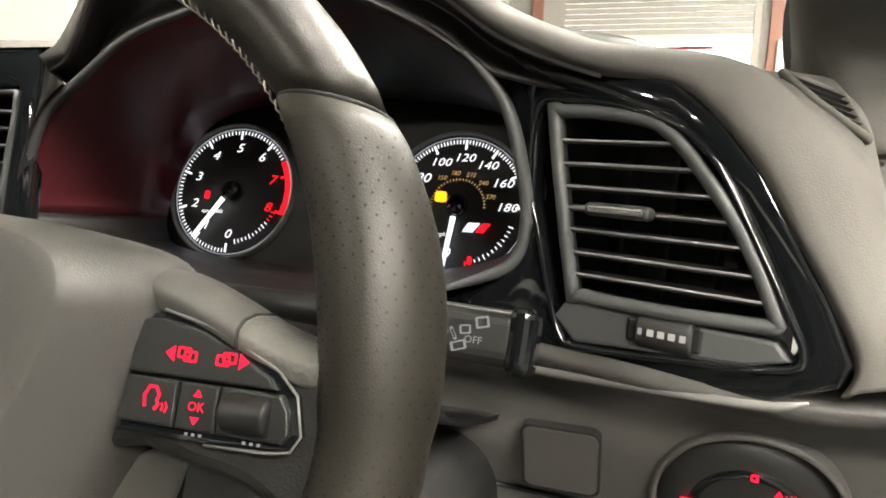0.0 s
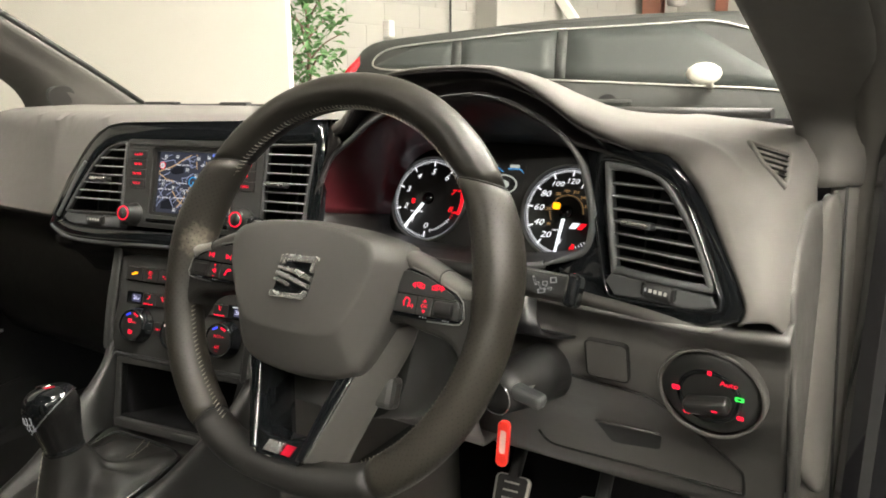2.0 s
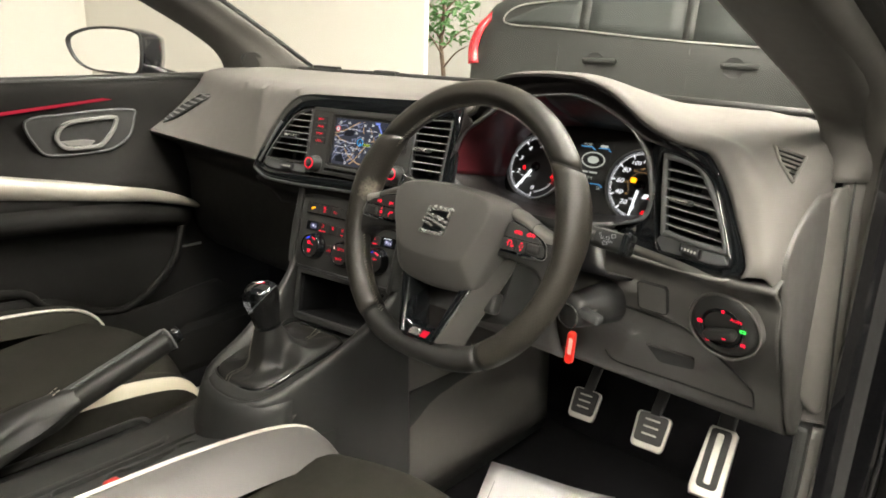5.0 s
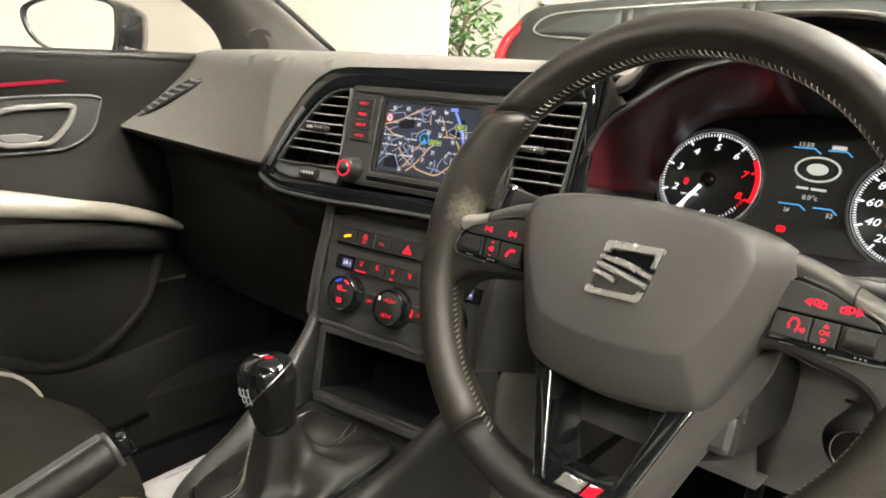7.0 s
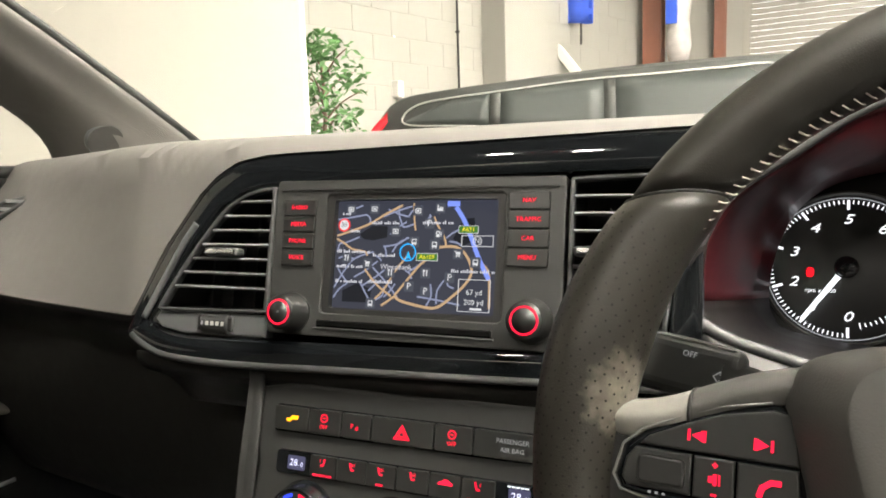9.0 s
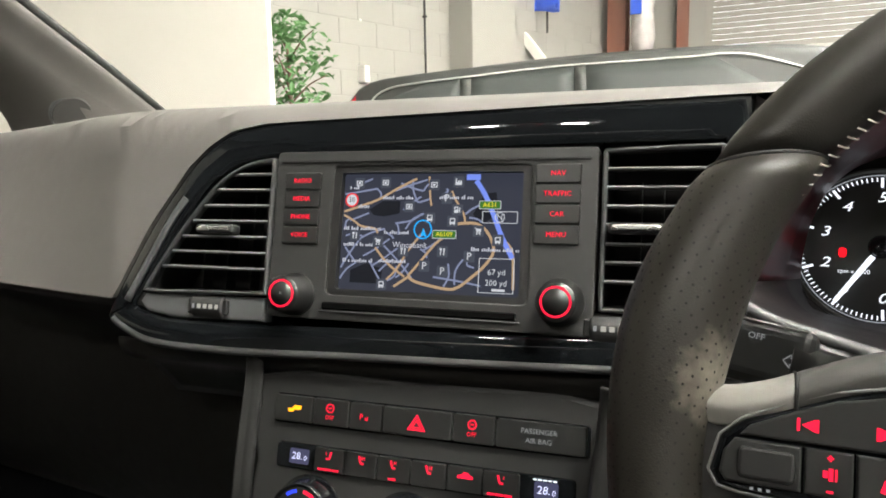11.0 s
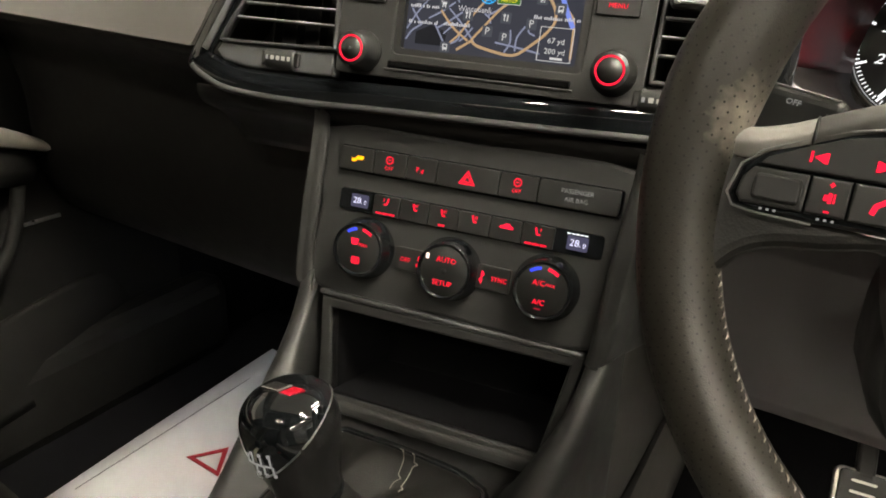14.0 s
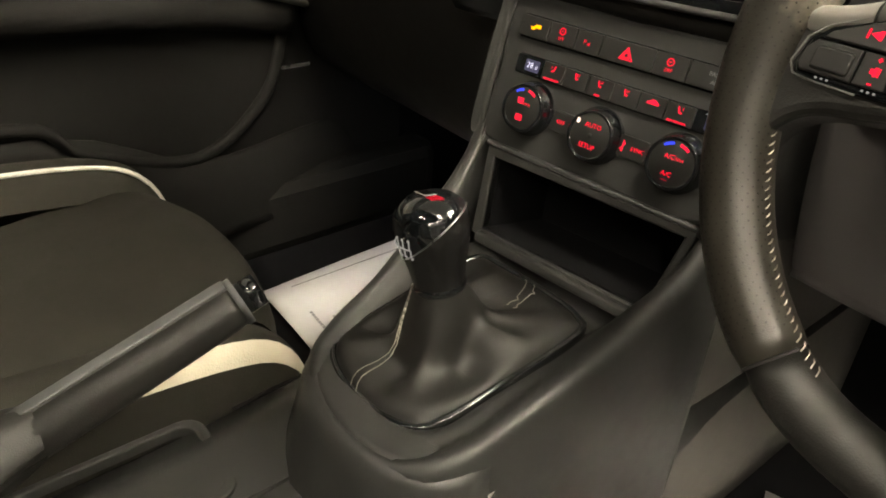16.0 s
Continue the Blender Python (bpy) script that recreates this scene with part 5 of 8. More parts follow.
part("bezel", ring_plate(bz_o, bz_i, -0.012, 0.001, 0.001), PANEL, radio, "matt dark grey fascia")
part("screen_well", ring_plate(bz_i, rrect(0.134, 0.084, 0.002, 3, (0.0, 0.0395)), -0.010, -0.001, 0.0), BLACK, radio)
# slot is a raised box; the shade inside it is painted dull black
part("disc_slot", box(0.142, 0.0055, 0.004, (-0.004, -0.0150, 0.0005), 0.001, 1), material("slot shadow black", (0.004, 0.004, 0.004), 0.95, spec=0.0), radio)
part("slot_lip", box(0.146, 0.0015, 0.004, (-0.004, -0.0188, 0.001), 0.0005, 1), VENT, radio)
part("top_notch", box(0.226, 0.0012, 0.003, (-0.002, 0.0895, 0.001)), DARK, radio)
MAPBACK = glowing("night map ground", (0.055, 0.060, 0.085), 0.75)
MAPDARK = glowing("night map parkland", (0.022, 0.024, 0.034), 0.5)
ROAD = glowing("map street grey", (0.25, 0.28, 0.42), 1.0)
ROAD_TAN = glowing("map main road", (0.62, 0.42, 0.24), 0.85)
ROAD_BLUE = glowing("map motorway", (0.22, 0.32, 0.95), 0.95)
ICON = glowing("map icon white", (0.80, 0.82, 0.86), 0.85)
ICON_BACK = glowing("map icon tile", (0.10, 0.11, 0.14), 0.7)
MAPTEXT = glowing("map writing", (0.62, 0.63, 0.70), 1.0)
SIGN_GREEN = glowing("map road sign green", (0.06, 0.20, 0.03), 0.9)
SIGN_YELLOW = glowing("map road sign yellow", (1.0, 0.85, 0.05), 1.0)
CYAN = glowing("map position ring", (0.02, 0.42, 0.95), 1.1)
MAPRED = glowing("map limit ring", (0.9, 0.05, 0.05), 1.0)
W0, H0 = 0.132, 0.080


def pt(x, y):
    """A place on the map: thousandths of its width and height, from the top left."""
    return (-0.066 + W0 * x / 1000, 0.0795 - H0 * y / 1000)


screen = part("screen", box(0.134, 0.084, 0.002, (0, 0.0395, -0.0075)), MAPBACK, radio, "lit map display")
zs = -0.0062


def flat(name, outline, mat, z):
    return part(name, prism(outline, z - 0.0002, z), mat, screen)


def road(pts, w, mat, z, name="road"):
    return part(name, strip(spline([Vector(pt(*p)) for p in pts], 4), w / 1000, z), mat, screen)


flat("park", [pt(*p) for p in ((150, 300), (230, 220), (330, 220), (330, 330), (240, 360), (180, 350))], MAPDARK, zs)
flat("park", [pt(*p) for p in ((60, 850), (150, 780), (250, 830), (240, 960), (60, 960))], MAPDARK, zs)
flat("park", [pt(*p) for p in ((800, 150), (860, 140), (880, 330), (780, 420), (740, 330))], MAPDARK, zs)
rnd = random.Random(11)
lanes = bmesh.new()
for a, b in (((0, 160), (190, 110)), ((190, 110), (210, 200)), ((90, 60), (160, 20)), ((300, 130), (480, 30)), ((330, 60), (460, 130)), ((400, 20), (430, 230)), ((430, 230), (500, 200)), ((350, 300), (450, 180)),
             ((310, 420), (460, 330)), ((320, 420), (330, 520)), ((370, 470), (470, 330)), ((0, 830), (110, 560)), ((0, 930), (90, 780)), ((110, 560), (250, 470)), ((130, 720), (280, 560)), ((170, 760), (260, 980)),
             ((190, 800), (330, 640)), ((230, 850), (310, 740)), ((280, 930), (330, 800)), ((250, 620), (420, 900)), ((20, 640), (90, 780)), ((40, 380), (10, 470)), ((480, 650), (560, 560)), ((500, 720), (460, 640)),
             ((620, 760), (600, 960)), ((700, 720), (660, 940)), ((540, 880), (800, 940)), ((590, 110), (570, 160)), ((700, 330), (800, 230)), ((720, 360), (790, 400)), ((860, 620), (900, 560)), ((300, 560), (260, 500)),
             ((460, 130), (540, 30)), ((20, 540), (120, 540)), ((370, 840), (330, 900)), ((400, 770), (360, 860)), ((150, 330), (40, 400)), ((760, 790), (720, 740))):
    mid = ((a[0] + b[0]) / 2 + rnd.uniform(-18, 18), (a[1] + b[1]) / 2 + rnd.uniform(-18, 18))
    add_bm(lanes, strip(spline([Vector(pt(*p)) for p in (a, mid, b)], 4), 0.0013, zs + 0.0001))
tagged(part("street_grid", lanes, ROAD, screen), kind="stuff")
for pts, w in (([(0, 320), (60, 290), (200, 210), (310, 110), (420, 20)], 1.7), ([(0, 350), (60, 400), (110, 450), (190, 470), (210, 510)], 1.5), ([(490, 0), (500, 180), (510, 260)], 1.4), ([(620, 130), (640, 200), (690, 330), (700, 410)], 1.5),
               ([(640, 420), (760, 410), (830, 500), (860, 640), (820, 760), (750, 870), (680, 960), (620, 980), (500, 950), (430, 920), (400, 880)], 2.0), ([(400, 880), (470, 740), (540, 600), (590, 530)], 1.7), ([(200, 640), (280, 780), (380, 890)], 1.6),
               ([(250, 960), (330, 830), (400, 640), (480, 480)], 1.5), ([(320, 980), (400, 890)], 1.8), ([(650, 100), (640, 20)], 1.3), ([(920, 560), (960, 660), (970, 960)], 1.8)):
    road(pts, w, ROAD_TAN, zs + 0.0002, "main_road")
road([(750, 40), (800, 160), (850, 330), (900, 520), (960, 700)], 3.4, ROAD_BLUE, zs + 0.0003, "motorway")


def icon_shape(kind):
    """A small map sign out of plain bars, in metres about its middle."""
    bars_ = {"camera": ((0, 1.5, 4.6, 0.6), (0, -1.7, 4.6, 0.6), (-2, 0, 0.6, 3.6), (2, 0, 0.6, 3.6), (0, -0.1, 1.6, 1.6)),
             "bus": ((0, 1.9, 3.8, 0.6), (0, -1.0, 3.8, 1.4), (-1.6, 0.5, 0.6, 2.6), (1.6, 0.5, 0.6, 2.6), (-1.2, -2.1, 0.9, 0.7), (1.2, -2.1, 0.9, 0.7)),
             "fork": ((-1.1, 0, 0.6, 4.6), (-1.1, 1.3, 1.7, 0.6), (-1.7, 1.8, 0.4, 1.2), (-0.5, 1.8, 0.4, 1.2), (1.2, 0, 0.7, 4.6), (1.5, 1.2, 0.6, 2.0)),
             "cart": ((0.2, 0.6, 3.4, 1.9), (-1.9, 1.9, 1.2, 0.6), (0, -0.9, 3.0, 0.5), (-1.0, -1.9, 0.9, 0.9), (1.1, -1.9, 0.9, 0.9)),
             "factory": ((0, -1.2, 4.6, 2.0), (-1.8, 0.8, 0.8, 3.0), (0.1, 0.3, 0.9, 1.2), (1.7, 0.3, 0.9, 1.2)),
             "fuel": ((-0.7, 1.9, 2.8, 0.6), (-0.7, -1.0, 2.8, 2.2), (-1.8, 0.8, 0.6, 2.0), (0.4, 0.8, 0.6, 2.0), (1.7, 0.0, 0.6, 3.4))}[kind]
    bm = bmesh.new()
    for x, y, w, h in bars_:
        add_box(bm, w / 1000, h / 1000, 0.0002, (x / 1000, y / 1000, 0))
    return bm


ICONS = ((85, 60, "camera"), (240, 55, "camera"), (520, 75, "camera"), (655, 50, "factory"), (595, 195, "P"), (385, 270, "camera"), (655, 295, "fuel"), (505, 370, "bus"), (632, 395, "bus"), (775, 475, "cart"),
         (880, 550, "bus"), (215, 585, "cart"), (75, 535, "fork"), (365, 665, "fork"), (585, 660, "fork"), (732, 695, "P"), (488, 790, "P"), (590, 830, "P"), (250, 965, "bus"))
for x, y, kind in ICONS:
    c = pt(x, y)
    tile = flat("icon_tile", rrect(0.0078, 0.0078, 0.0008, 2, c), ICON_BACK, zs + 0.0004)
    if kind == "P":
        part("icon", letters("P", 0.0072, (c[0], c[1], zs + 0.0006), deep=0), ICON, tile)
    else:
        part("icon", icon_shape(kind), ICON, tile, m=Matrix.Translation((c[0], c[1], zs + 0.0006)))


def wordbar(name, c, w, h):
    """A line of writing too small to read: short upright bars with gaps between the words."""
    bm, x = bmesh.new(), -w / 2
    while x < w / 2:
        b = h * rnd.choice((0.6, 0.6, 0.75, 1.0))
        add_box(bm, h * 0.34, b, 0.0002, (c[0] + x, c[1] + (b - h) / 2, zs + 0.0006))
        x += h * rnd.choice((0.55, 0.55, 0.6, 0.6, 1.1))
    tagged(part(name, bm, MAPTEXT, screen), kind="stuff")


for x, y, n in ((320, 190, 170), (650, 185, 185), (120, 470, 215), (330, 500, 155), (100, 615, 170), (100, 760, 170), (310, 755, 160), (870, 630, 250), (60, 100, 50), (120, 270, 60)):
    c = pt(x, y)
    wordbar("name_bar", c, W0 * n / 1000, 0.0026)
part("town_name", letters("Wincobank", 0.0056, (*pt(400, 612), zs + 0.0008), deep=0), MAPTEXT, screen)
for text, x, y in (("A631", 830, 250), ("A6109", 590, 510)):
    c = pt(x, y)
    w = 0.0146 if len(text) == 4 else 0.0166
    sg = flat("road_sign", rrect(w + 0.0008, 0.0058, 0.0006, 2, c), ICON, zs + 0.0005)
    part("sign_face", prism(rrect(w, 0.005, 0.0005, 2, c), zs + 0.0005, zs + 0.0006), SIGN_GREEN, sg)
    part("road_number", letters(text, 0.0046, (c[0], c[1], zs + 0.0008), deep=0), SIGN_YELLOW, sg)
flat("motorway_sign", rrect(0.010, 0.004, 0.0005, 2, pt(735, 10)), ROAD_BLUE, zs + 0.0006)
c = pt(470, 470)
part("position_ring", ring_plate([(c[0] + p[0], c[1] + p[1]) for p in circle(0.0068, 32)], [(c[0] + p[0], c[1] + p[1]) for p in circle(0.0059, 32)], zs + 0.0005, zs + 0.0009), CYAN, screen)
flat("position_arrow", [(c[0] + 0.0004, c[1] + 0.001), (c[0] + 0.0034, c[1] - 0.0056), (c[0] + 0.0006, c[1] - 0.0042), (c[0] - 0.0018, c[1] - 0.0058)], CYAN, zs + 0.0009)
c = pt(45, 215)
lim = flat("limit_sign", [(c[0] + p[0], c[1] + p[1]) for p in circle(0.0052, 28)], MAPRED, zs + 0.0007)
part("limit_face", prism([(c[0] + p[0], c[1] + p[1]) for p in circle(0.0040, 28)], zs + 0.0007, zs + 0.0008), ICON, lim)
part("limit_number", letters("30", 0.0052, (c[0], c[1], zs + 0.001), deep=0), BLACK, lim)
c = pt(885, 355)
part("compass_box", ring_plate(rrect(0.0245, 0.0082, 0.0004, 2, c), rrect(0.0237, 0.0074, 0.0004, 2, c), zs + 0.0004, zs + 0.0008), ICON, screen)
part("compass", letters("N", 0.0052, (c[0], c[1], zs + 0.0009), deep=0), ICON, screen)
part("compass_ring", ring_plate([(c[0] + p[0], c[1] + p[1]) for p in circle(0.0035, 20)], [(c[0] + p[0], c[1] + p[1]) for p in circle(0.0030, 20)], zs + 0.0005, zs + 0.0009), ICON, screen)
c = pt(880, 850)
part("scale_box", ring_plate(rrect(0.0245, 0.0235, 0.0004, 2, c), rrect(0.0237, 0.0227, 0.0004, 2, c), zs + 0.0004, zs + 0.0008), ICON, screen)
part("height_figure", letters("67 yd", 0.0056, (c[0] + 0.0002, c[1] + 0.0022, zs + 0.0009), deep=0), ICON, screen)
part("scale_figure", letters("200 yd", 0.0056, (c[0] + 0.0002, c[1] - 0.0050, zs + 0.0009), deep=0), ICON, screen)
part("scale_bar", prism(rrect(0.009, 0.0016, 0.0003, 2, (c[0] + 0.002, c[1] - 0.0096)), zs + 0.0007, zs + 0.0009), ICON, screen)

for side, words, u, v0, v1 in ((-1, ("RADIO", "MEDIA", "PHONE", "VOICE"), -0.0965, 0.0815, 0.0285), (1, ("NAV", "TRAFFIC", "CAR", "MENU"), 0.0905, 0.086, 0.0325)):
    h = (v0 - v1) / 4
    for k, word in enumerate(words):
        b = part("button", prism(rrect(0.0295, h - 0.0008, 0.0012, 2, (u, v0 - h * (k + 0.5))), 0.0, 0.0032, 0.0008), BUTTON, radio)
        part("legend", letters(word, 0.0046, (u, v0 - h * (k + 0.5), 0.0034), spread=1.05), RED_GLOW, b, "red backlit word")
for u, v in ((-0.097, -0.008), (0.095, -0.004)):
    kn = part("knob", lathe([(0, 0.0), (0.0155, 0.0), (0.0155, 0.004), (0.0130, 0.006), (0.0128, 0.019), (0.0118, 0.0205), (0, 0.0205)], 36), BUTTON, radio, m=Matrix.Translation((u, v, 0)))
    part("ring", lathe([(0.0086, 0.0203), (0.0086, 0.0211), (0.0097, 0.0211), (0.0098, 0.0203)], 36), RED_GLOW, kn, "red lit ring")
    part("cap", lathe([(0, 0.0212), (0.0084, 0.0211), (0.0084, 0.0203)], 28), BUTTON, kn)
part("power_mark", letters("o", 0.004, (-0.097, -0.0075, 0.0217)), DIM_WHITE, radio)

# ---- heater panel ----
heat = thing("heater_panel", "dark grey climate panel with red lit buttons and dials", "heater controls", MC)
ol = mm([(-128, 22), (0, 26), (128, 24), (124, -40), (118, -110), (0, -113), (-121, -112), (-126, -40)])
part("panel_body", prism(spline(ol, 3, True), -0.02, 0.0, 0.004), PANEL, heat)
part("row_surround", prism(rrect(0.231, 0.0215, 0.003, 3, (0.0025, -0.001)), 0.0, 0.0012, 0.001), GLOSS, heat)
cuts = [-112, -80, -51, -25, 26, 56, 116]
for a, b in zip(cuts, cuts[1:]):
    part("button", prism(rrect((b - a - 0.8) / 1000, 0.0185, 0.0015, 2, ((a + b) / 2000, -0.0005)), 0.0012, 0.0042, 0.0008), BUTTON, heat)
zt = 0.0046


def glyph(name, bm, mat, at, parent, label=""):
    return part(name, bm, mat, parent, label, m=Matrix.Translation((at[0] / 1000, at[1] / 1000, 0)))


def bars(*rects):
    """Small flat bars (u, v, w, h in mm) as one sign."""
    bm = bmesh.new()
    for u, v, w, h in rects:
        add_box(bm, w / 1000, h / 1000, 0.0002, (u / 1000, v / 1000, zt))
    return bm


glyph("mode_lamp", prism([(-0.0045, -0.0018), (-0.001, -0.0018), (0.0, 0.0), (0.005, 0.0), (0.006, 0.003), (0.0, 0.003), (-0.002, 0.0006), (-0.0052, 0.0006)], zt - 0.0002, zt), AMBER_GLOW, (-95, -1), heat, "amber lit mode lamp")
for u in (-66, 40):
    g = bmesh.new()
    add_bm(g, ring_plate(circle(0.0032, 18), circle(0.0024, 18), zt - 0.0001, zt, 0), Matrix.Translation((0, 0.0035, 0)))
    add_box(g, 0.0022, 0.0008, 0.0002, (0, 0.0035, zt))
    add_bm(g, letters("OFF", 0.0040, (0, -0.0030, zt), deep=0))
    glyph("legend", g, RED_GLOW, (u, -1), heat, "red backlit sign")
glyph("legend", letters("P", 0.0055, (-0.0012, 0, zt), deep=0), RED_GLOW, (-40, -1), heat)
glyph("legend", bars((2.2, -1.2, 0.8, 2.0), (3.4, -0.8, 0.8, 2.8)), RED_GLOW, (-40, -1), heat)
tri_o, tri_i = [(0, 0.0062), (-0.0068, -0.0048), (0.0068, -0.0048)], [(0, 0.0044), (-0.0050, -0.0038), (0.0050, -0.0038)]
tr2, tr3 = [(0, 0.0028), (-0.0036, -0.0030), (0.0036, -0.0030)], [(0, 0.0014), (-0.0024, -0.0023), (0.0024, -0.0023)]
g = ring_plate(tri_o, tri_i, zt - 0.0001, zt)
add_bm(g, ring_plate(tr2, tr3, zt - 0.0001, zt))
glyph("hazard_sign", g, RED_GLOW, (0.5, -1), heat, "red lit warning triangle")
g = letters("PASSENGER", 0.0046, (0, 0.0030, zt), deep=0)
add_bm(g, letters("AIR BAG", 0.0046, (0, -0.0030, zt), deep=0))
glyph("legend", g, DIM_WHITE, (85, -0.5), heat, "pale printed words")
part("row_surround", prism(rrect(0.218, 0.0185, 0.003, 3, (0.001, -0.034)), 0.0, 0.0012, 0.001), GLOSS, heat)
cuts = [-76, -52, -27, -2, 24, 49, 74]
for a, b in zip(cuts, cuts[1:]):
    part("button", prism(rrect((b - a - 0.7) / 1000, 0.0165, 0.0012, 2, ((a + b) / 2000, -0.034)), 0.0012, 0.0034, 0.0006), BUTTON, heat)
zt = 0.0038
for u in (-89, 91):
    d = part("display", prism(rrect(0.0155, 0.0105, 0.001, 2, (u / 1000, -0.034)), 0.0012, 0.0018), LCD_BACK, heat, "pale lit temperature display")
    part("figure", letters("28.", 0.0072, (u / 1000 - 0.0016, -0.034, 0.0021), deep=0, shear=0.1), LCD, d)
    part("figure_small", letters("0", 0.0050, (u / 1000 + 0.0050, -0.0350, 0.0021), deep=0, shear=0.1), LCD, d)


def seat_sign(waves, mirror=1):
    g = bmesh.new()
    add_bm(g, strip([(mirror * x / 1000, y / 1000) for x, y in ((1.6, 3.2), (0.8, 0.2), (0.2, -1.6), (-2.2, -1.8))], 0.0013, zt))
    for k in range(waves):
        add_bm(g, strip([(mirror * (-2.6 + 1.3 * k) / 1000, 0.0028), (mirror * (-2.1 + 1.3 * k) / 1000, 0.0016), (mirror * (-2.6 + 1.3 * k) / 1000, 0.0006)], 0.0005, zt))
    return g


for u, w, mir, b3 in ((-64, 1, 1, 3), (-39, 3, -1, 0), (-15, 2, -1, 1), (11, 2, -1, 0), (61, 1, -1, 3)):
    glyph("legend", seat_sign(w, mir), RED_GLOW, (u, -31), heat, "red backlit seat sign")
    for k in range(b3):
        glyph("level_bar", bars((0, 0, 5.0 if b3 == 3 else 5.5, 1.3)), RED_GLOW, (u + (k - (b3 - 1) / 2) * 5.8, -40.2), heat)
glyph("legend", prism([(-0.0055, -0.0015), (-0.005, 0.0003), (-0.0025, 0.0008), (-0.001, 0.0024), (0.002, 0.0024), (0.0035, 0.0008), (0.0055, 0.0), (0.0055, -0.0015)], zt - 0.0002, zt), RED_GLOW, (37, -31.5), heat, "red backlit recirculation sign")
# added glowing bars where the panel only catches glare, no real lamps
for k in range(5):
    glyph("lit_bar", bars((0, 0, 2.4, 0.9)), WHITE_GLOW, (84 + 3.2 * k, -27.2), heat)

for (u, v), kind in (((-78, -71), 0), ((-3, -73), 1), ((74, -71), 2)):
    d = part("dial", lathe([(0, 0), (0.0255, 0), (0.0255, 0.0015), (0.0232, 0.003), (0.0226, 0.014), (0.0214, 0.0160), (0.0200, 0.0164), (0.0192, 0.0150), (0, 0.0150)], 48), GLOSS, heat, "gloss black turning ring", m=Matrix.Translation((u / 1000, v / 1000, 0)))
    part("cap", lathe([(0, 0.0152), (0.0186, 0.0152), (0.0191, 0.0149)], 40), BUTTON, d)
    part("chrome_edge", lathe([(0.0214, 0.0152), (0.0220, 0.0160), (0.0212, 0.0168), (0.0204, 0.0165)], 48), GLOSS, d, "gloss black rim")
    zt = 0.0154
    if kind == 1:
        glyph("legend", letters("AUTO", 0.0058, (0, 0, zt), deep=0), RED_GLOW, (1, 8.5), d)
        glyph("legend", letters("SETUP", 0.0058, (0, 0, zt), deep=0), RED_GLOW, (0, -9.5), d)
        glyph("pointer", bars((0, 0, 2.2, 4.0)), glowing("pointer light", (1, 0.75, 0.7), 2.5), (-14.5, 9.5), d)
        glyph("sensor", lathe([(0, 0.0156), (0.0022, 0.0156), (0.0026, 0.0150)], 14), BLACK, (0, 0), d)
    else:
        arc = [(0.0165 * math.sin(radians(a)), 0.0165 * math.cos(radians(a))) for a in range(-40, -9, 6)]
        part("cold_arc", strip(arc, 0.0022, zt), BLUE_GLOW, d, "blue lit arc")
        arc = [(0.0165 * math.sin(radians(a)), 0.0165 * math.cos(radians(a))) for a in range(8, 40, 6)]
        part("warm_arc", strip(arc, 0.0022, zt), RED_GLOW, d, "red lit arc")
        if kind == 2:
            glyph("legend", letters("A/C", 0.0056, (-0.003, 0, zt), deep=0), RED_GLOW, (0, 5), d)
            glyph("legend", letters("MAX", 0.0034, (0.0056, -0.0004, zt), deep=0), RED_GLOW, (0, 5), d)
            glyph("legend", letters("A/C", 0.0056, (0, 0, zt), deep=0), RED_GLOW, (-1, -9), d)
            glyph("lit_bar", bars((0, 0, 5, 0.9)), RED_DIM, (-1, -14), d)
        else:
            glyph("legend", letters("MAX", 0.0036, (0.0042, -0.001, zt), deep=0), RED_GLOW, (0, 5), d)
            glyph("legend", prism([(-0.006, -0.002), (-0.001, -0.002), (0.0, 0.003), (-0.007, 0.003)], zt - 0.0002, zt), RED_GLOW, (0, 5.5), d)
            glyph("legend", ring_plate(rrect(0.0072, 0.0056, 0.001, 2), rrect(0.0056, 0.0040, 0.0006, 2), zt - 0.0002, zt), RED_GLOW, (-1, -9), d)
            glyph("legend", bars((-1.2, 0, 0.7, 3.8), (0.4, 0, 0.7, 3.8), (2.0, 0, 0.7, 3.8)), RED_GLOW, (-1.4, -9), d)
for u, word in ((-37, "OFF"), (33, "SYNC")):
    zt = 0.0034
    b = part("button", prism(rrect(0.027, 0.019, 0.0015, 2, (u / 1000, -0.073)), 0.0, 0.003, 0.0008), BUTTON, heat)
    glyph("legend", letters(word, 0.0050, (0, 0, zt), deep=0), RED_GLOW, (u + (-4 if word == "OFF" else 5), -73), b)
    fan = bars((0, 0, 0.9, 10))
    for s in (-1, 1):
        add_box(fan, 0.0024, 0.0022, 0.0002, (s * 0.0006, s * 0.0022, zt), turn=Matrix.Rotation(0.7, 4, "Z"))
    glyph("legend", fan, RED_GLOW, (u + (7.5 if word == "OFF" else -9), -73), b)

# ---- instruments ----
clus = thing("instrument_cluster", "lit instrument cluster with two round dials", "instrument cluster", MG)
part("back_plate", prism(mm([(-140, -62), (-138, 40), (-110, 80), (-60, 92), (0, 95), (60, 94), (120, 88), (165, 62), (178, 20), (176, -40), (150, -62)]), -0.006, -0.0005), BLACK, clus)
NUMERAL = glowing("white dial figures", (0.92, 0.94, 1.0), 1.35)
RIM_GLOW = glowing("dim dial rim", (0.9, 0.93, 1.0), 0.45)
AMBER_DIM = glowing("dim amber figures", (1.0, 0.62, 0.28), 0.45)
DIAL_RED = glowing("dial red zone", (1.0, 0.01, 0.02), 1.5)


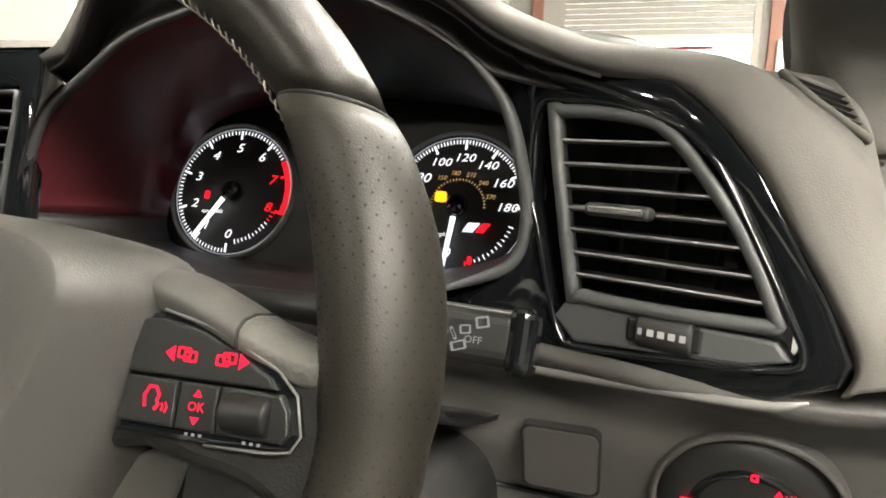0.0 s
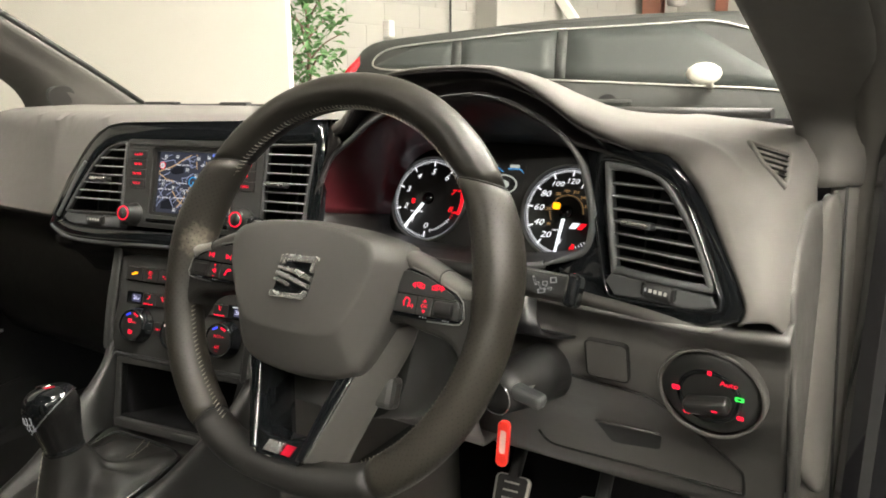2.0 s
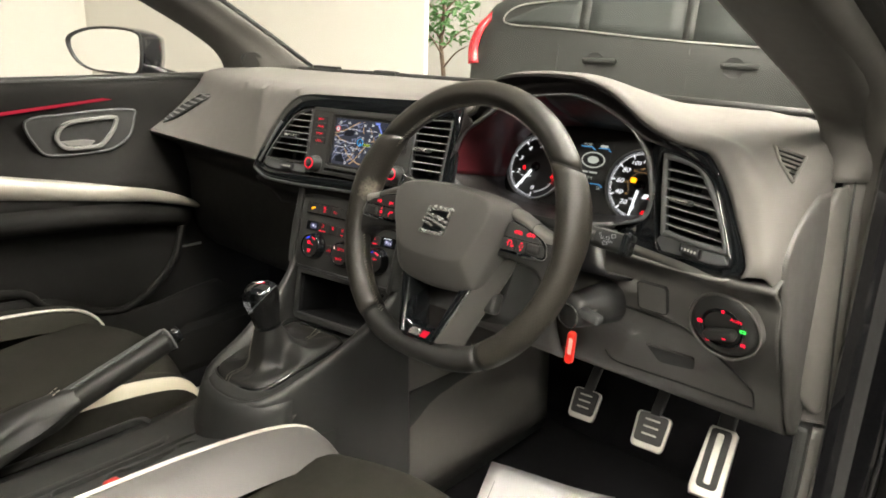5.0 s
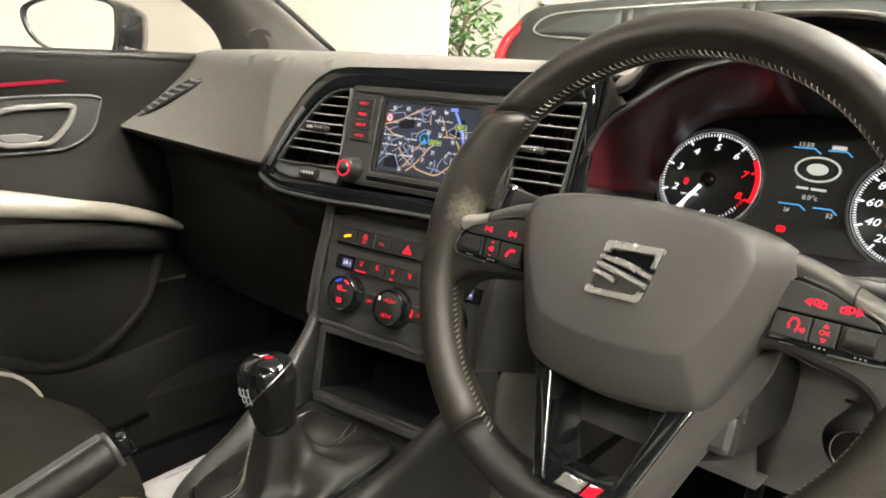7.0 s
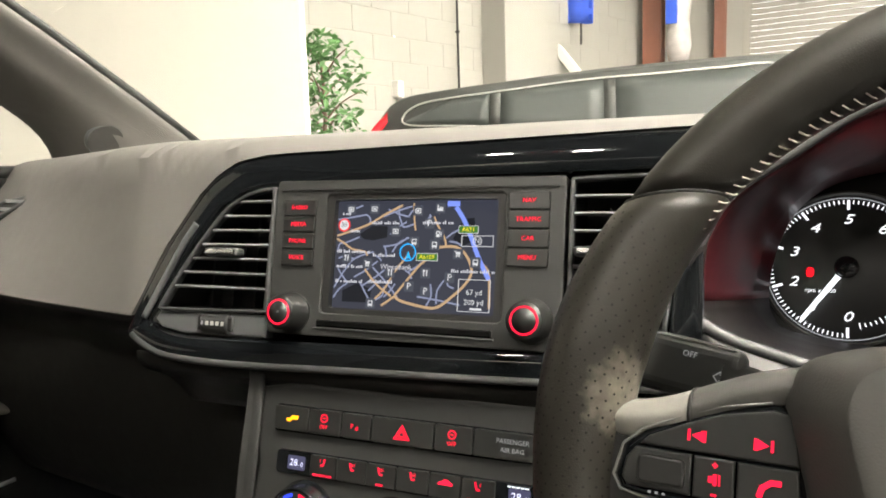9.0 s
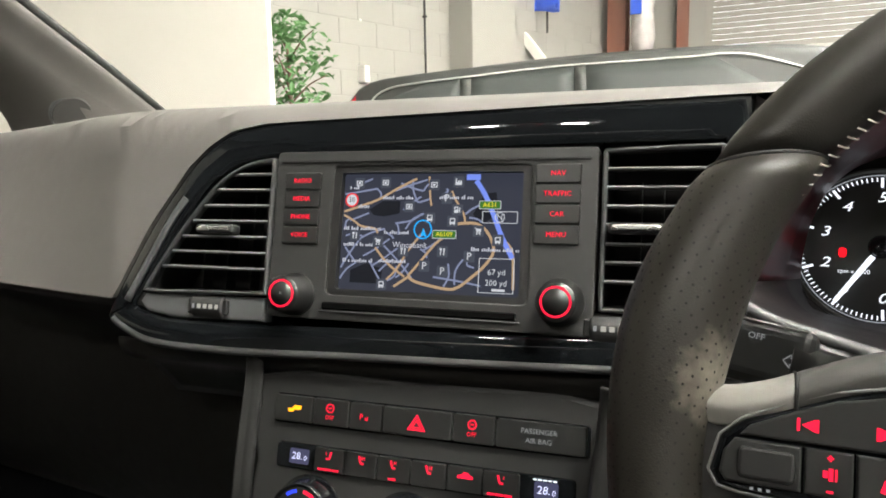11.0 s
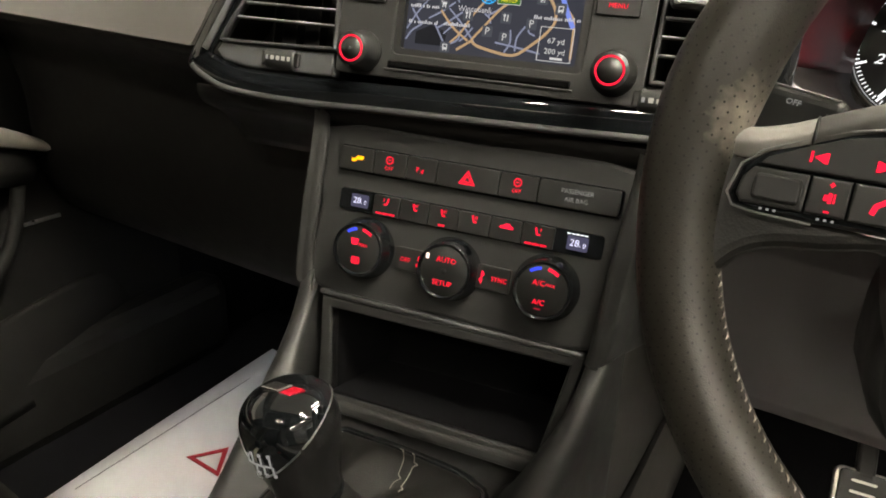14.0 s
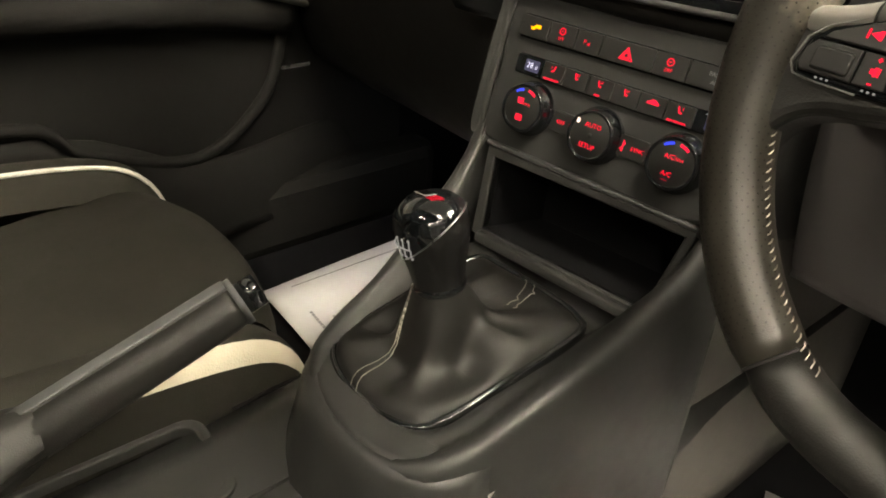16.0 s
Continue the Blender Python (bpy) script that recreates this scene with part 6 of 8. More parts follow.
def polar(c, deg, r):
    return (c[0] + r * math.sin(radians(deg)), c[1] + r * math.cos(radians(deg)))


def dial(c, ang, lo, hi, step, minor, names, needle, red_from=None):
    d = part("dial_face", lathe([(0, 0.0), (0.0545, 0.0), (0.0555, 0.002)], 64), BLACK, clus, m=Matrix.Translation((c[0], c[1], 0)))
    part("dial_rim", lathe([(0.0548, 0.0), (0.0552, 0.005), (0.0562, 0.006), (0.0572, 0.004), (0.0575, 0.0)], 64), GREY_TRIM, d)
    z = 0.0006
    n = round((hi - lo) / minor)
    for k in range(n + 1):
        v = lo + minor * k
        major = abs((v - lo) / step - round((v - lo) / step)) < 1e-6
        a = ang(v)
        hot = red_from is not None and v > red_from - 1e-6
        l, w = (0.0074, 0.0018) if major else (0.0030, 0.00085)
        m = Matrix.Translation((*polar((0, 0), a, 0.0512 - l / 2), z)) @ Matrix.Rotation(-radians(a), 4, "Z")
        part("tick", box(w, l, 0.0002), DIAL_RED if hot else NUMERAL, d, m=m)
    for v, s in names:
        a = ang(v)
        p = polar((0, 0), a, 0.0362 if len(s) < 3 else 0.0372)
        hot = red_from is not None and v > red_from - 1e-6
        num = letters(s, 0.0104 if len(s) < 3 else 0.0088, shear=0.25, deep=0.0001)
        part("numeral", num, DIAL_RED if hot else NUMERAL, d, m=Matrix.Translation((p[0], p[1], z)) @ Matrix.Diagonal((1.25, 1, 1, 1)))
    part("rim_line", lathe([(0.0525, 0.0004), (0.0525, 0.0008), (0.0531, 0.0008), (0.0531, 0.0004)], 64), RIM_GLOW, d)
    if red_from is not None:
        arc = [polar((0, 0), a, 0.0500) for a in np.linspace(ang(red_from), ang(hi), 14)]
        part("red_zone", strip(arc, 0.0048, 0.0009), DIAL_RED, d)
    nd = part("needle", prism([(-0.0019, 0.009), (0.0019, 0.009), (0.0014, 0.049), (-0.0014, 0.049)], 0.004, 0.0055), WHITE_GLOW, d, m=Matrix.Rotation(-radians(needle), 4, "Z"))
    part("hub", lathe([(0, 0.0075), (0.0068, 0.0070), (0.0080, 0.005), (0.0082, 0.002)], 28), GLOSS, d)
    return d


tach = dial((-0.0775, 0.004), lambda v: (v - 5) * 36.5, 0, 8, 1, 0.1, [(k, str(k)) for k in range(0, 9)], -146, 6.6)
part("unit", letters("rpm x 1000", 0.0042, (-0.016, -0.018, 0.0008)), NUMERAL, tach)
for k in range(13):
    a = 112 + 4.6 * k
    part("gauge_bar", box(0.0008, 0.0042 if k % 4 == 0 else 0.0026, 0.0002), DIAL_RED if k < 3 else NUMERAL, tach, m=Matrix.Translation((*polar((0, 0), a, 0.0430), 0.0008)) @ Matrix.Rotation(-radians(a), 4, "Z"))
part("belt_lamp", prism(rrect(0.0050, 0.0070, 0.002, 3, (-0.0232, -0.0045)), 0.0006, 0.001), DIAL_RED, tach, "red lit seat belt lamp")
speedo = dial((0.1140, 0.002), lambda v: 2 + (v - 120) * 1.45, 0, 180, 20, 2, [(k, str(k)) for k in range(0, 181, 20)], -174)
for k, s in ((30, "90"), (60, "120"), (95, "150"), (112, "180"), (131, "210"), (149, "240"), (168, "270")):
    p = polar((0, 0), 2 + (k - 120) * 1.45, 0.0255)
    part("inner_numeral", letters(s, 0.0050, (p[0], p[1], 0.0008), shear=0.2), AMBER_DIM, speedo)
for k in range(31):
    m = Matrix.Translation((*polar((0, 0), -120 + 7 * k, 0.0205), 0.0006)) @ Matrix.Rotation(-radians(-120 + 7 * k), 4, "Z")
    part("inner_tick", box(0.0008, 0.0016, 0.0002), AMBER_DIM, speedo, m=m)
part("unit", letters("mph", 0.0042, (-0.010, -0.022, 0.0008)), NUMERAL, speedo)
part("belt_lamp", prism(rrect(0.0090, 0.0080, 0.002, 3, (-0.0135, 0.0065)), 0.0006, 0.001), AMBER_GLOW, speedo, "amber lit fog lamp sign")
part("badge_silver", prism([(0.006, -0.019), (0.014, -0.019), (0.019, -0.012), (0.010, -0.012)], 0.0006, 0.001), NUMERAL, speedo)
part("badge_red", prism([(0.016, -0.019), (0.022, -0.019), (0.027, -0.012), (0.021, -0.012)], 0.0006, 0.001), DIAL_RED, speedo)
for k in range(13):
    a = 108 + 4.8 * k
    part("gauge_bar", box(0.0008, 0.0042 if k % 4 == 0 else 0.0026, 0.0002), DIAL_RED if k > 10 else NUMERAL, speedo, m=Matrix.Translation((*polar((0, 0), a, 0.0440), 0.0008)) @ Matrix.Rotation(-radians(a), 4, "Z"))
part("fuel_lamp", prism(rrect(0.0035, 0.006, 0.001, 2, (0.014, -0.040)), 0.0006, 0.001), DIAL_RED, speedo, "red lit warning lamp")
mfd = part("trip_display", prism(rrect(0.058, 0.080, 0.002, 2, (0.0245, 0.018)), -0.0004, 0.0003), BLACK, clus, "dark trip computer display")
TEAL = glowing("display blue line", (0.10, 0.45, 0.95), 0.9)
GREYLCD = glowing("display grey figures", (0.75, 0.80, 0.72), 0.7)
for dx, w in ((0.010, 0.026), (0.040, 0.022)):
    for dy in (0.050, -0.008):
        part("blue_line", strip([(dx - w / 2, dy), (dx + w / 4, dy + 0.0005), (dx + w / 2, dy - 0.004)], 0.0013, 0.0006), TEAL, mfd)
part("clock", letters("11:59", 0.0065, (0.008, 0.0535, 0.0006)), GREYLCD, mfd)
part("range_bar", box(0.013, 0.004, 0.0002, (0.038, 0.0535, 0.0006)), GREYLCD, mfd)
oval = [(0.024 + p[0], 0.030 + p[1]) for p in circle(0.021, 32, 0.013)]
part("compass_oval", ring_plate(oval, [(0.024 + (p[0] - 0.024) * 0.9, 0.030 + (p[1] - 0.030) * 0.86) for p in oval], 0.0004, 0.0007), GREYLCD, mfd)
part("compass_car", prism([(0.024 + p[0], 0.030 + p[1]) for p in circle(0.010, 14, 0.006)], 0.0004, 0.0007), GREYLCD, mfd)
for x, w in ((0.015, 0.011), (0.030, 0.014)):
    part("street_bar", box(w, 0.0024, 0.0002, (x, 0.010, 0.0006)), GREYLCD, mfd)
part("temperature", letters("8.0°c", 0.0070, (0.024, 0.001, 0.0006)), GREYLCD, mfd)
part("fuel_figure", letters("33", 0.0065, (0.045, -0.014, 0.0006)), GREYLCD, mfd)
part("trip_figure", letters("20", 0.0055, (0.006, -0.014, 0.0006)), GREYLCD, mfd)
part("brake_lamp", prism(rrect(0.0085, 0.0062, 0.002, 3, (0.006, -0.034)), 0.0004, 0.001), DIAL_RED, clus, "red lit handbrake lamp")

# ---- steering wheel ----
wheel = thing("steering_wheel", "flat-bottomed black leather steering wheel with silver emblem", "steering wheel", MW)
DOTTED = material("perforated leather", (0.019, 0.017, 0.0135), 0.42, grain=1400, bump=0.10, cells=True, vary=0.2, spots=20)
nt = DOTTED.node_tree
b_ = nt.nodes["Principled BSDF"]
tc = nt.nodes.new("ShaderNodeTexCoord")
ds = nt.nodes.new("ShaderNodeVectorMath")
ds.operation = "DISTANCE"
ds.inputs[1].default_value = (-0.1510, 0.031, -0.006)
nt.links.new(tc.outputs["Object"], ds.inputs[0])
nz = nt.nodes.new("ShaderNodeTexNoise")
nz.inputs["Scale"].default_value, nz.inputs["Detail"].default_value = 130, 8
nt.links.new(tc.outputs["Object"], nz.inputs["Vector"])
sc = nt.nodes.new("ShaderNodeMath")
sc.operation = "MULTIPLY_ADD"
sc.inputs[1].default_value = 0.030
nt.links.new(nz.outputs["Fac"], sc.inputs[0])
nt.links.new(ds.outputs["Value"], sc.inputs[2])
mr = nt.nodes.new("ShaderNodeMapRange")
mr.inputs[1].default_value, mr.inputs[2].default_value = 0.036, 0.016
nt.links.new(sc.outputs[0], mr.inputs[0])
mx = nt.nodes.new("ShaderNodeMix")
mx.data_type = "RGBA"
nt.links.new(mr.outputs[0], mx.inputs[0])
nt.links.new(b_.inputs["Base Color"].links[0].from_socket, mx.inputs[6])
mx.inputs[7].default_value = (0.20, 0.18, 0.145, 1)
nt.links.new(mx.outputs[2], b_.inputs["Base Color"])

RZ, RA, RB = -0.023, 0.1755, 0.180


def rim_point(deg):
    a = radians(deg)
    x, y = RA * math.cos(a), 0.011 + RB * math.sin(a)
    if y < -0.135:
        y = -0.135 - 0.03 * math.tanh((-0.135 - y) / 0.03)
    return Vector((x, y, RZ))


def grip(name, d0, d1, mat, swell, label, slant0=0.0, slant1=0.0):
    """A stretch of the rim from d0 to d1 degrees; its ends are cut at a slant (tangents)."""
    n = max(10, int((d1 - d0) / 3))
    bm, rings = bmesh.new(), []
    for i in range(n + 1):
        k = i / n
        d = d0 + (d1 - d0) * k
        p, t = rim_point(d), (rim_point(d + 0.5) - rim_point(d - 0.5)).normalized()
        side = t.cross(Vector((0, 0, 1)))
        bulge = sum(0.0032 * math.exp(-(((d + 360) % 360 - c) / 15) ** 2) for c in (13, 167)) if swell else 0
        end = 0.0012 * (math.exp(-(k / 0.02) ** 2) + math.exp(-((1 - k) / 0.02) ** 2))
        r = 0.0168 + (0.0012 if swell else 0) + bulge - end
        cant = slant0 * max(0, 1 - i / 7) ** 2 + slant1 * max(0, 1 - (n - i) / 7) ** 2
        ring = []
        for j in range(24):
            a = 2 * math.pi * j / 24
            sx, sz = r * math.cos(a), 1.12 * r * math.sin(a)
            ring.append(bm.verts.new(p + side * sx + Vector((0, 0, sz)) + t * (sx * cant)))
        rings.append(ring)
    for a, b in zip(rings, rings[1:]):
        for j in range(24):
            bm.faces.new((a[j], a[(j + 1) % 24], b[(j + 1) % 24], b[j])).smooth = True
    bm.faces.new(rings[0][::-1])
    bm.faces.new(rings[-1])
    bmesh.ops.recalc_face_normals(bm, faces=bm.faces)
    return part(name, bm, mat, wheel, label)


SLANT = 0.85
grip("rim_top", 34.2, 144.4, LEATHER, False, "smooth leather top of the rim", -SLANT, SLANT)
grip("grip", 145.2, 233.6, DOTTED, True, "worn perforated leather grip", SLANT, 0)
grip("grip", -57.2, 33.4, DOTTED, True, "perforated leather grip", 0, -SLANT)
grip("rim_bottom", 234.2, 302.2, LEATHER_SOFT, False, "flattened leather bottom of the rim")
for d, c in ((33.8, -SLANT), (144.8, SLANT), (233.9, 0), (302.5, 0)):
    p, q = rim_point(d - 1.0), rim_point(d + 1.0)
    t_ = (q - p).normalized()
    sd = t_.cross(Vector((0, 0, 1)))
    loop = [rim_point(d) + sd * 0.0160 * math.cos(a) + Vector((0, 0, 0.0178 * math.sin(a))) + t_ * (0.0160 * math.cos(a) * c) for a in [2 * math.pi * j / 24 for j in range(24)]]
    part("seam", sweep(loop, circle(0.0011, 6), True, up=t_), DARK, wheel)
st = bmesh.new()
for k in range(0, 190):
    d = -150 + 300 * k / 190 + 90
    if 0 < d < 30 or 150 < d < 180:
        continue
    p = rim_point(d)
    inw = Vector((-p.x, -p.y, 0)).normalized()
    tan = Vector((-inw.y, inw.x, 0))
    c = p + inw * 0.0172 + Vector((0, 0, 0.0055))
    add_bm(st, sweep([c - tan * 0.0017 - inw * 0.0016 + Vector((0, 0, 0.0022)), c + inw * 0.0006, c + tan * 0.0017 + inw * 0.0004 - Vector((0, 0, 0.0030))], circle(0.0004, 5)))
tagged(part("stitching", st, THREAD, wheel, "pale grey cross stitching"), kind="stuff")


# dust-filled perforations of the grips
pf = bmesh.new()
for d0, d1 in ((150, 231), (-54, 28)):
    for i in range(int((d1 - d0) / 1.15)):
        d = d0 + 1.15 * i
        p, q = rim_point(d), rim_point(d + 0.5)
        t_ = (q - p).normalized()
        side = t_.cross(Vector((0, 0, 1))).normalized()
        bulge = sum(0.0032 * math.exp(-(((d + 360) % 360 - c) / 15) ** 2) for c in (13, 167))
        r = 0.0180 + bulge
        for j in range(10):
            a = radians(10 + 16 * j + (8 if i % 2 else 0))
            nrm = (side * math.cos(a) + Vector((0, 0, 1)) * math.sin(a)).normalized()
            c = p + side * r * math.cos(a) + Vector((0, 0, 1.12 * r * math.sin(a))) + nrm * 0.0002
            e1 = t_ * 0.00058
            e2 = nrm.cross(t_) * 0.00058
            pf.faces.new([pf.verts.new(c + e1 * math.cos(w) + e2 * math.sin(w)) for w in (0, 1.257, 2.513, 3.770, 5.027)])
tagged(part("perforation", pf, material("dusty perforation", (0.006, 0.0055, 0.005), 0.8), wheel, "small dark perforations"), kind="stuff")

hub_ol = spline(mm([(-97, 42), (-88, 54), (-60, 61), (-25, 64), (0, 65), (25, 64), (60, 61), (88, 54), (97, 42), (97, 30), (90, 5), (80, -26), (68, -55), (58, -65), (38, -71), (0, -74), (-38, -71), (-58, -65), (-68, -55), (-80, -26), (-90, 5), (-97, 30)]), 4, True)


def plateau(p):
    """Where a point of the cover's outline meets the raised middle."""
    return Vector((p.x * (0.80 if p.y > -20 else 0.80 + 0.10 * min(1, (-20 - p.y) / 50)), 10 / 1000 + (p.y - 0.010) * (0.90 if p.y > 0.010 else 0.54)))


bm, rings = bmesh.new(), []
for f, z in ((-0.02, -0.034), (0.0, -0.030), (0.0, -0.016), (0.04, -0.0095), (0.14, -0.0045), (0.55, 0.0055), (0.95, 0.0150), (1.0, 0.0158), (1.0, None), (1.0, None), (1.0, None)):
    if z is None:
        g = {8: 0.93, 9: 0.6, 10: 0.25}[len(rings)]
        ring = [(plateau(p) * g, 0.0158 + 0.0030 * (1 - g ** 2)) for p in hub_ol]
    else:
        ring = [(p.lerp(plateau(p), f), z) for p in hub_ol]
    rings.append([bm.verts.new((q.x, q.y, zz)) for q, zz in ring])
for a, b in zip(rings, rings[1:]):
    for k in range(len(a)):
        bm.faces.new((a[k], a[(k + 1) % len(a)], b[(k + 1) % len(a)], b[k])).smooth = True
bm.faces.new(rings[-1]).smooth = True
bmesh.ops.recalc_face_normals(bm, faces=bm.faces)
part("airbag_cover", bm, HUB, wheel, "matt grey airbag cover with a raised middle")
part("hub_back", prism([(p.x * 0.93, p.y * 0.95 - 0.002) for p in hub_ol], -0.075, -0.032, 0.006, 3), SPOKE, wheel, "grey plastic hub behind the cover", smooth=False)

em = part("emblem", prism(mm([(-12, 27.5), (-9, 29), (24, 30.5), (26, 29), (20, -3), (17.5, -5), (-16.5, -6.8), (-18.5, -5)]), 0.0165, 0.0192, 0.0006), GLOSS, wheel, "chrome and black emblem plate")
for a in (((-13, 28), (-11, 30), (25, 31.5), (27, 30), (24, 17.5), (20.5, 17), (22, 25.5), (-8, 24.2), (-9.5, 21), (-13.5, 21.5)),
          ((-14.5, 20), (-8, 19.5), (2, 19.2), (22.8, 13.5), (22, 9.5), (4, 14), (-3, 14.8), (-15, 17)),
          ((-15.5, 15), (-8, 14), (0, 12.2), (21.2, 6.8), (20.5, 3.2), (0, 8.2), (-8, 9.6), (-16.3, 11.5)),
          ((-16.8, 9.5), (-6, 7.4), (0, 5.0), (-1, 2.2), (-9, 4.6), (-17.4, 6)),
          ((-19, -2), (-16, -1.6), (-14.5, -3.6), (15, -1.6), (16.8, 1.4), (20.2, 1.2), (19, -5), (16.5, -6.8), (-18, -8.2), (-20, -6))):
    part("emblem_bar", prism(mm(a), 0.0186, 0.0220, 0.0009), EMBLEM, em)

POD = mm([(91, 33.5), (101, 35), (118, 31.5), (131, 26.5), (146, 19.5), (153, 13), (156, 1), (153, -4), (146, -5.2), (123, -6), (89, -6)])
for s in (1, -1):
    flip = lambda pts: pts if s > 0 else pts[::-1]
    sp = mm([(70, 46), (100, 41), (128, 32), (148, 25), (160, 28), (172, 32), (172, -52), (160, -46), (152, -31), (145, -23), (134, -18), (116, -15), (98, -11), (74, -9)])
    part("spoke", prism(spline([Vector(p) for p in flip([(s * p.x, p.y) for p in sp])], 3, True), -0.045, -0.0125, 0.006, 3), LEATHER_SOFT, wheel)
    # upper face of the spoke: plastic by the hub, then leather
    line = [(76, 46, -10), (92, 45, -9), (108, 41, -8.5), (122, 35.5, -8.5), (130, 32, -8.5), (140, 28, -9), (152, 25, -10), (162, 25, -13)]
    for name, pts, mat_, lab in (("spoke_cover", line[:5], SPOKE, "grey spoke cover"), ("spoke_band", line[4:], RUBBED if s > 0 else WORN, "rubbed shiny leather end of the spoke" if s > 0 else "worn silvery end of the spoke")):
        rows = []
        for x, y, z in pts:
            rows.append([Vector((s * x / 1000, (y + dy) / 1000, (z + dz) / 1000)) for dy, dz in ((-9, -1.5), (-4.5, 1.0), (-1, 1.2), (2.5, -2), (5, -9), (6, -22))])
        part(name, sheet(smooth_rows(rows, 3, 4), 0.002), mat_, wheel, lab)
    part("spoke_gap", sweep([(s * 0.130, (32 + dy) / 1000, (-8.5 + dz) / 1000 + 0.0004) for dy, dz in ((-9, -1.5), (-4.5, 1.0), (-1, 1.2), (2.5, -2), (5, -9), (6, -22))], circle(0.0007, 6)), DARK, wheel)
    pod = part("switch_pod", prism([(p[0], p[1]) for p in flip([(s * p.x, p.y) for p in POD])], -0.02, -0.0085, 0.002), GLOSS, wheel, "gloss black switch surround")
    up = [(s * x / 1000, y / 1000) for x, y in ((93, 31.5), (101, 32.5), (118, 29), (130, 24.2), (144, 17.6), (147, 14), (92, 14))]
    lo = [(s * x / 1000, y / 1000) for x, y in ((92, 12.8), (112, 12.8), (112, -2), (91, -2))]
    md_ = [(s * x / 1000, y / 1000) for x, y in ((112.8, 12.8), (127, 12.8), (127, -2), (112.8, -2))]
    en = [(s * x / 1000, y / 1000) for x, y in ((127.8, 12.8), (148.5, 12.8), (152, 8), (153, 1), (151, -2), (127.8, -2))]
    for q in (up, lo, md_, en):
        part("switch", prism(q[::-1] if s > 0 else q, -0.012, -0.0064, 0.0008), BUTTON, pod)
    zt = -0.0061
    if s > 0:
        for u, mir in ((112, 1), (130, -1)):
            g = prism([(mir * -0.0064, 0), (mir * -0.0030, 0.0026), (mir * -0.0030, -0.0026)][::mir], zt - 0.0002, zt)
            for dx, dy in ((0.0006, 0.0006), (0.0030, -0.0004)):
                add_bm(g, ring_plate(rrect(0.0050, 0.0036, 0.0005, 2, (mir * dx, dy)), rrect(0.0036, 0.0022, 0.0003, 2, (mir * dx, dy)), zt - 0.0002, zt))
            glyph("legend", g, RED_GLOW, (u, 21.5), pod, "red lit arrow sign")
        g = strip([(-0.0030, -0.0030), (-0.0036, 0.0006), (-0.0020, 0.0036), (0.0006, 0.0036), (0.0020, 0.0012), (0.0012, -0.0006), (0.0020, -0.0018), (0.0006, -0.0036)], 0.0011, zt)
        for k in (0, 1):
            add_bm(g, strip([(0.0032 + 0.0014 * k, -0.0036 - 0.0004 * k), (0.0038 + 0.0016 * k, -0.0024), (0.0032 + 0.0014 * k, -0.0012 + 0.0004 * k)], 0.0007, zt))
        glyph("legend", g, RED_GLOW, (104, 6.5), pod, "red lit voice sign")
        g = letters("OK", 0.0042, (0, 0, zt), deep=0)
        for k in (1, -1):
            add_bm(g, prism([(-0.0016, k * 0.0032), (0.0016, k * 0.0032), (0, k * 0.0056)][::k], zt - 0.0002, zt))
        glyph("legend", g, RED_GLOW, (120, 5.5), pod, "red lit OK with arrows")
        part("roller", lathe([(0, -0.0078)] + [(0.0058, -0.0078)] + [(0.0060 + 0.0002 * (k % 2), -0.0072 + 0.0008 * k) for k in range(19)] + [(0.0058, 0.0078), (0, 0.0078)], 40), BLACK, pod, "ribbed thumb roller", m=Matrix.Translation((0.1385, 0.0055, -0.0070)) @ Matrix.Rotation(math.pi / 2, 4, "Y"))
    else:
        for u, mir in ((-127, -1), (-103, 1)):
            g = prism([(mir * -0.0028, 0.0021), (mir * 0.0012, 0), (mir * -0.0028, -0.0021)][::mir], zt - 0.0002, zt)
            add_box(g, 0.0009, 0.0042, 0.0002, (mir * 0.0022, 0, zt))
            add_box(g, 0.0009, 0.0042, 0.0002, (mir * -0.0034, 0, zt))
            glyph("legend", g, RED_GLOW, (u, 20), pod, "red lit track sign")
        part("blank", prism(rrect(0.0175, 0.0105, 0.002, 3, (-0.1385, 0.0052)), -0.008, -0.0046, 0.0012), BLACK, pod)
        g = bars((0, 5.2, 2.0, 0.6), (0, 5.2, 0.6, 2.0), (0, -5.4, 2.0, 0.7), (-1.4, 0, 1.4, 2.2), (0.2, 0, 1.3, 4.0), (1.7, 0, 0.6, 3.8))
        tagged(glyph("volume_legend", g, RED_GLOW, (-119.5, 5.2), pod), "red lit volume sign", kind="stuff")
        g = strip([(-0.0036, -0.003), (-0.0026, 0.0004), (0.0004, 0.0026), (0.0036, 0.0026)], 0.0020, zt)
        glyph("legend", g, RED_GLOW, (-101, 5), pod, "red lit telephone sign")
    for u0 in (119, 140):
        for k in range(3):
            part("print_dot", box(0.0011, 0.0009, 0.0002, (s * (u0 + 2.6 * k - 2.6) / 1000, -0.0034, -0.0084)), DIM_WHITE, pod)
    part("pod_edge", sweep([(s * p.x * 1.004, p.y * 1.01, -0.0082) for p in POD[1:10]], circle(0.0005, 6)), GREY_TRIM, pod, "thin bright edge")

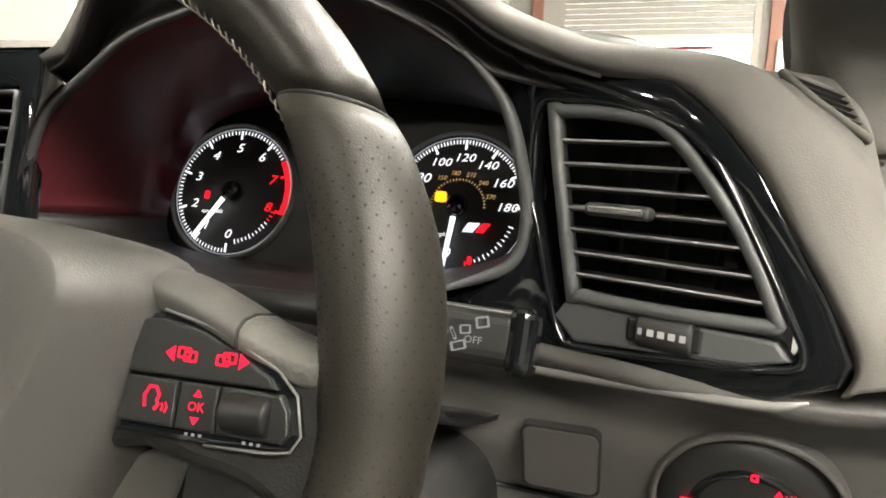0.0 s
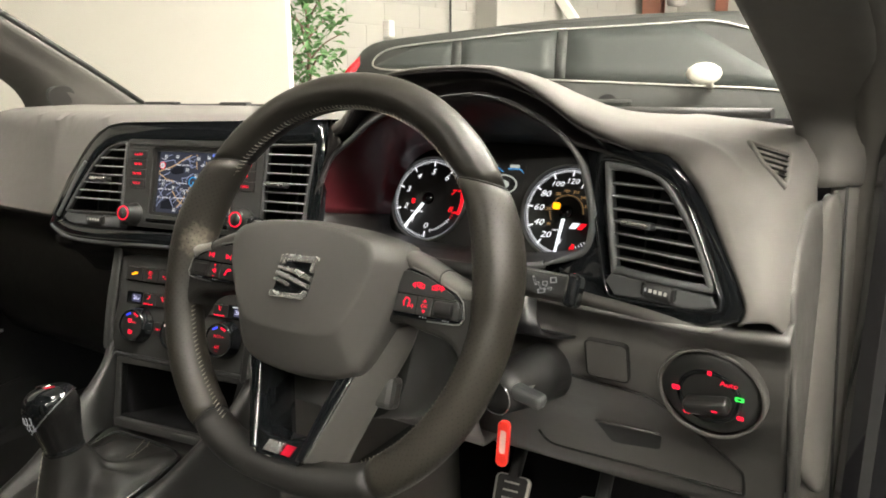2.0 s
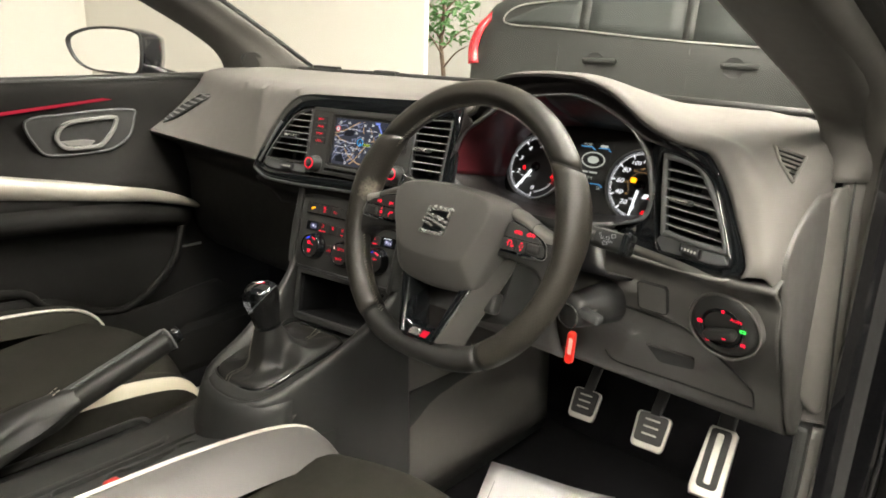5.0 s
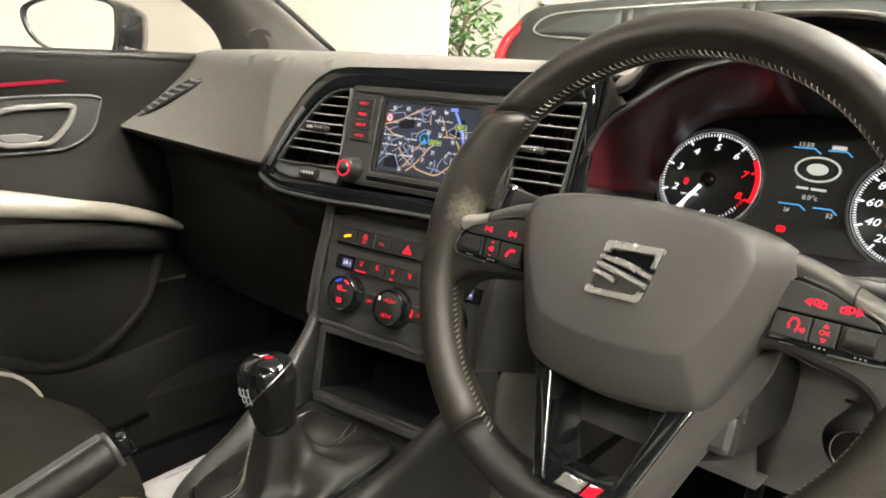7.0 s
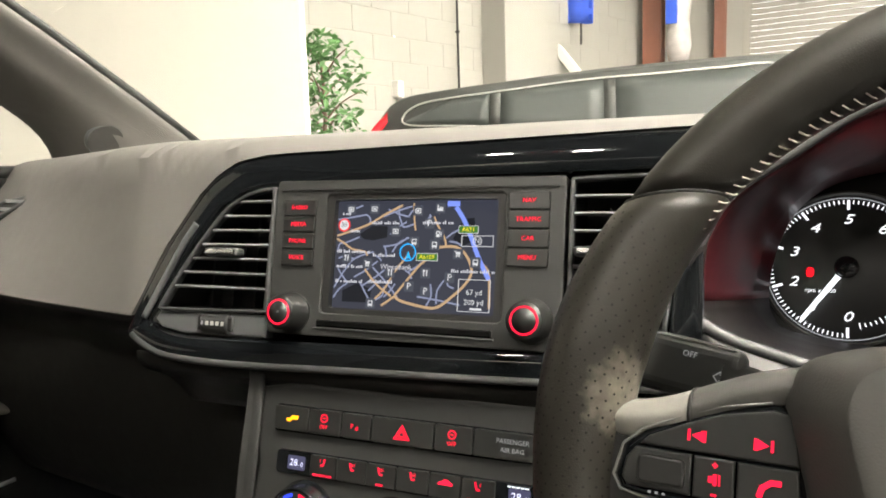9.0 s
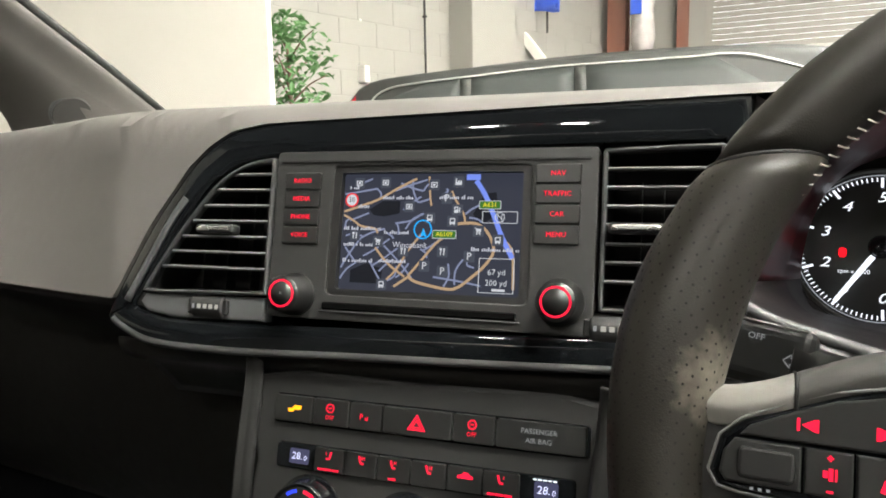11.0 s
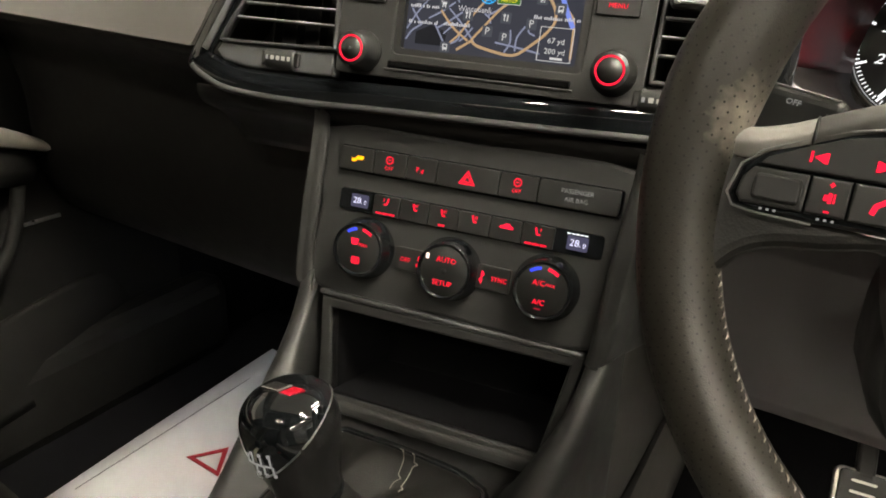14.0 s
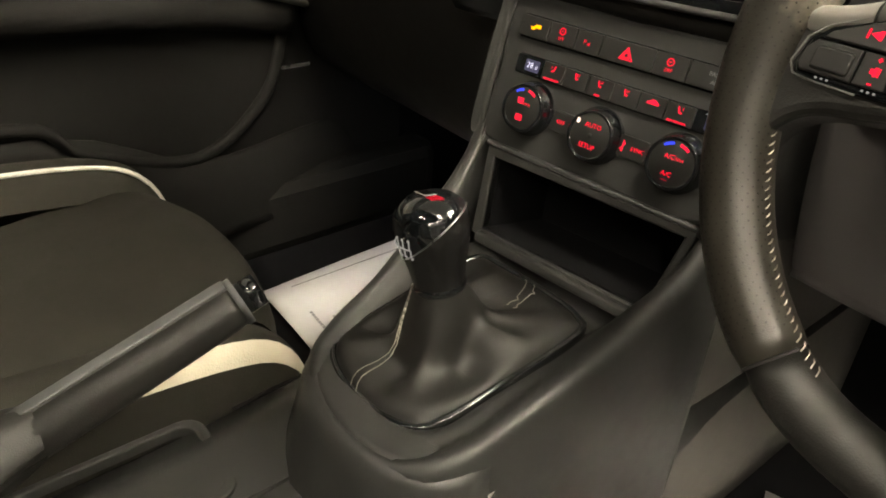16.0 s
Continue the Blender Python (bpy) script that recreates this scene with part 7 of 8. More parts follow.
# two lower spokes: gloss black in front, grey plastic on the outer flank
for s in (1, -1):
    rows, front = [], []
    for k in (-0.4, -0.2, 0, 0.2, 0.45, 0.7, 0.88, 1.0):
        xo, v, z = 60 - 30 * k, -58 - 84 * k, -14 + 11 * k
        xb, vb_ = 82 - 38 * k - 6 * k * (1 - k) - 12 * min(0, k) ** 2 * 4, -50 - 94 * k
        rows.append([Vector((s * x / 1000, y / 1000, zz / 1000)) for x, y, zz in ((xo, v, z), (xo + 3, v, z - 3), (xb - 4, vb_, -40), (xb, vb_, -52), (xb - 14, vb_, -62))])
        xi = 47 - 24 * k
        front.append([Vector((s * x / 1000, y / 1000, zz / 1000)) for x, y, zz in ((xo + 0.5, v, z - 1), (xo - 1.5, v, z + 0.8), (xi + 2, v, z + 0.8), (xi, v, z - 1.5), (xi - 3, v + 1, z - 16), (xi - 4, v + 2, -50))])
    part("lower_spoke", sheet(smooth_rows(rows, 3, 4), 0.002), SPOKE, wheel, "grey flank of the lower spoke")
    part("spoke_inlay", sheet(smooth_rows(front, 3, 4), 0.0015), GLOSS, wheel, "gloss black inlay")
    part("inlay_edge", sweep([(s * (60.3 - 30 * k) / 1000, (-58 - 84 * k) / 1000, (-13.2 + 11 * k) / 1000) for k in (0, 0.25, 0.5, 0.75, 1.0)], circle(0.0009, 6)), CHROME, wheel, "thin bright edge")
bridge = [Vector((x / 1000, y / 1000)) for x, y in ((-25, -124), (-12, -127), (12, -127), (25, -124), (32, -138), (24, -147), (-24, -147), (-32, -138))]
part("lower_bridge", prism(bridge, -0.03, -0.0035, 0.002), GLOSS, wheel, "gloss black bridge")
bd = part("model_badge", prism(mm([(-15, -141), (3, -141), (9, -131), (-9, -131)]), -0.0036, -0.0018, 0.0005), EMBLEM, wheel, "silver and red badge")
part("badge_red", prism(mm([(5, -141), (15, -141), (21, -131), (11, -131)]), -0.0036, -0.0018, 0.0005), RED_LACQUER, bd)

# ---- steering column, stalks, key ----
col = thing("steering_column", "dark plastic steering column shroud", "steering column", MW)
part("upper_shroud", prism(rrect(0.15, 0.07, 0.03, 5, (0, 0.0)), -0.20, -0.065, 0.012), PANEL, col)
part("lower_shroud", sweep([(0, -0.05, -0.07), (0.0, -0.055, -0.13), (0.0, -0.045, -0.22)], [(x * 0.92, y) for x, y in rrect(0.17, 0.11, 0.04, 5)], up=(0, 1, 0)), PANEL, col)
part("collar", lathe([(0.05, -0.07), (0.06, -0.065), (0.055, -0.045), (0.03, -0.04)], 32), BLACK, col)
part("clock_spring", box(0.06, 0.03, 0.02, (0.05, -0.075, -0.055), 0.006), PANEL, col)


def stalk(s, label, inner, reach, tall, lift, tip):
    """A flat stalk on one side: s the side, inner its broad blade's start, reach its end, tall its height, lift its rise, tip its slant."""
    t = thing("control_stalk", label, "stalk", MW @ Matrix.Translation((s * 0.07, 0.042 + lift, -0.112)) @ Matrix.Rotation(radians(tip), 4, "Z"))
    long = reach - inner
    part("arm", sweep([(-s * 0.03, 0, 0), (s * 0.03, 0, 0.0), (s * (inner + 0.012), 0, 0.004)], lambda k: [(p[0] * (0.6 + 0.4 * k), p[1] * (0.6 + 0.4 * k)) for p in rrect(0.026, 0.018, 0.008, 4)], up=(0, 1, 0)), BUTTON, t)
    part("paddle", box(long, tall, 0.018, (s * (inner + long / 2), 0, 0.006), 0.007, 4), BUTTON, t, "black paddle with pale signs")
    # highlight along the paddle's top edge, built as a paler strip
    part("blade_highlight", box(long - 0.012, 0.0012, 0.0012, (s * (inner + long / 2), tall / 2 - 0.0016, 0.0133), 0.0005, 1), GREY_TRIM, t, "pale strip standing for the upper edge's highlight")
    part("end_cap", box(0.013, tall + 0.0045, 0.022, (s * (reach - 0.001), 0, 0.006), 0.0055, 4), GLOSS, t, "gloss black end cap")
    g = bmesh.new()
    zt = 0.0151
    if s > 0:
        for u, v, w, h, a in ((104, 3, 2, 9, 30), (112, -7, 7, 4, 20), (114, 2, 5, 4, 10), (121, 7, 6, 5, 15), (109, -1, 1.5, 6, 30)):
            add_bm(g, ring_plate(rrect(w / 1000, h / 1000, 0.0006, 2), rrect(w / 1500, h / 1500, 0.0003, 2), 0, 0.0002), Matrix.Translation((u / 1000, v / 1250, zt)) @ Matrix.Rotation(radians(a), 4, "Z"))
        add_bm(g, letters("OFF", 0.0045, (0.118, -0.0025, zt)))
    else:
        for d in (-1, 1):
            add_bm(g, strip([(-0.0572 + d * x, y - 0.001) for x, y in ((0.0008, 0.0014), (0.0028, 0.0014), (0.0028, 0.0030), (0.0058, 0.0), (0.0028, -0.0030), (0.0028, -0.0014), (0.0008, -0.0014), (0.0008, 0.0014))], 0.0006, zt))
        add_bm(g, letters("OFF", 0.0042, (-0.076, 0.0068, zt)))
    tagged(part("sign", g, DIM_WHITE, t), "pale printed signs", kind="stuff")
    return t


stalk(1, "black wiper stalk with a gloss end cap", 0.084, 0.139, 0.0255, 0.005, -3)
stalk(-1, "black indicator stalk with arrows and a gloss end cap", 0.049, 0.112, 0.031, -0.0045, -9)

lock = thing("ignition_lock", "dark ignition lock in the column side", "ignition lock", pose(0.508, 0.03, 0.742, 90, 0, -15))
part("barrel", lathe([(0, 0.05), (0.022, 0.05), (0.024, 0.035), (0.028, 0.0), (0.03, -0.03), (0, -0.03)], 28), BLACK, lock)
key = thing("car_key", "grey folding car key in the ignition", "key", pose(0.522, -0.014, 0.747, 0, 8, -8))
part("fob", box(0.034, 0.016, 0.014, (0.008, -0.002, 0), 0.005, 3), VENT, key)
part("blade", box(0.012, 0.05, 0.004, (-0.004, 0.03, 0)), STEEL, key)
part("ring", sweep([(0.0165 * math.cos(a / 20 * 6.283) - 0.022, -0.010, 0.0165 * math.sin(a / 20 * 6.283) - 0.012) for a in range(20)], circle(0.0011, 6), True, up=(0, 1, 0)), CHROME, key, "steel split ring")
tag = thing("key_tag", "red plastic key tag with a paper label", "key tag", pose(0.512, -0.030, 0.715, 0, 3, 4))
part("tag_body", ring_plate([(p[0], p[1]) for p in rrect(0.0115, 0.046, 0.005, 5)], rrect(0.006, 0.024, 0.002, 5, (0, 0.002)), -0.003, 0.003, 0.0012), RED_PLASTIC, tag, m=pose(0, 0, -0.016, 90))
part("label_card", box(0.007, 0.002, 0.026, (0, 0, -0.014)), CLEAR_PLASTIC, tag)

# ---- light switch and small panels ----
ML = panel_frame((0.672, 0.066, 0.750), -4, -14)
sw = thing("light_switch", "round black headlamp switch with red signs", "light switch", ML)
part("well", lathe([(0.0445, 0.0), (0.0465, 0.0035), (0.0485, 0.0), (0.0485, -0.02)], 48), PAD_LOW, sw)
part("disc", lathe([(0, 0.004), (0.030, 0.004), (0.040, 0.001), (0.0445, -0.004)], 48), BUTTON, sw)
part("knob", box(0.042, 0.014, 0.016, (0, -0.005, 0.010), 0.005, 3, Matrix.Rotation(radians(14), 4, "Z")), BUTTON, sw)
part("knob_dish", lathe([(0.024, 0.004), (0.0265, 0.0065), (0.029, 0.004)], 40), GLOSS, sw)
zt = 0.0065
for (u, v), mat_, w, h in (((1, 27), RED_GLOW, 3.5, 4.5), ((-29, 4), RED_GLOW, 7, 5), ((-19, -20), RED_GLOW, 6, 5.5), ((28, -14), RED_GLOW, 6, 4), ((27, 6), GREEN_GLOW, 8, 4.5)):
    g = ring_plate(rrect(w / 1000, h / 1000, 0.0015, 3), rrect(w / 2200, h / 2200, 0.0006, 3), zt - 0.0003, zt)
    add_box(g, 0.0012, h / 1000, 0.0003, (w / 2600, 0, zt))
    glyph("legend", g, mat_, (u, v), sw, "lit lamp sign")
glyph("legend", letters("Auto", 0.0075, (0, 0, zt), deep=0), RED_GLOW, (18, 19), sw)
glyph("pointer", bars((0, 0, 5, 1.4)), RED_GLOW, (9, -4), sw)
for o in sw.children:
    if o.name.startswith("pointer"):
        o.location.z += 0.012
cap = thing("airbag_cap", "small square grey cover plate in the knee panel", "cover plate", panel_frame((0.577, 0.058, 0.765), 0, -17))
part("plate", prism(rrect(0.040, 0.042, 0.005, 4), -0.004, 0.0012, 0.001), PAD_LOW, cap)
part("gap", ring_plate(rrect(0.043, 0.045, 0.006, 4), rrect(0.040, 0.042, 0.005, 4), -0.004, 0.0010), DARK, cap)
coin = thing("lid_handle", "dark slot handle in the storage lid", "handle slot", panel_frame((0.580, 0.1445, 0.650), 0, -34))
part("slot", prism(mm([(-37, 15), (33, 19), (36, 15), (32, -10), (28, -13), (-20, -23), (-25, -18)]), -0.006, 0.0022), DARK, coin)
part("lip", sweep([(-0.037, 0.0155, 0.002), (0.033, 0.0195, 0.002)], circle(0.0014, 6)), PAD_LOW, coin)

# ---- pedals ----
def pedal(at, w, h, tilt, label, plates=3):
    t = thing("pedal", label, "pedal", panel_frame(at, 6, tilt), "pedals")
    part("plate", prism([(p[0] * (1 + 1.5 * p[1]), p[1]) for p in rrect(w, h, 0.010, 5)], -0.006, 0.002, 0.002), STEEL, t, "brushed steel plate")
    part("rubber_pad", prism([(p[0] * (1 + 1.5 * p[1]), p[1]) for p in rrect(w * 0.84, h * 0.80, 0.006, 4, (0, h * 0.07))], 0.002, 0.0045, 0.001), RUBBER, t, "black rubber pad")
    for k in range(plates):
        part("steel_bar", prism(rrect(w * 0.44, h * 0.05, 0.0012, 3, (0, h * (0.30 - 0.2 * k))), 0.0045, 0.0062, 0.0005), STEEL, t)
    part("arm", box(0.02, 0.25, 0.012, (0.0, 0.14, -0.03), 0.004, 2, Matrix.Rotation(radians(-14), 4, "X")), BLACK, t)
    return t


pedal((0.350, 0.318, 0.408), 0.056, 0.060, 32, "steel clutch pedal with rubber bars")
pedal((0.497, 0.30, 0.420), 0.062, 0.066, 35, "steel brake pedal with rubber bars")
acc = thing("pedal", "long steel accelerator pedal with rubber inlay", "pedal", panel_frame((0.603, 0.336, 0.386), 6, 40), "pedals")
part("plate", prism(mm([(-26, -62), (24, -62), (29, -50), (26, 60), (20, 66), (-20, 66), (-24, 58), (-30, -50)]), -0.008, 0.003, 0.003), STEEL, acc)
part("rubber_inlay", prism(rrect(0.036, 0.108, 0.008, 4, (-0.001, 0.008)), 0.003, 0.005, 0.001), RUBBER, acc)
part("steel_bar", prism(rrect(0.012, 0.092, 0.004, 4, (-0.001, 0.008)), 0.005, 0.008, 0.001), STEEL, acc)
part("arm", box(0.03, 0.12, 0.02, (0, 0.11, -0.015), 0.005), BLACK, acc)

# ---- centre console ----
cons = thing("centre_console", "dark plastic centre console with gear lever surround", "centre console")
# cross sections from the panel down to the tunnel: y, centre, half width, rail height, floor height
SECT = [(0.022, 0.0025, 0.1262, 0.705, 0.555), (0.0, 0.0025, 0.1255, 0.672, 0.557), (-0.014, 0.003, 0.124, 0.650, 0.558), (-0.038, 0.0055, 0.1205, 0.629, 0.560), (-0.07, 0.008, 0.117, 0.610, 0.572), (-0.12, 0.013, 0.110, 0.585, 0.560), (-0.17, 0.018, 0.102, 0.564, 0.546), (-0.215, 0.023, 0.096, 0.549, 0.534), (-0.25, 0.025, 0.080, 0.538, 0.528), (-0.272, 0.026, 0.045, 0.528, 0.522)]
left, right, floor_rows = [], [], []
for y, c, w0, zr, zf in SECT:
    foot = float(np.interp(-y, (0.0, 0.014, 0.038, 0.07), (0.014, 0.018, 0.028, 0.040)))
    y_mid = y
    for rows, s in ((left, -1), (right, 1)):
        w = w0 + (float(np.interp(-y_mid, (0.0, 0.046, 0.12, 0.215), (0.004, 0.007, 0.007, 0.0))) if s > 0 else 0.0)
        y = y_mid + s * float(np.interp(-y_mid, (0.038, 0.07, 0.12, 0.17), (0.018, 0.014, 0.006, 0.0)))
        rows.append([Vector((c + s * (w - foot), y, zf)), Vector((c + s * (w - foot * 0.85), y, zf + 0.004)), Vector((c + s * (w - foot * 0.52), y, zr - 0.010)), Vector((c + s * (w - 0.009), y, zr)), Vector((c + s * (w - 0.001), y - 0.002, zr - 0.003)), Vector((c + s * (w + 0.004), y - 0.004, zr - 0.03)), Vector((c + s * (w + 0.012), y - 0.006, 0.46)), Vector((c + s * (w + 0.018), y - 0.006, 0.22))])
    y = y_mid
    floor_rows.append([Vector((c - (w0 - foot * 0.9), y, zf)), Vector((c, y, zf)), Vector((c + (w0 - foot * 0.7), y, zf))])
part("rail", sheet(smooth_rows(left, 3, 4), 0.003), PANEL, cons, "grained console rail beside the gear lever")
part("rail", sheet(smooth_rows(right, 3, 4), 0.003), PANEL, cons, "grained console rail beside the gear lever")
part("console_floor", sheet(smooth_rows(floor_rows[1:], 2, 4), 0.003), PANEL, cons)
nose = [[Vector((0.026 + 0.098 * math.cos(a), -0.205 - 0.070 * math.sin(a), 0.536)), Vector((0.026 + 0.104 * math.cos(a), -0.21 - 0.078 * math.sin(a), 0.528)), Vector((0.026 + 0.110 * math.cos(a), -0.215 - 0.086 * math.sin(a), 0.49)), Vector((0.026 + 0.114 * math.cos(a), -0.22 - 0.095 * math.sin(a), 0.445))] for a in [math.pi * k / 14 for k in range(15)]]
part("nose", sheet(smooth_rows(nose, 3, 1), 0.003), PANEL, cons, "rounded front of the gear surround")
part("nose_top", sheet(smooth_rows([[Vector((0.026 + 0.098 * f * math.cos(a), -0.205 - 0.070 * f * math.sin(a), 0.536 + 0.006 * (1 - f))) for f in (0.55, 0.8, 1.0)] for a in [math.pi * k / 14 for k in range(15)]], 2, 1), 0.003), PANEL, cons)
tun = [[Vector((x, y, z - 0.035 * abs(x - 0.01) / 0.12 * 0)) for x in (-0.118, -0.10, 0.0, 0.115, 0.135)] for y, z in ((-0.20, 0.47), (-0.30, 0.462), (-0.40, 0.455), (-0.55, 0.455), (-0.8, 0.46))]
for row in tun:
    row[0].z -= 0.25
    row[-1].z -= 0.25
part("tunnel_top", sheet(smooth_rows(tun, 2, 3), 0.003), PANEL, cons, "grained tunnel cover")
for s, x in ((-1, -0.118), (1, 0.142)):
    part("tunnel_side", sheet(smooth_rows([[Vector((x + s * 0.002, y, z)) for y in (0.50, 0.1, -0.2, -0.5, -0.9)] for z in (0.18, 0.3, 0.45 if s < 0 else 0.46)], 3, 2), 0.004), CARPET if s < 0 else PANEL, cons)
tops = ((-0.26, 0.50), (-0.2, 0.512), (-0.1, 0.53), (0.0, 0.585), (0.06, 0.65), (0.12, 0.72), (0.3, 0.76), (0.5, 0.76))
part("side_cover", sheet(smooth_rows([[Vector((0.131 + 0.022 * k, y, z + (0.22 - z) * k)) for y, z in tops] for k in (0, 0.5, 1)], 3, 3), 0.004), PAD, cons, "grey side cover of the tunnel")
# double cup holder
def cups(grow):
    ol = []
    for cy, a0 in ((-0.345, -30), (-0.440, 150)):
        for k in range(9):
            a = radians(a0 + 240 * k / 8)
            ol.append(Vector((0.052 + (0.036 + grow) * math.cos(a), cy + (0.036 + grow) * math.sin(a))))
    return spline(ol, 3, True)


part("cup_rim", ring_plate(cups(0.003), cups(-0.001), 0.452, 0.468, 0.001), PANEL, cons, "raised rim of the cup holders")
part("cup_holder", prism(cups(0.0), 0.452, 0.4625), DARK, cons, "dark double cup holder")
part("cup_tray", ring_plate(rrect(0.112, 0.26, 0.012, 6, (0.052, -0.40)), rrect(0.108, 0.256, 0.010, 6, (0.052, -0.40)), 0.457, 0.4655, 0.001), PANEL, cons)
part("belt_buckle", box(0.035, 0.022, 0.03, (0.098, -0.475, 0.49), 0.005, 3), RED_PLASTIC, cons, "red seat belt buckle button")

for s in (-1, 1):
    edge = [(0.131, 0.024 if s > 0 else 0.010, 0.815), (0.128, 0.030 if s > 0 else 0.006, 0.79), (0.1255, 0.012 if s > 0 else -0.012, 0.73), (0.1245, -0.002 if s > 0 else -0.024, 0.674), (0.1225, -0.003 if s > 0 else -0.026, 0.662)]
    part("flank", sheet(smooth_rows([[Vector((s * x + 0.003 - 0.004 * s, y + 0.004, z)) for x, y, z in edge], [Vector((s * (x + 0.006) + 0.003, y + 0.002, z)) for x, y, z in edge], [Vector((s * (x + 0.012) + 0.003, y + 0.03, z)) for x, y, z in edge], [Vector((s * (x + 0.014), 0.30, z - 0.1)) for x, y, z in edge]], 3, 3), 0.002), PANEL, cons, "grained flank beside the heater panel")

# storage pocket under the heater panel
pocket = thing("storage_pocket", "open black storage pocket under the heater panel", "storage pocket", MC)
po, pi_ = mm([(-112, -118), (112, -116), (100, -206), (-104, -208)]), mm([(-101, -127), (102, -125), (90, -198), (-92, -200)])
part("frame", ring_plate(po, pi_, -0.01, 0.002, 0.002), PANEL, pocket)
for a, b in zip(pi_, pi_[1:] + pi_[:1]):
    part("side", sheet([[(a.x, a.y, 0.0), (b.x, b.y, 0.0)], [(a.x, a.y, -0.11), (b.x, b.y, -0.11)]], 0.002, False), CARPET, pocket)
part("back", prism([(p.x, p.y) for p in pi_], -0.115, -0.11), CARPET, pocket)
part("shelf_lip", box(0.186, 0.012, 0.016, (0.0, -0.2065, 0.004), 0.004, 3), PANEL, pocket, "rounded lip of the pocket")
part("top_strip", box(0.226, 0.005, 0.006, (-0.001, -0.1145, 0.0015), 0.002), VENT, pocket, "satin strip under the heater panel")

# ---- gear lever ----
gear = thing("gear_lever", "black gear lever with a leather boot and chrome cap", "gear lever")
bez = [(-0.056, -0.216), (-0.044, -0.238), (-0.008, -0.248), (0.040, -0.244), (0.072, -0.222), (0.083, -0.15), (0.088, -0.082), (0.075, -0.070), (0.048, -0.064), (-0.020, -0.072), (-0.048, -0.085), (-0.056, -0.17)]


def floor_z(y):
    return float(np.interp(-y, [-s[0] for s in SECT], [s[4] for s in SECT]))


loop = [Vector((x, y, floor_z(y) + 0.006)) for x, y in bez]
loop = spline(loop, 4, True)
part("boot_bezel", sweep(loop, [(-0.004, -0.004), (0.004, -0.004), (0.003, 0.003), (0, 0.004), (-0.003, 0.003)], True), GLOSS, gear, "thin gloss black frame of the boot")
top = Vector((0.0075, -0.168, 0.618))
rows = []
# boot from rim to neck: share of the radius, share of the rise, depth of the folds
PROFILE = ((1.0, 0.0, 0.0), (0.93, 0.09, 0.001), (0.82, 0.13, 0.006), (0.66, 0.13, 0.013), (0.48, 0.13, 0.020), (0.30, 0.16, 0.020), (0.16, 0.28, 0.013), (0.08, 0.48, 0.006), (0.03, 0.75, 0.002), (0.0, 1.0, 0.0))
FOLDS = ((150, 1.0), (20, 1.0), (95, 0.5), (-60, 0.45), (-130, 0.3))


def fold_at(a, lift):
    """Ridge with a hollow beside it at each fold's angle."""
    h = 0.0
    for deg, k in FOLDS:
        d = math.atan2(math.sin(a - radians(deg) - 0.5 * lift), math.cos(a - radians(deg) - 0.5 * lift))
        h += k * (math.exp(-(d / 0.20) ** 2) - 0.9 * math.exp(-((d + 0.42) / 0.22) ** 2))
    return h


n = len(loop)
for w, lift, deep in PROFILE:
    row = []
    for j in range(n + 1):
        p = loop[j % n]
        a = math.atan2(p.y - top.y, p.x - top.x)
        fold = deep * fold_at(a, lift)
        r0 = Vector((p.x - top.x, p.y - top.y))
        neck = 0.0205 + 0.006 * math.sin(math.pi * min(1, lift * 1.1))
        rr = r0 * w + r0.normalized() * (neck * (1 - w) + 0.35 * fold)
        row.append(Vector((top.x + rr.x, top.y + rr.y, p.z + (top.z - p.z) * lift + fold * (1 - lift))))
    rows.append(row)
part("boot", sheet([spline(c, 3) for c in zip(*rows)]), LEATHER_SOFT, gear, "soft folded black leather boot")
sb = bmesh.new()
for a0, a1, off, f1 in ((1.53, 1.25, -0.05, 0.42), (1.53, 1.25, 0.05, 0.42), (-1.60, -1.95, -0.05, 0.98), (-1.60, -1.95, 0.05, 0.98)):
    pl = []
    for k in range(34):
        f = 0.02 + (f1 - 0.02) * k / 33
        aim = a0 + (a1 - a0) * f / f1 + off * (1 - 0.3 * f)
        away = [abs(math.atan2(math.sin(math.atan2(q.y - top.y, q.x - top.x) - aim), math.cos(math.atan2(q.y - top.y, q.x - top.x) - aim))) for q in loop]
        j, j2 = sorted(range(n), key=lambda i: away[i])[:2]
        side = away[j] / max(away[j] + away[j2], 1e-6)
        kk = f * (len(rows) - 1)
        i0 = min(int(kk), len(rows) - 2)
        p = rows[i0][j].lerp(rows[i0 + 1][j], kk - i0).lerp(rows[i0][j2].lerp(rows[i0 + 1][j2], kk - i0), side)
        out = Vector((p.x - top.x, p.y - top.y, 0.02)).normalized()
        pl.append(p + out * 0.0010 + Vector((0, 0, 0.0012)))
    for q, r in zip(pl, pl[1:]):
        add_bm(sb, sweep([q.lerp(r, 0.05), q.lerp(r, 0.85)], circle(0.0004, 5)))
tagged(part("stitching", sb, THREAD, gear, "pale double stitching"), kind="stuff")
lean = Matrix.Translation((0.0075, -0.168, 0.613)) @ Matrix.Rotation(radians(-9), 4, "Y") @ Matrix.Rotation(radians(5), 4, "X")
EGG = ((0.0205, 0.0), (0.0218, 0.006), (0.0236, 0.018), (0.0262, 0.030), (0.0286, 0.042), (0.0298, 0.051), (0.0294, 0.059), (0.0266, 0.0675), (0.0205, 0.0735), (0.0105, 0.0768), (0.0, 0.0775))
part("collar", lathe([(0.018, -0.004), (0.0222, -0.002), (0.0226, 0.002), (0.0212, 0.005)], 32), GLOSS, gear, m=lean)
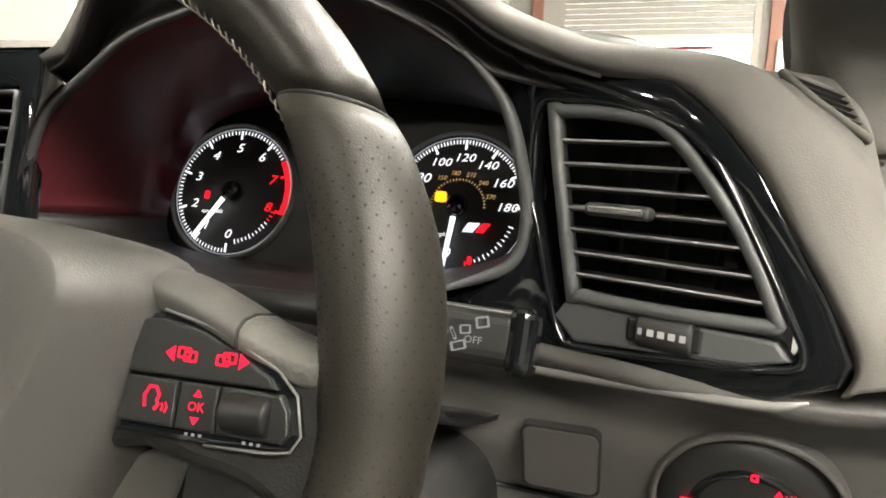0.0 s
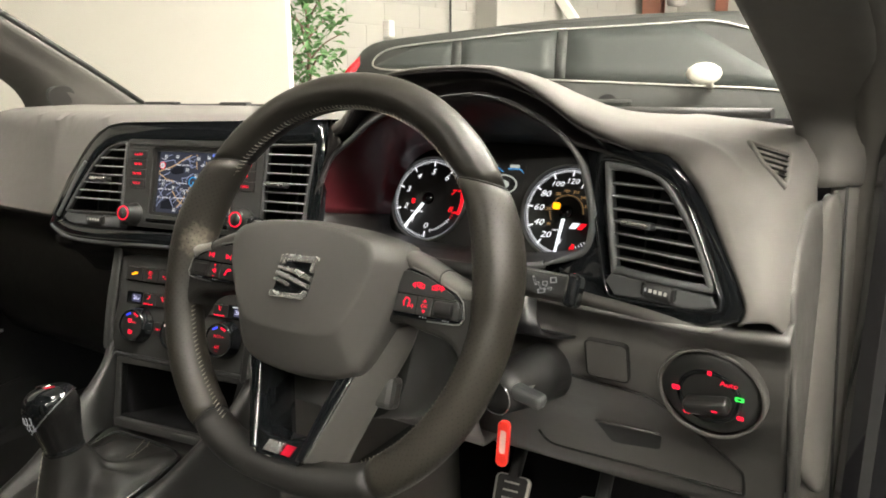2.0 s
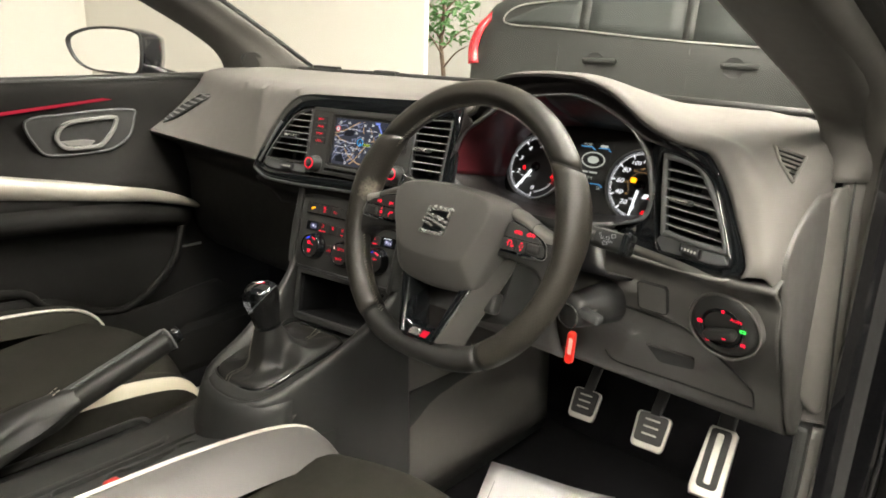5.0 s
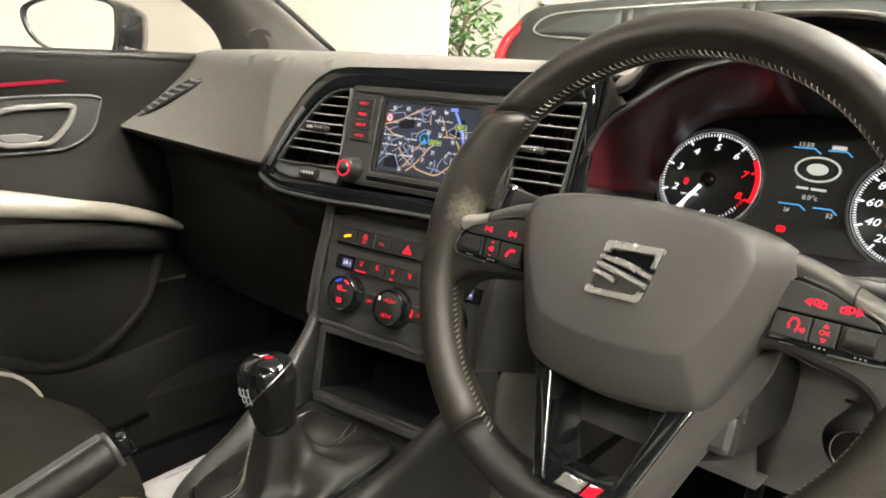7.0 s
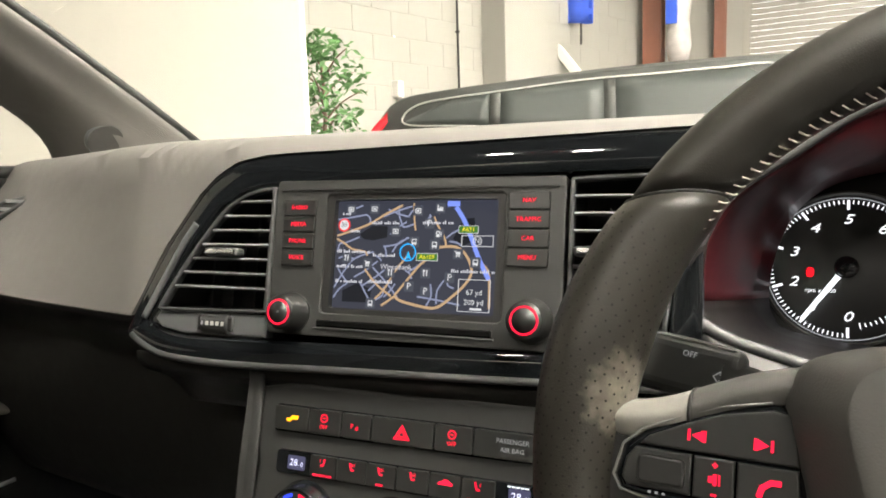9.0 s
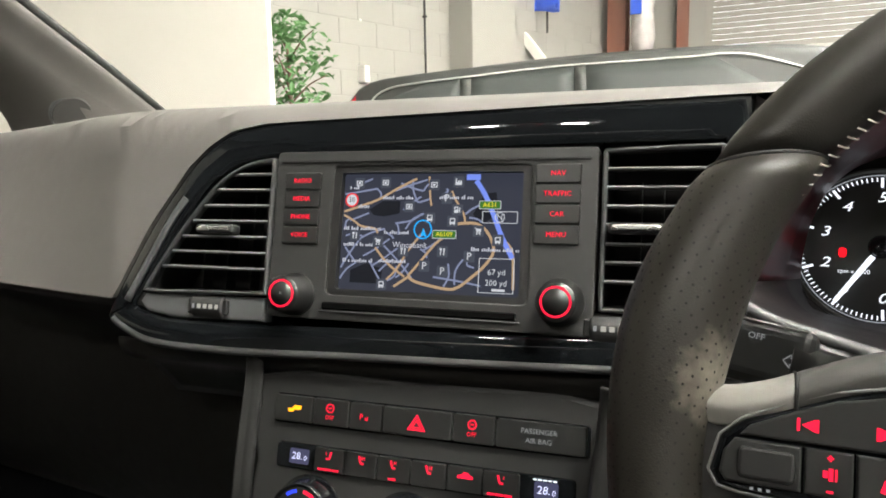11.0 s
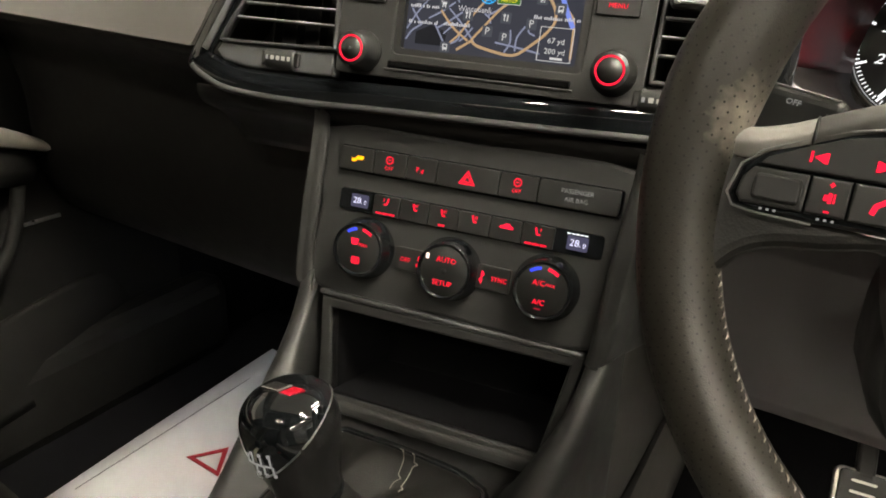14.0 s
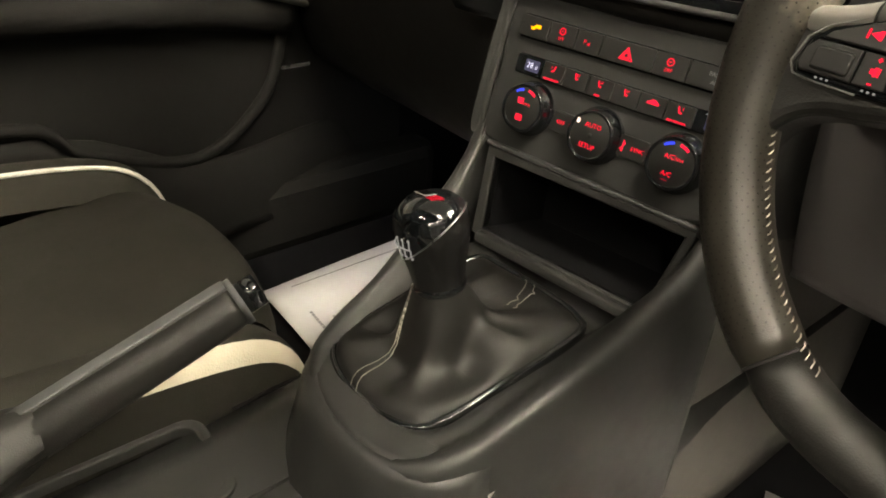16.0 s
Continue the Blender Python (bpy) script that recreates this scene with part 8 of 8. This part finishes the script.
egg = [(p.x, p.y) for p in spline([Vector(p) for p in EGG], 3)]
part("knob", lathe([(max(r, 0), z) for r, z in egg], 40), KNOB, gear, "smooth black knob", m=lean)
# gloss cap over the top and the front, cut by a slanting plane
slant_c, slant_n = Vector((0.006, 0.004, 0.052)), Vector((-0.50, -0.36, 0.79)).normalized()
cap_bm = lathe([(max(r, 0) * 1.02 + 0.0003 * (r > 0.001), z * 1.008 + 0.0001) for r, z in egg], 64)
bmesh.ops.bisect_plane(cap_bm, geom=cap_bm.verts[:] + cap_bm.edges[:] + cap_bm.faces[:], plane_co=slant_c, plane_no=slant_n, clear_inner=True)
cap_ = part("knob_cap", cap_bm, GLOSS, gear, "mirror black cap", m=lean)
edge_line = []
for k in range(48):
    c, sn = math.cos(k * math.pi / 24), math.sin(k * math.pi / 24)
    best = min(((r, z) for (r0, z0), (r1, z1) in zip(egg, egg[1:]) for r, z in ((r0 + (r1 - r0) * f / 8, z0 + (z1 - z0) * f / 8) for f in range(8))), key=lambda q: abs((Vector((q[0] * c, q[0] * sn, q[1])) - slant_c).dot(slant_n)))
    edge_line.append(Vector((best[0] * 1.02 * c, best[0] * 1.02 * sn, best[1] * 1.008)))
part("cap_ring", sweep(edge_line, circle(0.0007, 6), True), SATIN, cap_, "thin bright ring")
part("badge", prism(mm([(-14, -4), (0, -4), (5, 4), (-9, 4)]), 0.0755, 0.0792, 0.0008), CHROME, cap_, "silver badge")
part("badge_red", prism(mm([(1, -4), (9, -4), (14, 4), (6, 4)]), 0.0750, 0.0788, 0.0008), RED_LACQUER, cap_)
g = bmesh.new()
for x, y, w, h in ((-6, 4, 1, 6), (0, 4, 1, 6), (6, 4, 1, 6), (-6, -3, 1, 6), (0, -3, 1, 6), (6, -3, 1, 6), (-3, 0.5, 6, 1), (3, 0.5, 6, 1), (-10, 4, 1, 6), (-8, 0.5, 4, 1), (-6, 8.5, 2, 2), (0, 8.5, 2, 2), (6, 8.5, 2, 2), (-6, -7.5, 2, 2), (0, -7.5, 2, 2), (6, -7.5, 2, 2)):
    phi = radians(-84) + x / 30.0
    r = float(np.interp(0.045 + y / 1000, [q[1] for q in egg[:-6]], [q[0] for q in egg[:-6]])) * 1.02 + 0.0008
    add_bm(g, box(w / 1000, h / 1000, 0.0004), Matrix.Translation((r * math.cos(phi), r * math.sin(phi), 0.045 + y / 1000)) @ Matrix.Rotation(phi + math.pi / 2, 4, "Z") @ Matrix.Rotation(radians(86), 4, "X"))
part("shift_pattern", g, DIM_WHITE, cap_, "white shift diagram")

# ---- handbrake ----
hbk = thing("handbrake", "black leather handbrake lever with silver strip", "handbrake")
a, b = Vector((-0.064, -0.475, 0.553)), Vector((-0.057, -0.313, 0.612))
ax = [a.lerp(b, k) for k in (0, 0.1, 0.3, 0.55, 0.8, 0.95, 1.0)]
part("grip", sweep(ax, lambda k: rrect(0.034 + 0.004 * math.sin(3 * k), 0.036 - 0.004 * k, 0.014, 5)), LEATHER_SOFT, hbk)
part("silver_strip", sweep([p + Vector((-0.004, -0.006, 0.0185 - 0.002 * k / 6)) for k, p in enumerate(ax)], rrect(0.011, 0.004, 0.0015, 3)), VENT_GREY, hbk, "satin silver spine")
part("end_ring", sweep([b, b.lerp(a, -0.03)], rrect(0.035, 0.035, 0.013, 5)), VENT_GREY, hbk)
part("release_button", sweep([b.lerp(a, -0.03), b.lerp(a, -0.12)], rrect(0.020, 0.024, 0.006, 4)), GLOSS, hbk, "gloss black release button")
gt = []
for k, (f, w, h) in enumerate(((0.10, 0.020, 0.020), (0.0, 0.026, 0.026), (-0.15, 0.030, 0.030), (-0.32, 0.036, 0.030), (-0.5, 0.042, 0.03))):
    c = a.lerp(b, f)
    gt.append([Vector((c.x + w * math.cos(t) * (1 + 0.22 * math.sin(5 * t + k) + 0.12 * math.sin(9 * t - 2 * k)), c.y - 0.01 * k, max(c.z + h * math.sin(t), 0.458))) for t in [2 * math.pi * j / 24 for j in range(25)]])
part("gaiter", sheet(gt), LEATHER_SOFT, hbk, "folded leather gaiter")
gs = bmesh.new()
for dx in (-0.006, 0.004):
    for k in range(14):
        y0 = -0.478 - 0.006 * k
        q = Vector((-0.064 + dx, y0, 0.584 - 0.0034 * k))
        add_bm(gs, sweep([q, q + Vector((0, -0.0045, -0.002))], circle(0.0007, 5)))
tagged(part("stitching", gs, THREAD, hbk, "pale double stitching"), kind="stuff")
part("surround", ring_plate(rrect(0.10, 0.26, 0.02, 5, (-0.062, -0.47)), rrect(0.085, 0.24, 0.016, 5, (-0.062, -0.47)), 0.455, 0.466, 0.002), PANEL, hbk)

# ---- seats ----
def seat(cx, label, driver):
    """A sports seat's cushion: suede middle, leather bolsters and piping."""
    t = thing("front_chair", label, "car seat", Matrix.Translation((cx, -0.175 if driver else -0.215, 0.018 if driver else 0.0)), "front seats")
    w = 0.165
    rows = []
    for y, z in ((0.0, 0.33), (0.022, 0.40), (0.018, 0.455), (-0.02, 0.485), (-0.10, 0.488), (-0.25, 0.47), (-0.45, 0.455), (-0.6, 0.46)):
        rows.append([Vector((x, y - 0.03 * (abs(x) / w) ** 3, z + 0.006 * math.cos(x * 20))) for x in (-w, -w * 0.8, -w * 0.4, 0, w * 0.4, w * 0.8, w)])
    part("cushion", sheet(smooth_rows(rows, 3, 3)), FABRIC, t, "black suede cushion")
    for s in (-1, 1):
        br = []
        for y, z, o in ((-0.015, 0.34, 0.0), (0.0, 0.42, 0.0), (-0.03, 0.485, 0.01), (-0.10, 0.515, 0.03), (-0.25, 0.53, 0.045), (-0.45, 0.535, 0.05), (-0.6, 0.54, 0.05)):
            br.append([Vector((s * x, y, zz)) for x, zz in ((w - 0.01, z - 0.035), (w + 0.015, z - 0.012), (w + 0.045, z), (w + 0.062 + o * 0.3, z - 0.006), (w + 0.075 + o * 0.3, z - 0.05), (w + 0.075 + o * 0.25, z - 0.16), (w + 0.08, 0.24))])
        inner = (s < 0) == driver
        m = smooth_rows(br, 4, 4)
        n_ = len(m[0])
        lo_, hi_ = (n_ * 5 // 8, n_ * 6 // 8) if driver else (n_ * 4 // 8, n_ * 5 // 8)
        part("bolster", sheet([r[:lo_] for r in m]), SEAT_GREY if inner and driver else FABRIC, t, "grey leather side bolster" if inner and driver else "suede side bolster")
        part("bolster_side", sheet([r[lo_ - 1:hi_] for r in m]), CREAM if not driver else SEAT_GREY, t, "cream leather bolster side" if not driver else "grey leather bolster side")
        part("bolster_foot", sheet([r[hi_ - 1:] for r in m]), FABRIC, t)
        if driver or s < 0:
            part("piping", sweep([r[n_ * (4 if driver else 2) // 8] + Vector((0, 0, 0.003)) for r in m[4:]], circle(0.0035, 8)), PIPING, t, "white piping")
    # backrest stays out of view; added to hold off light from behind
    y0 = -0.56
    part("backrest", sheet(smooth_rows([[Vector((x, y0 - 0.30 * k - 0.05 * math.cos(2.6 * x / w), 0.46 + 0.66 * k)) for x in (-w * hw, -w * hw * 0.6, 0, w * hw * 0.6, w * hw)] for k, hw in ((0, 1.2), (0.3, 1.35), (0.65, 1.3), (0.9, 0.95), (1.0, 0.7))], 3, 3), 0.09), FABRIC, t, "black suede backrest, unseen, added to block rear light")
    part("seat_base", box(0.42, 0.5, 0.12, (0, -0.32, 0.26), 0.02), BLACK, t)
    return t


seat(-0.365, "passenger seat in black suede with cream leather sides", False)
seat(0.402, "driver's seat in grey leather and suede with white piping", True)

# ---- paper mats ----
def paper(m, w, l, label):
    t = thing("paper_mat", label, "paper mat", m, "paper floor mats")
    rows = [[(w * (i / 8 - 0.5), l * (j / 6 - 0.5), 0.012 * math.sin(3.0 * i / 8 + 2 * j / 6) + 0.02 * max(0, (j / 6 - 0.6)) ** 1.2) for i in range(9)] for j in range(7)]
    part("paper", sheet(rows, 0.0008), PAPER, t)
    z = 0.014
    for k in range(11):
        part("print", box(0.005, 0.005, 0.0006, (-0.085 + 0.0075 * k, -l * 0.41, z)), INK, t)
    for k in range(5):
        part("small_print", box(0.004, 0.004, 0.0006, (-0.055 + 0.006 * k, -l * 0.35, z)), INK, t)
    part("edge_line", box(0.0015, l * 0.8, 0.0006, (-w * 0.42, 0, z)), INK, t)
    part("warning_mark", ring_plate([(-0.06, 0.0), (-0.095, -0.05), (-0.025, -0.05)][::-1], [(-0.06, -0.012), (-0.084, -0.044), (-0.036, -0.044)][::-1], z, z + 0.001), RED_INK, t)
    return t


paper(pose(-0.385, 0.145, 0.205, 2, 0, -2), 0.40, 0.45, "white printed paper mat on the passenger floor")
paper(pose(0.36, 0.17, 0.203, 3, 0, 24), 0.26, 0.30, "white printed paper mat on the driver's floor")
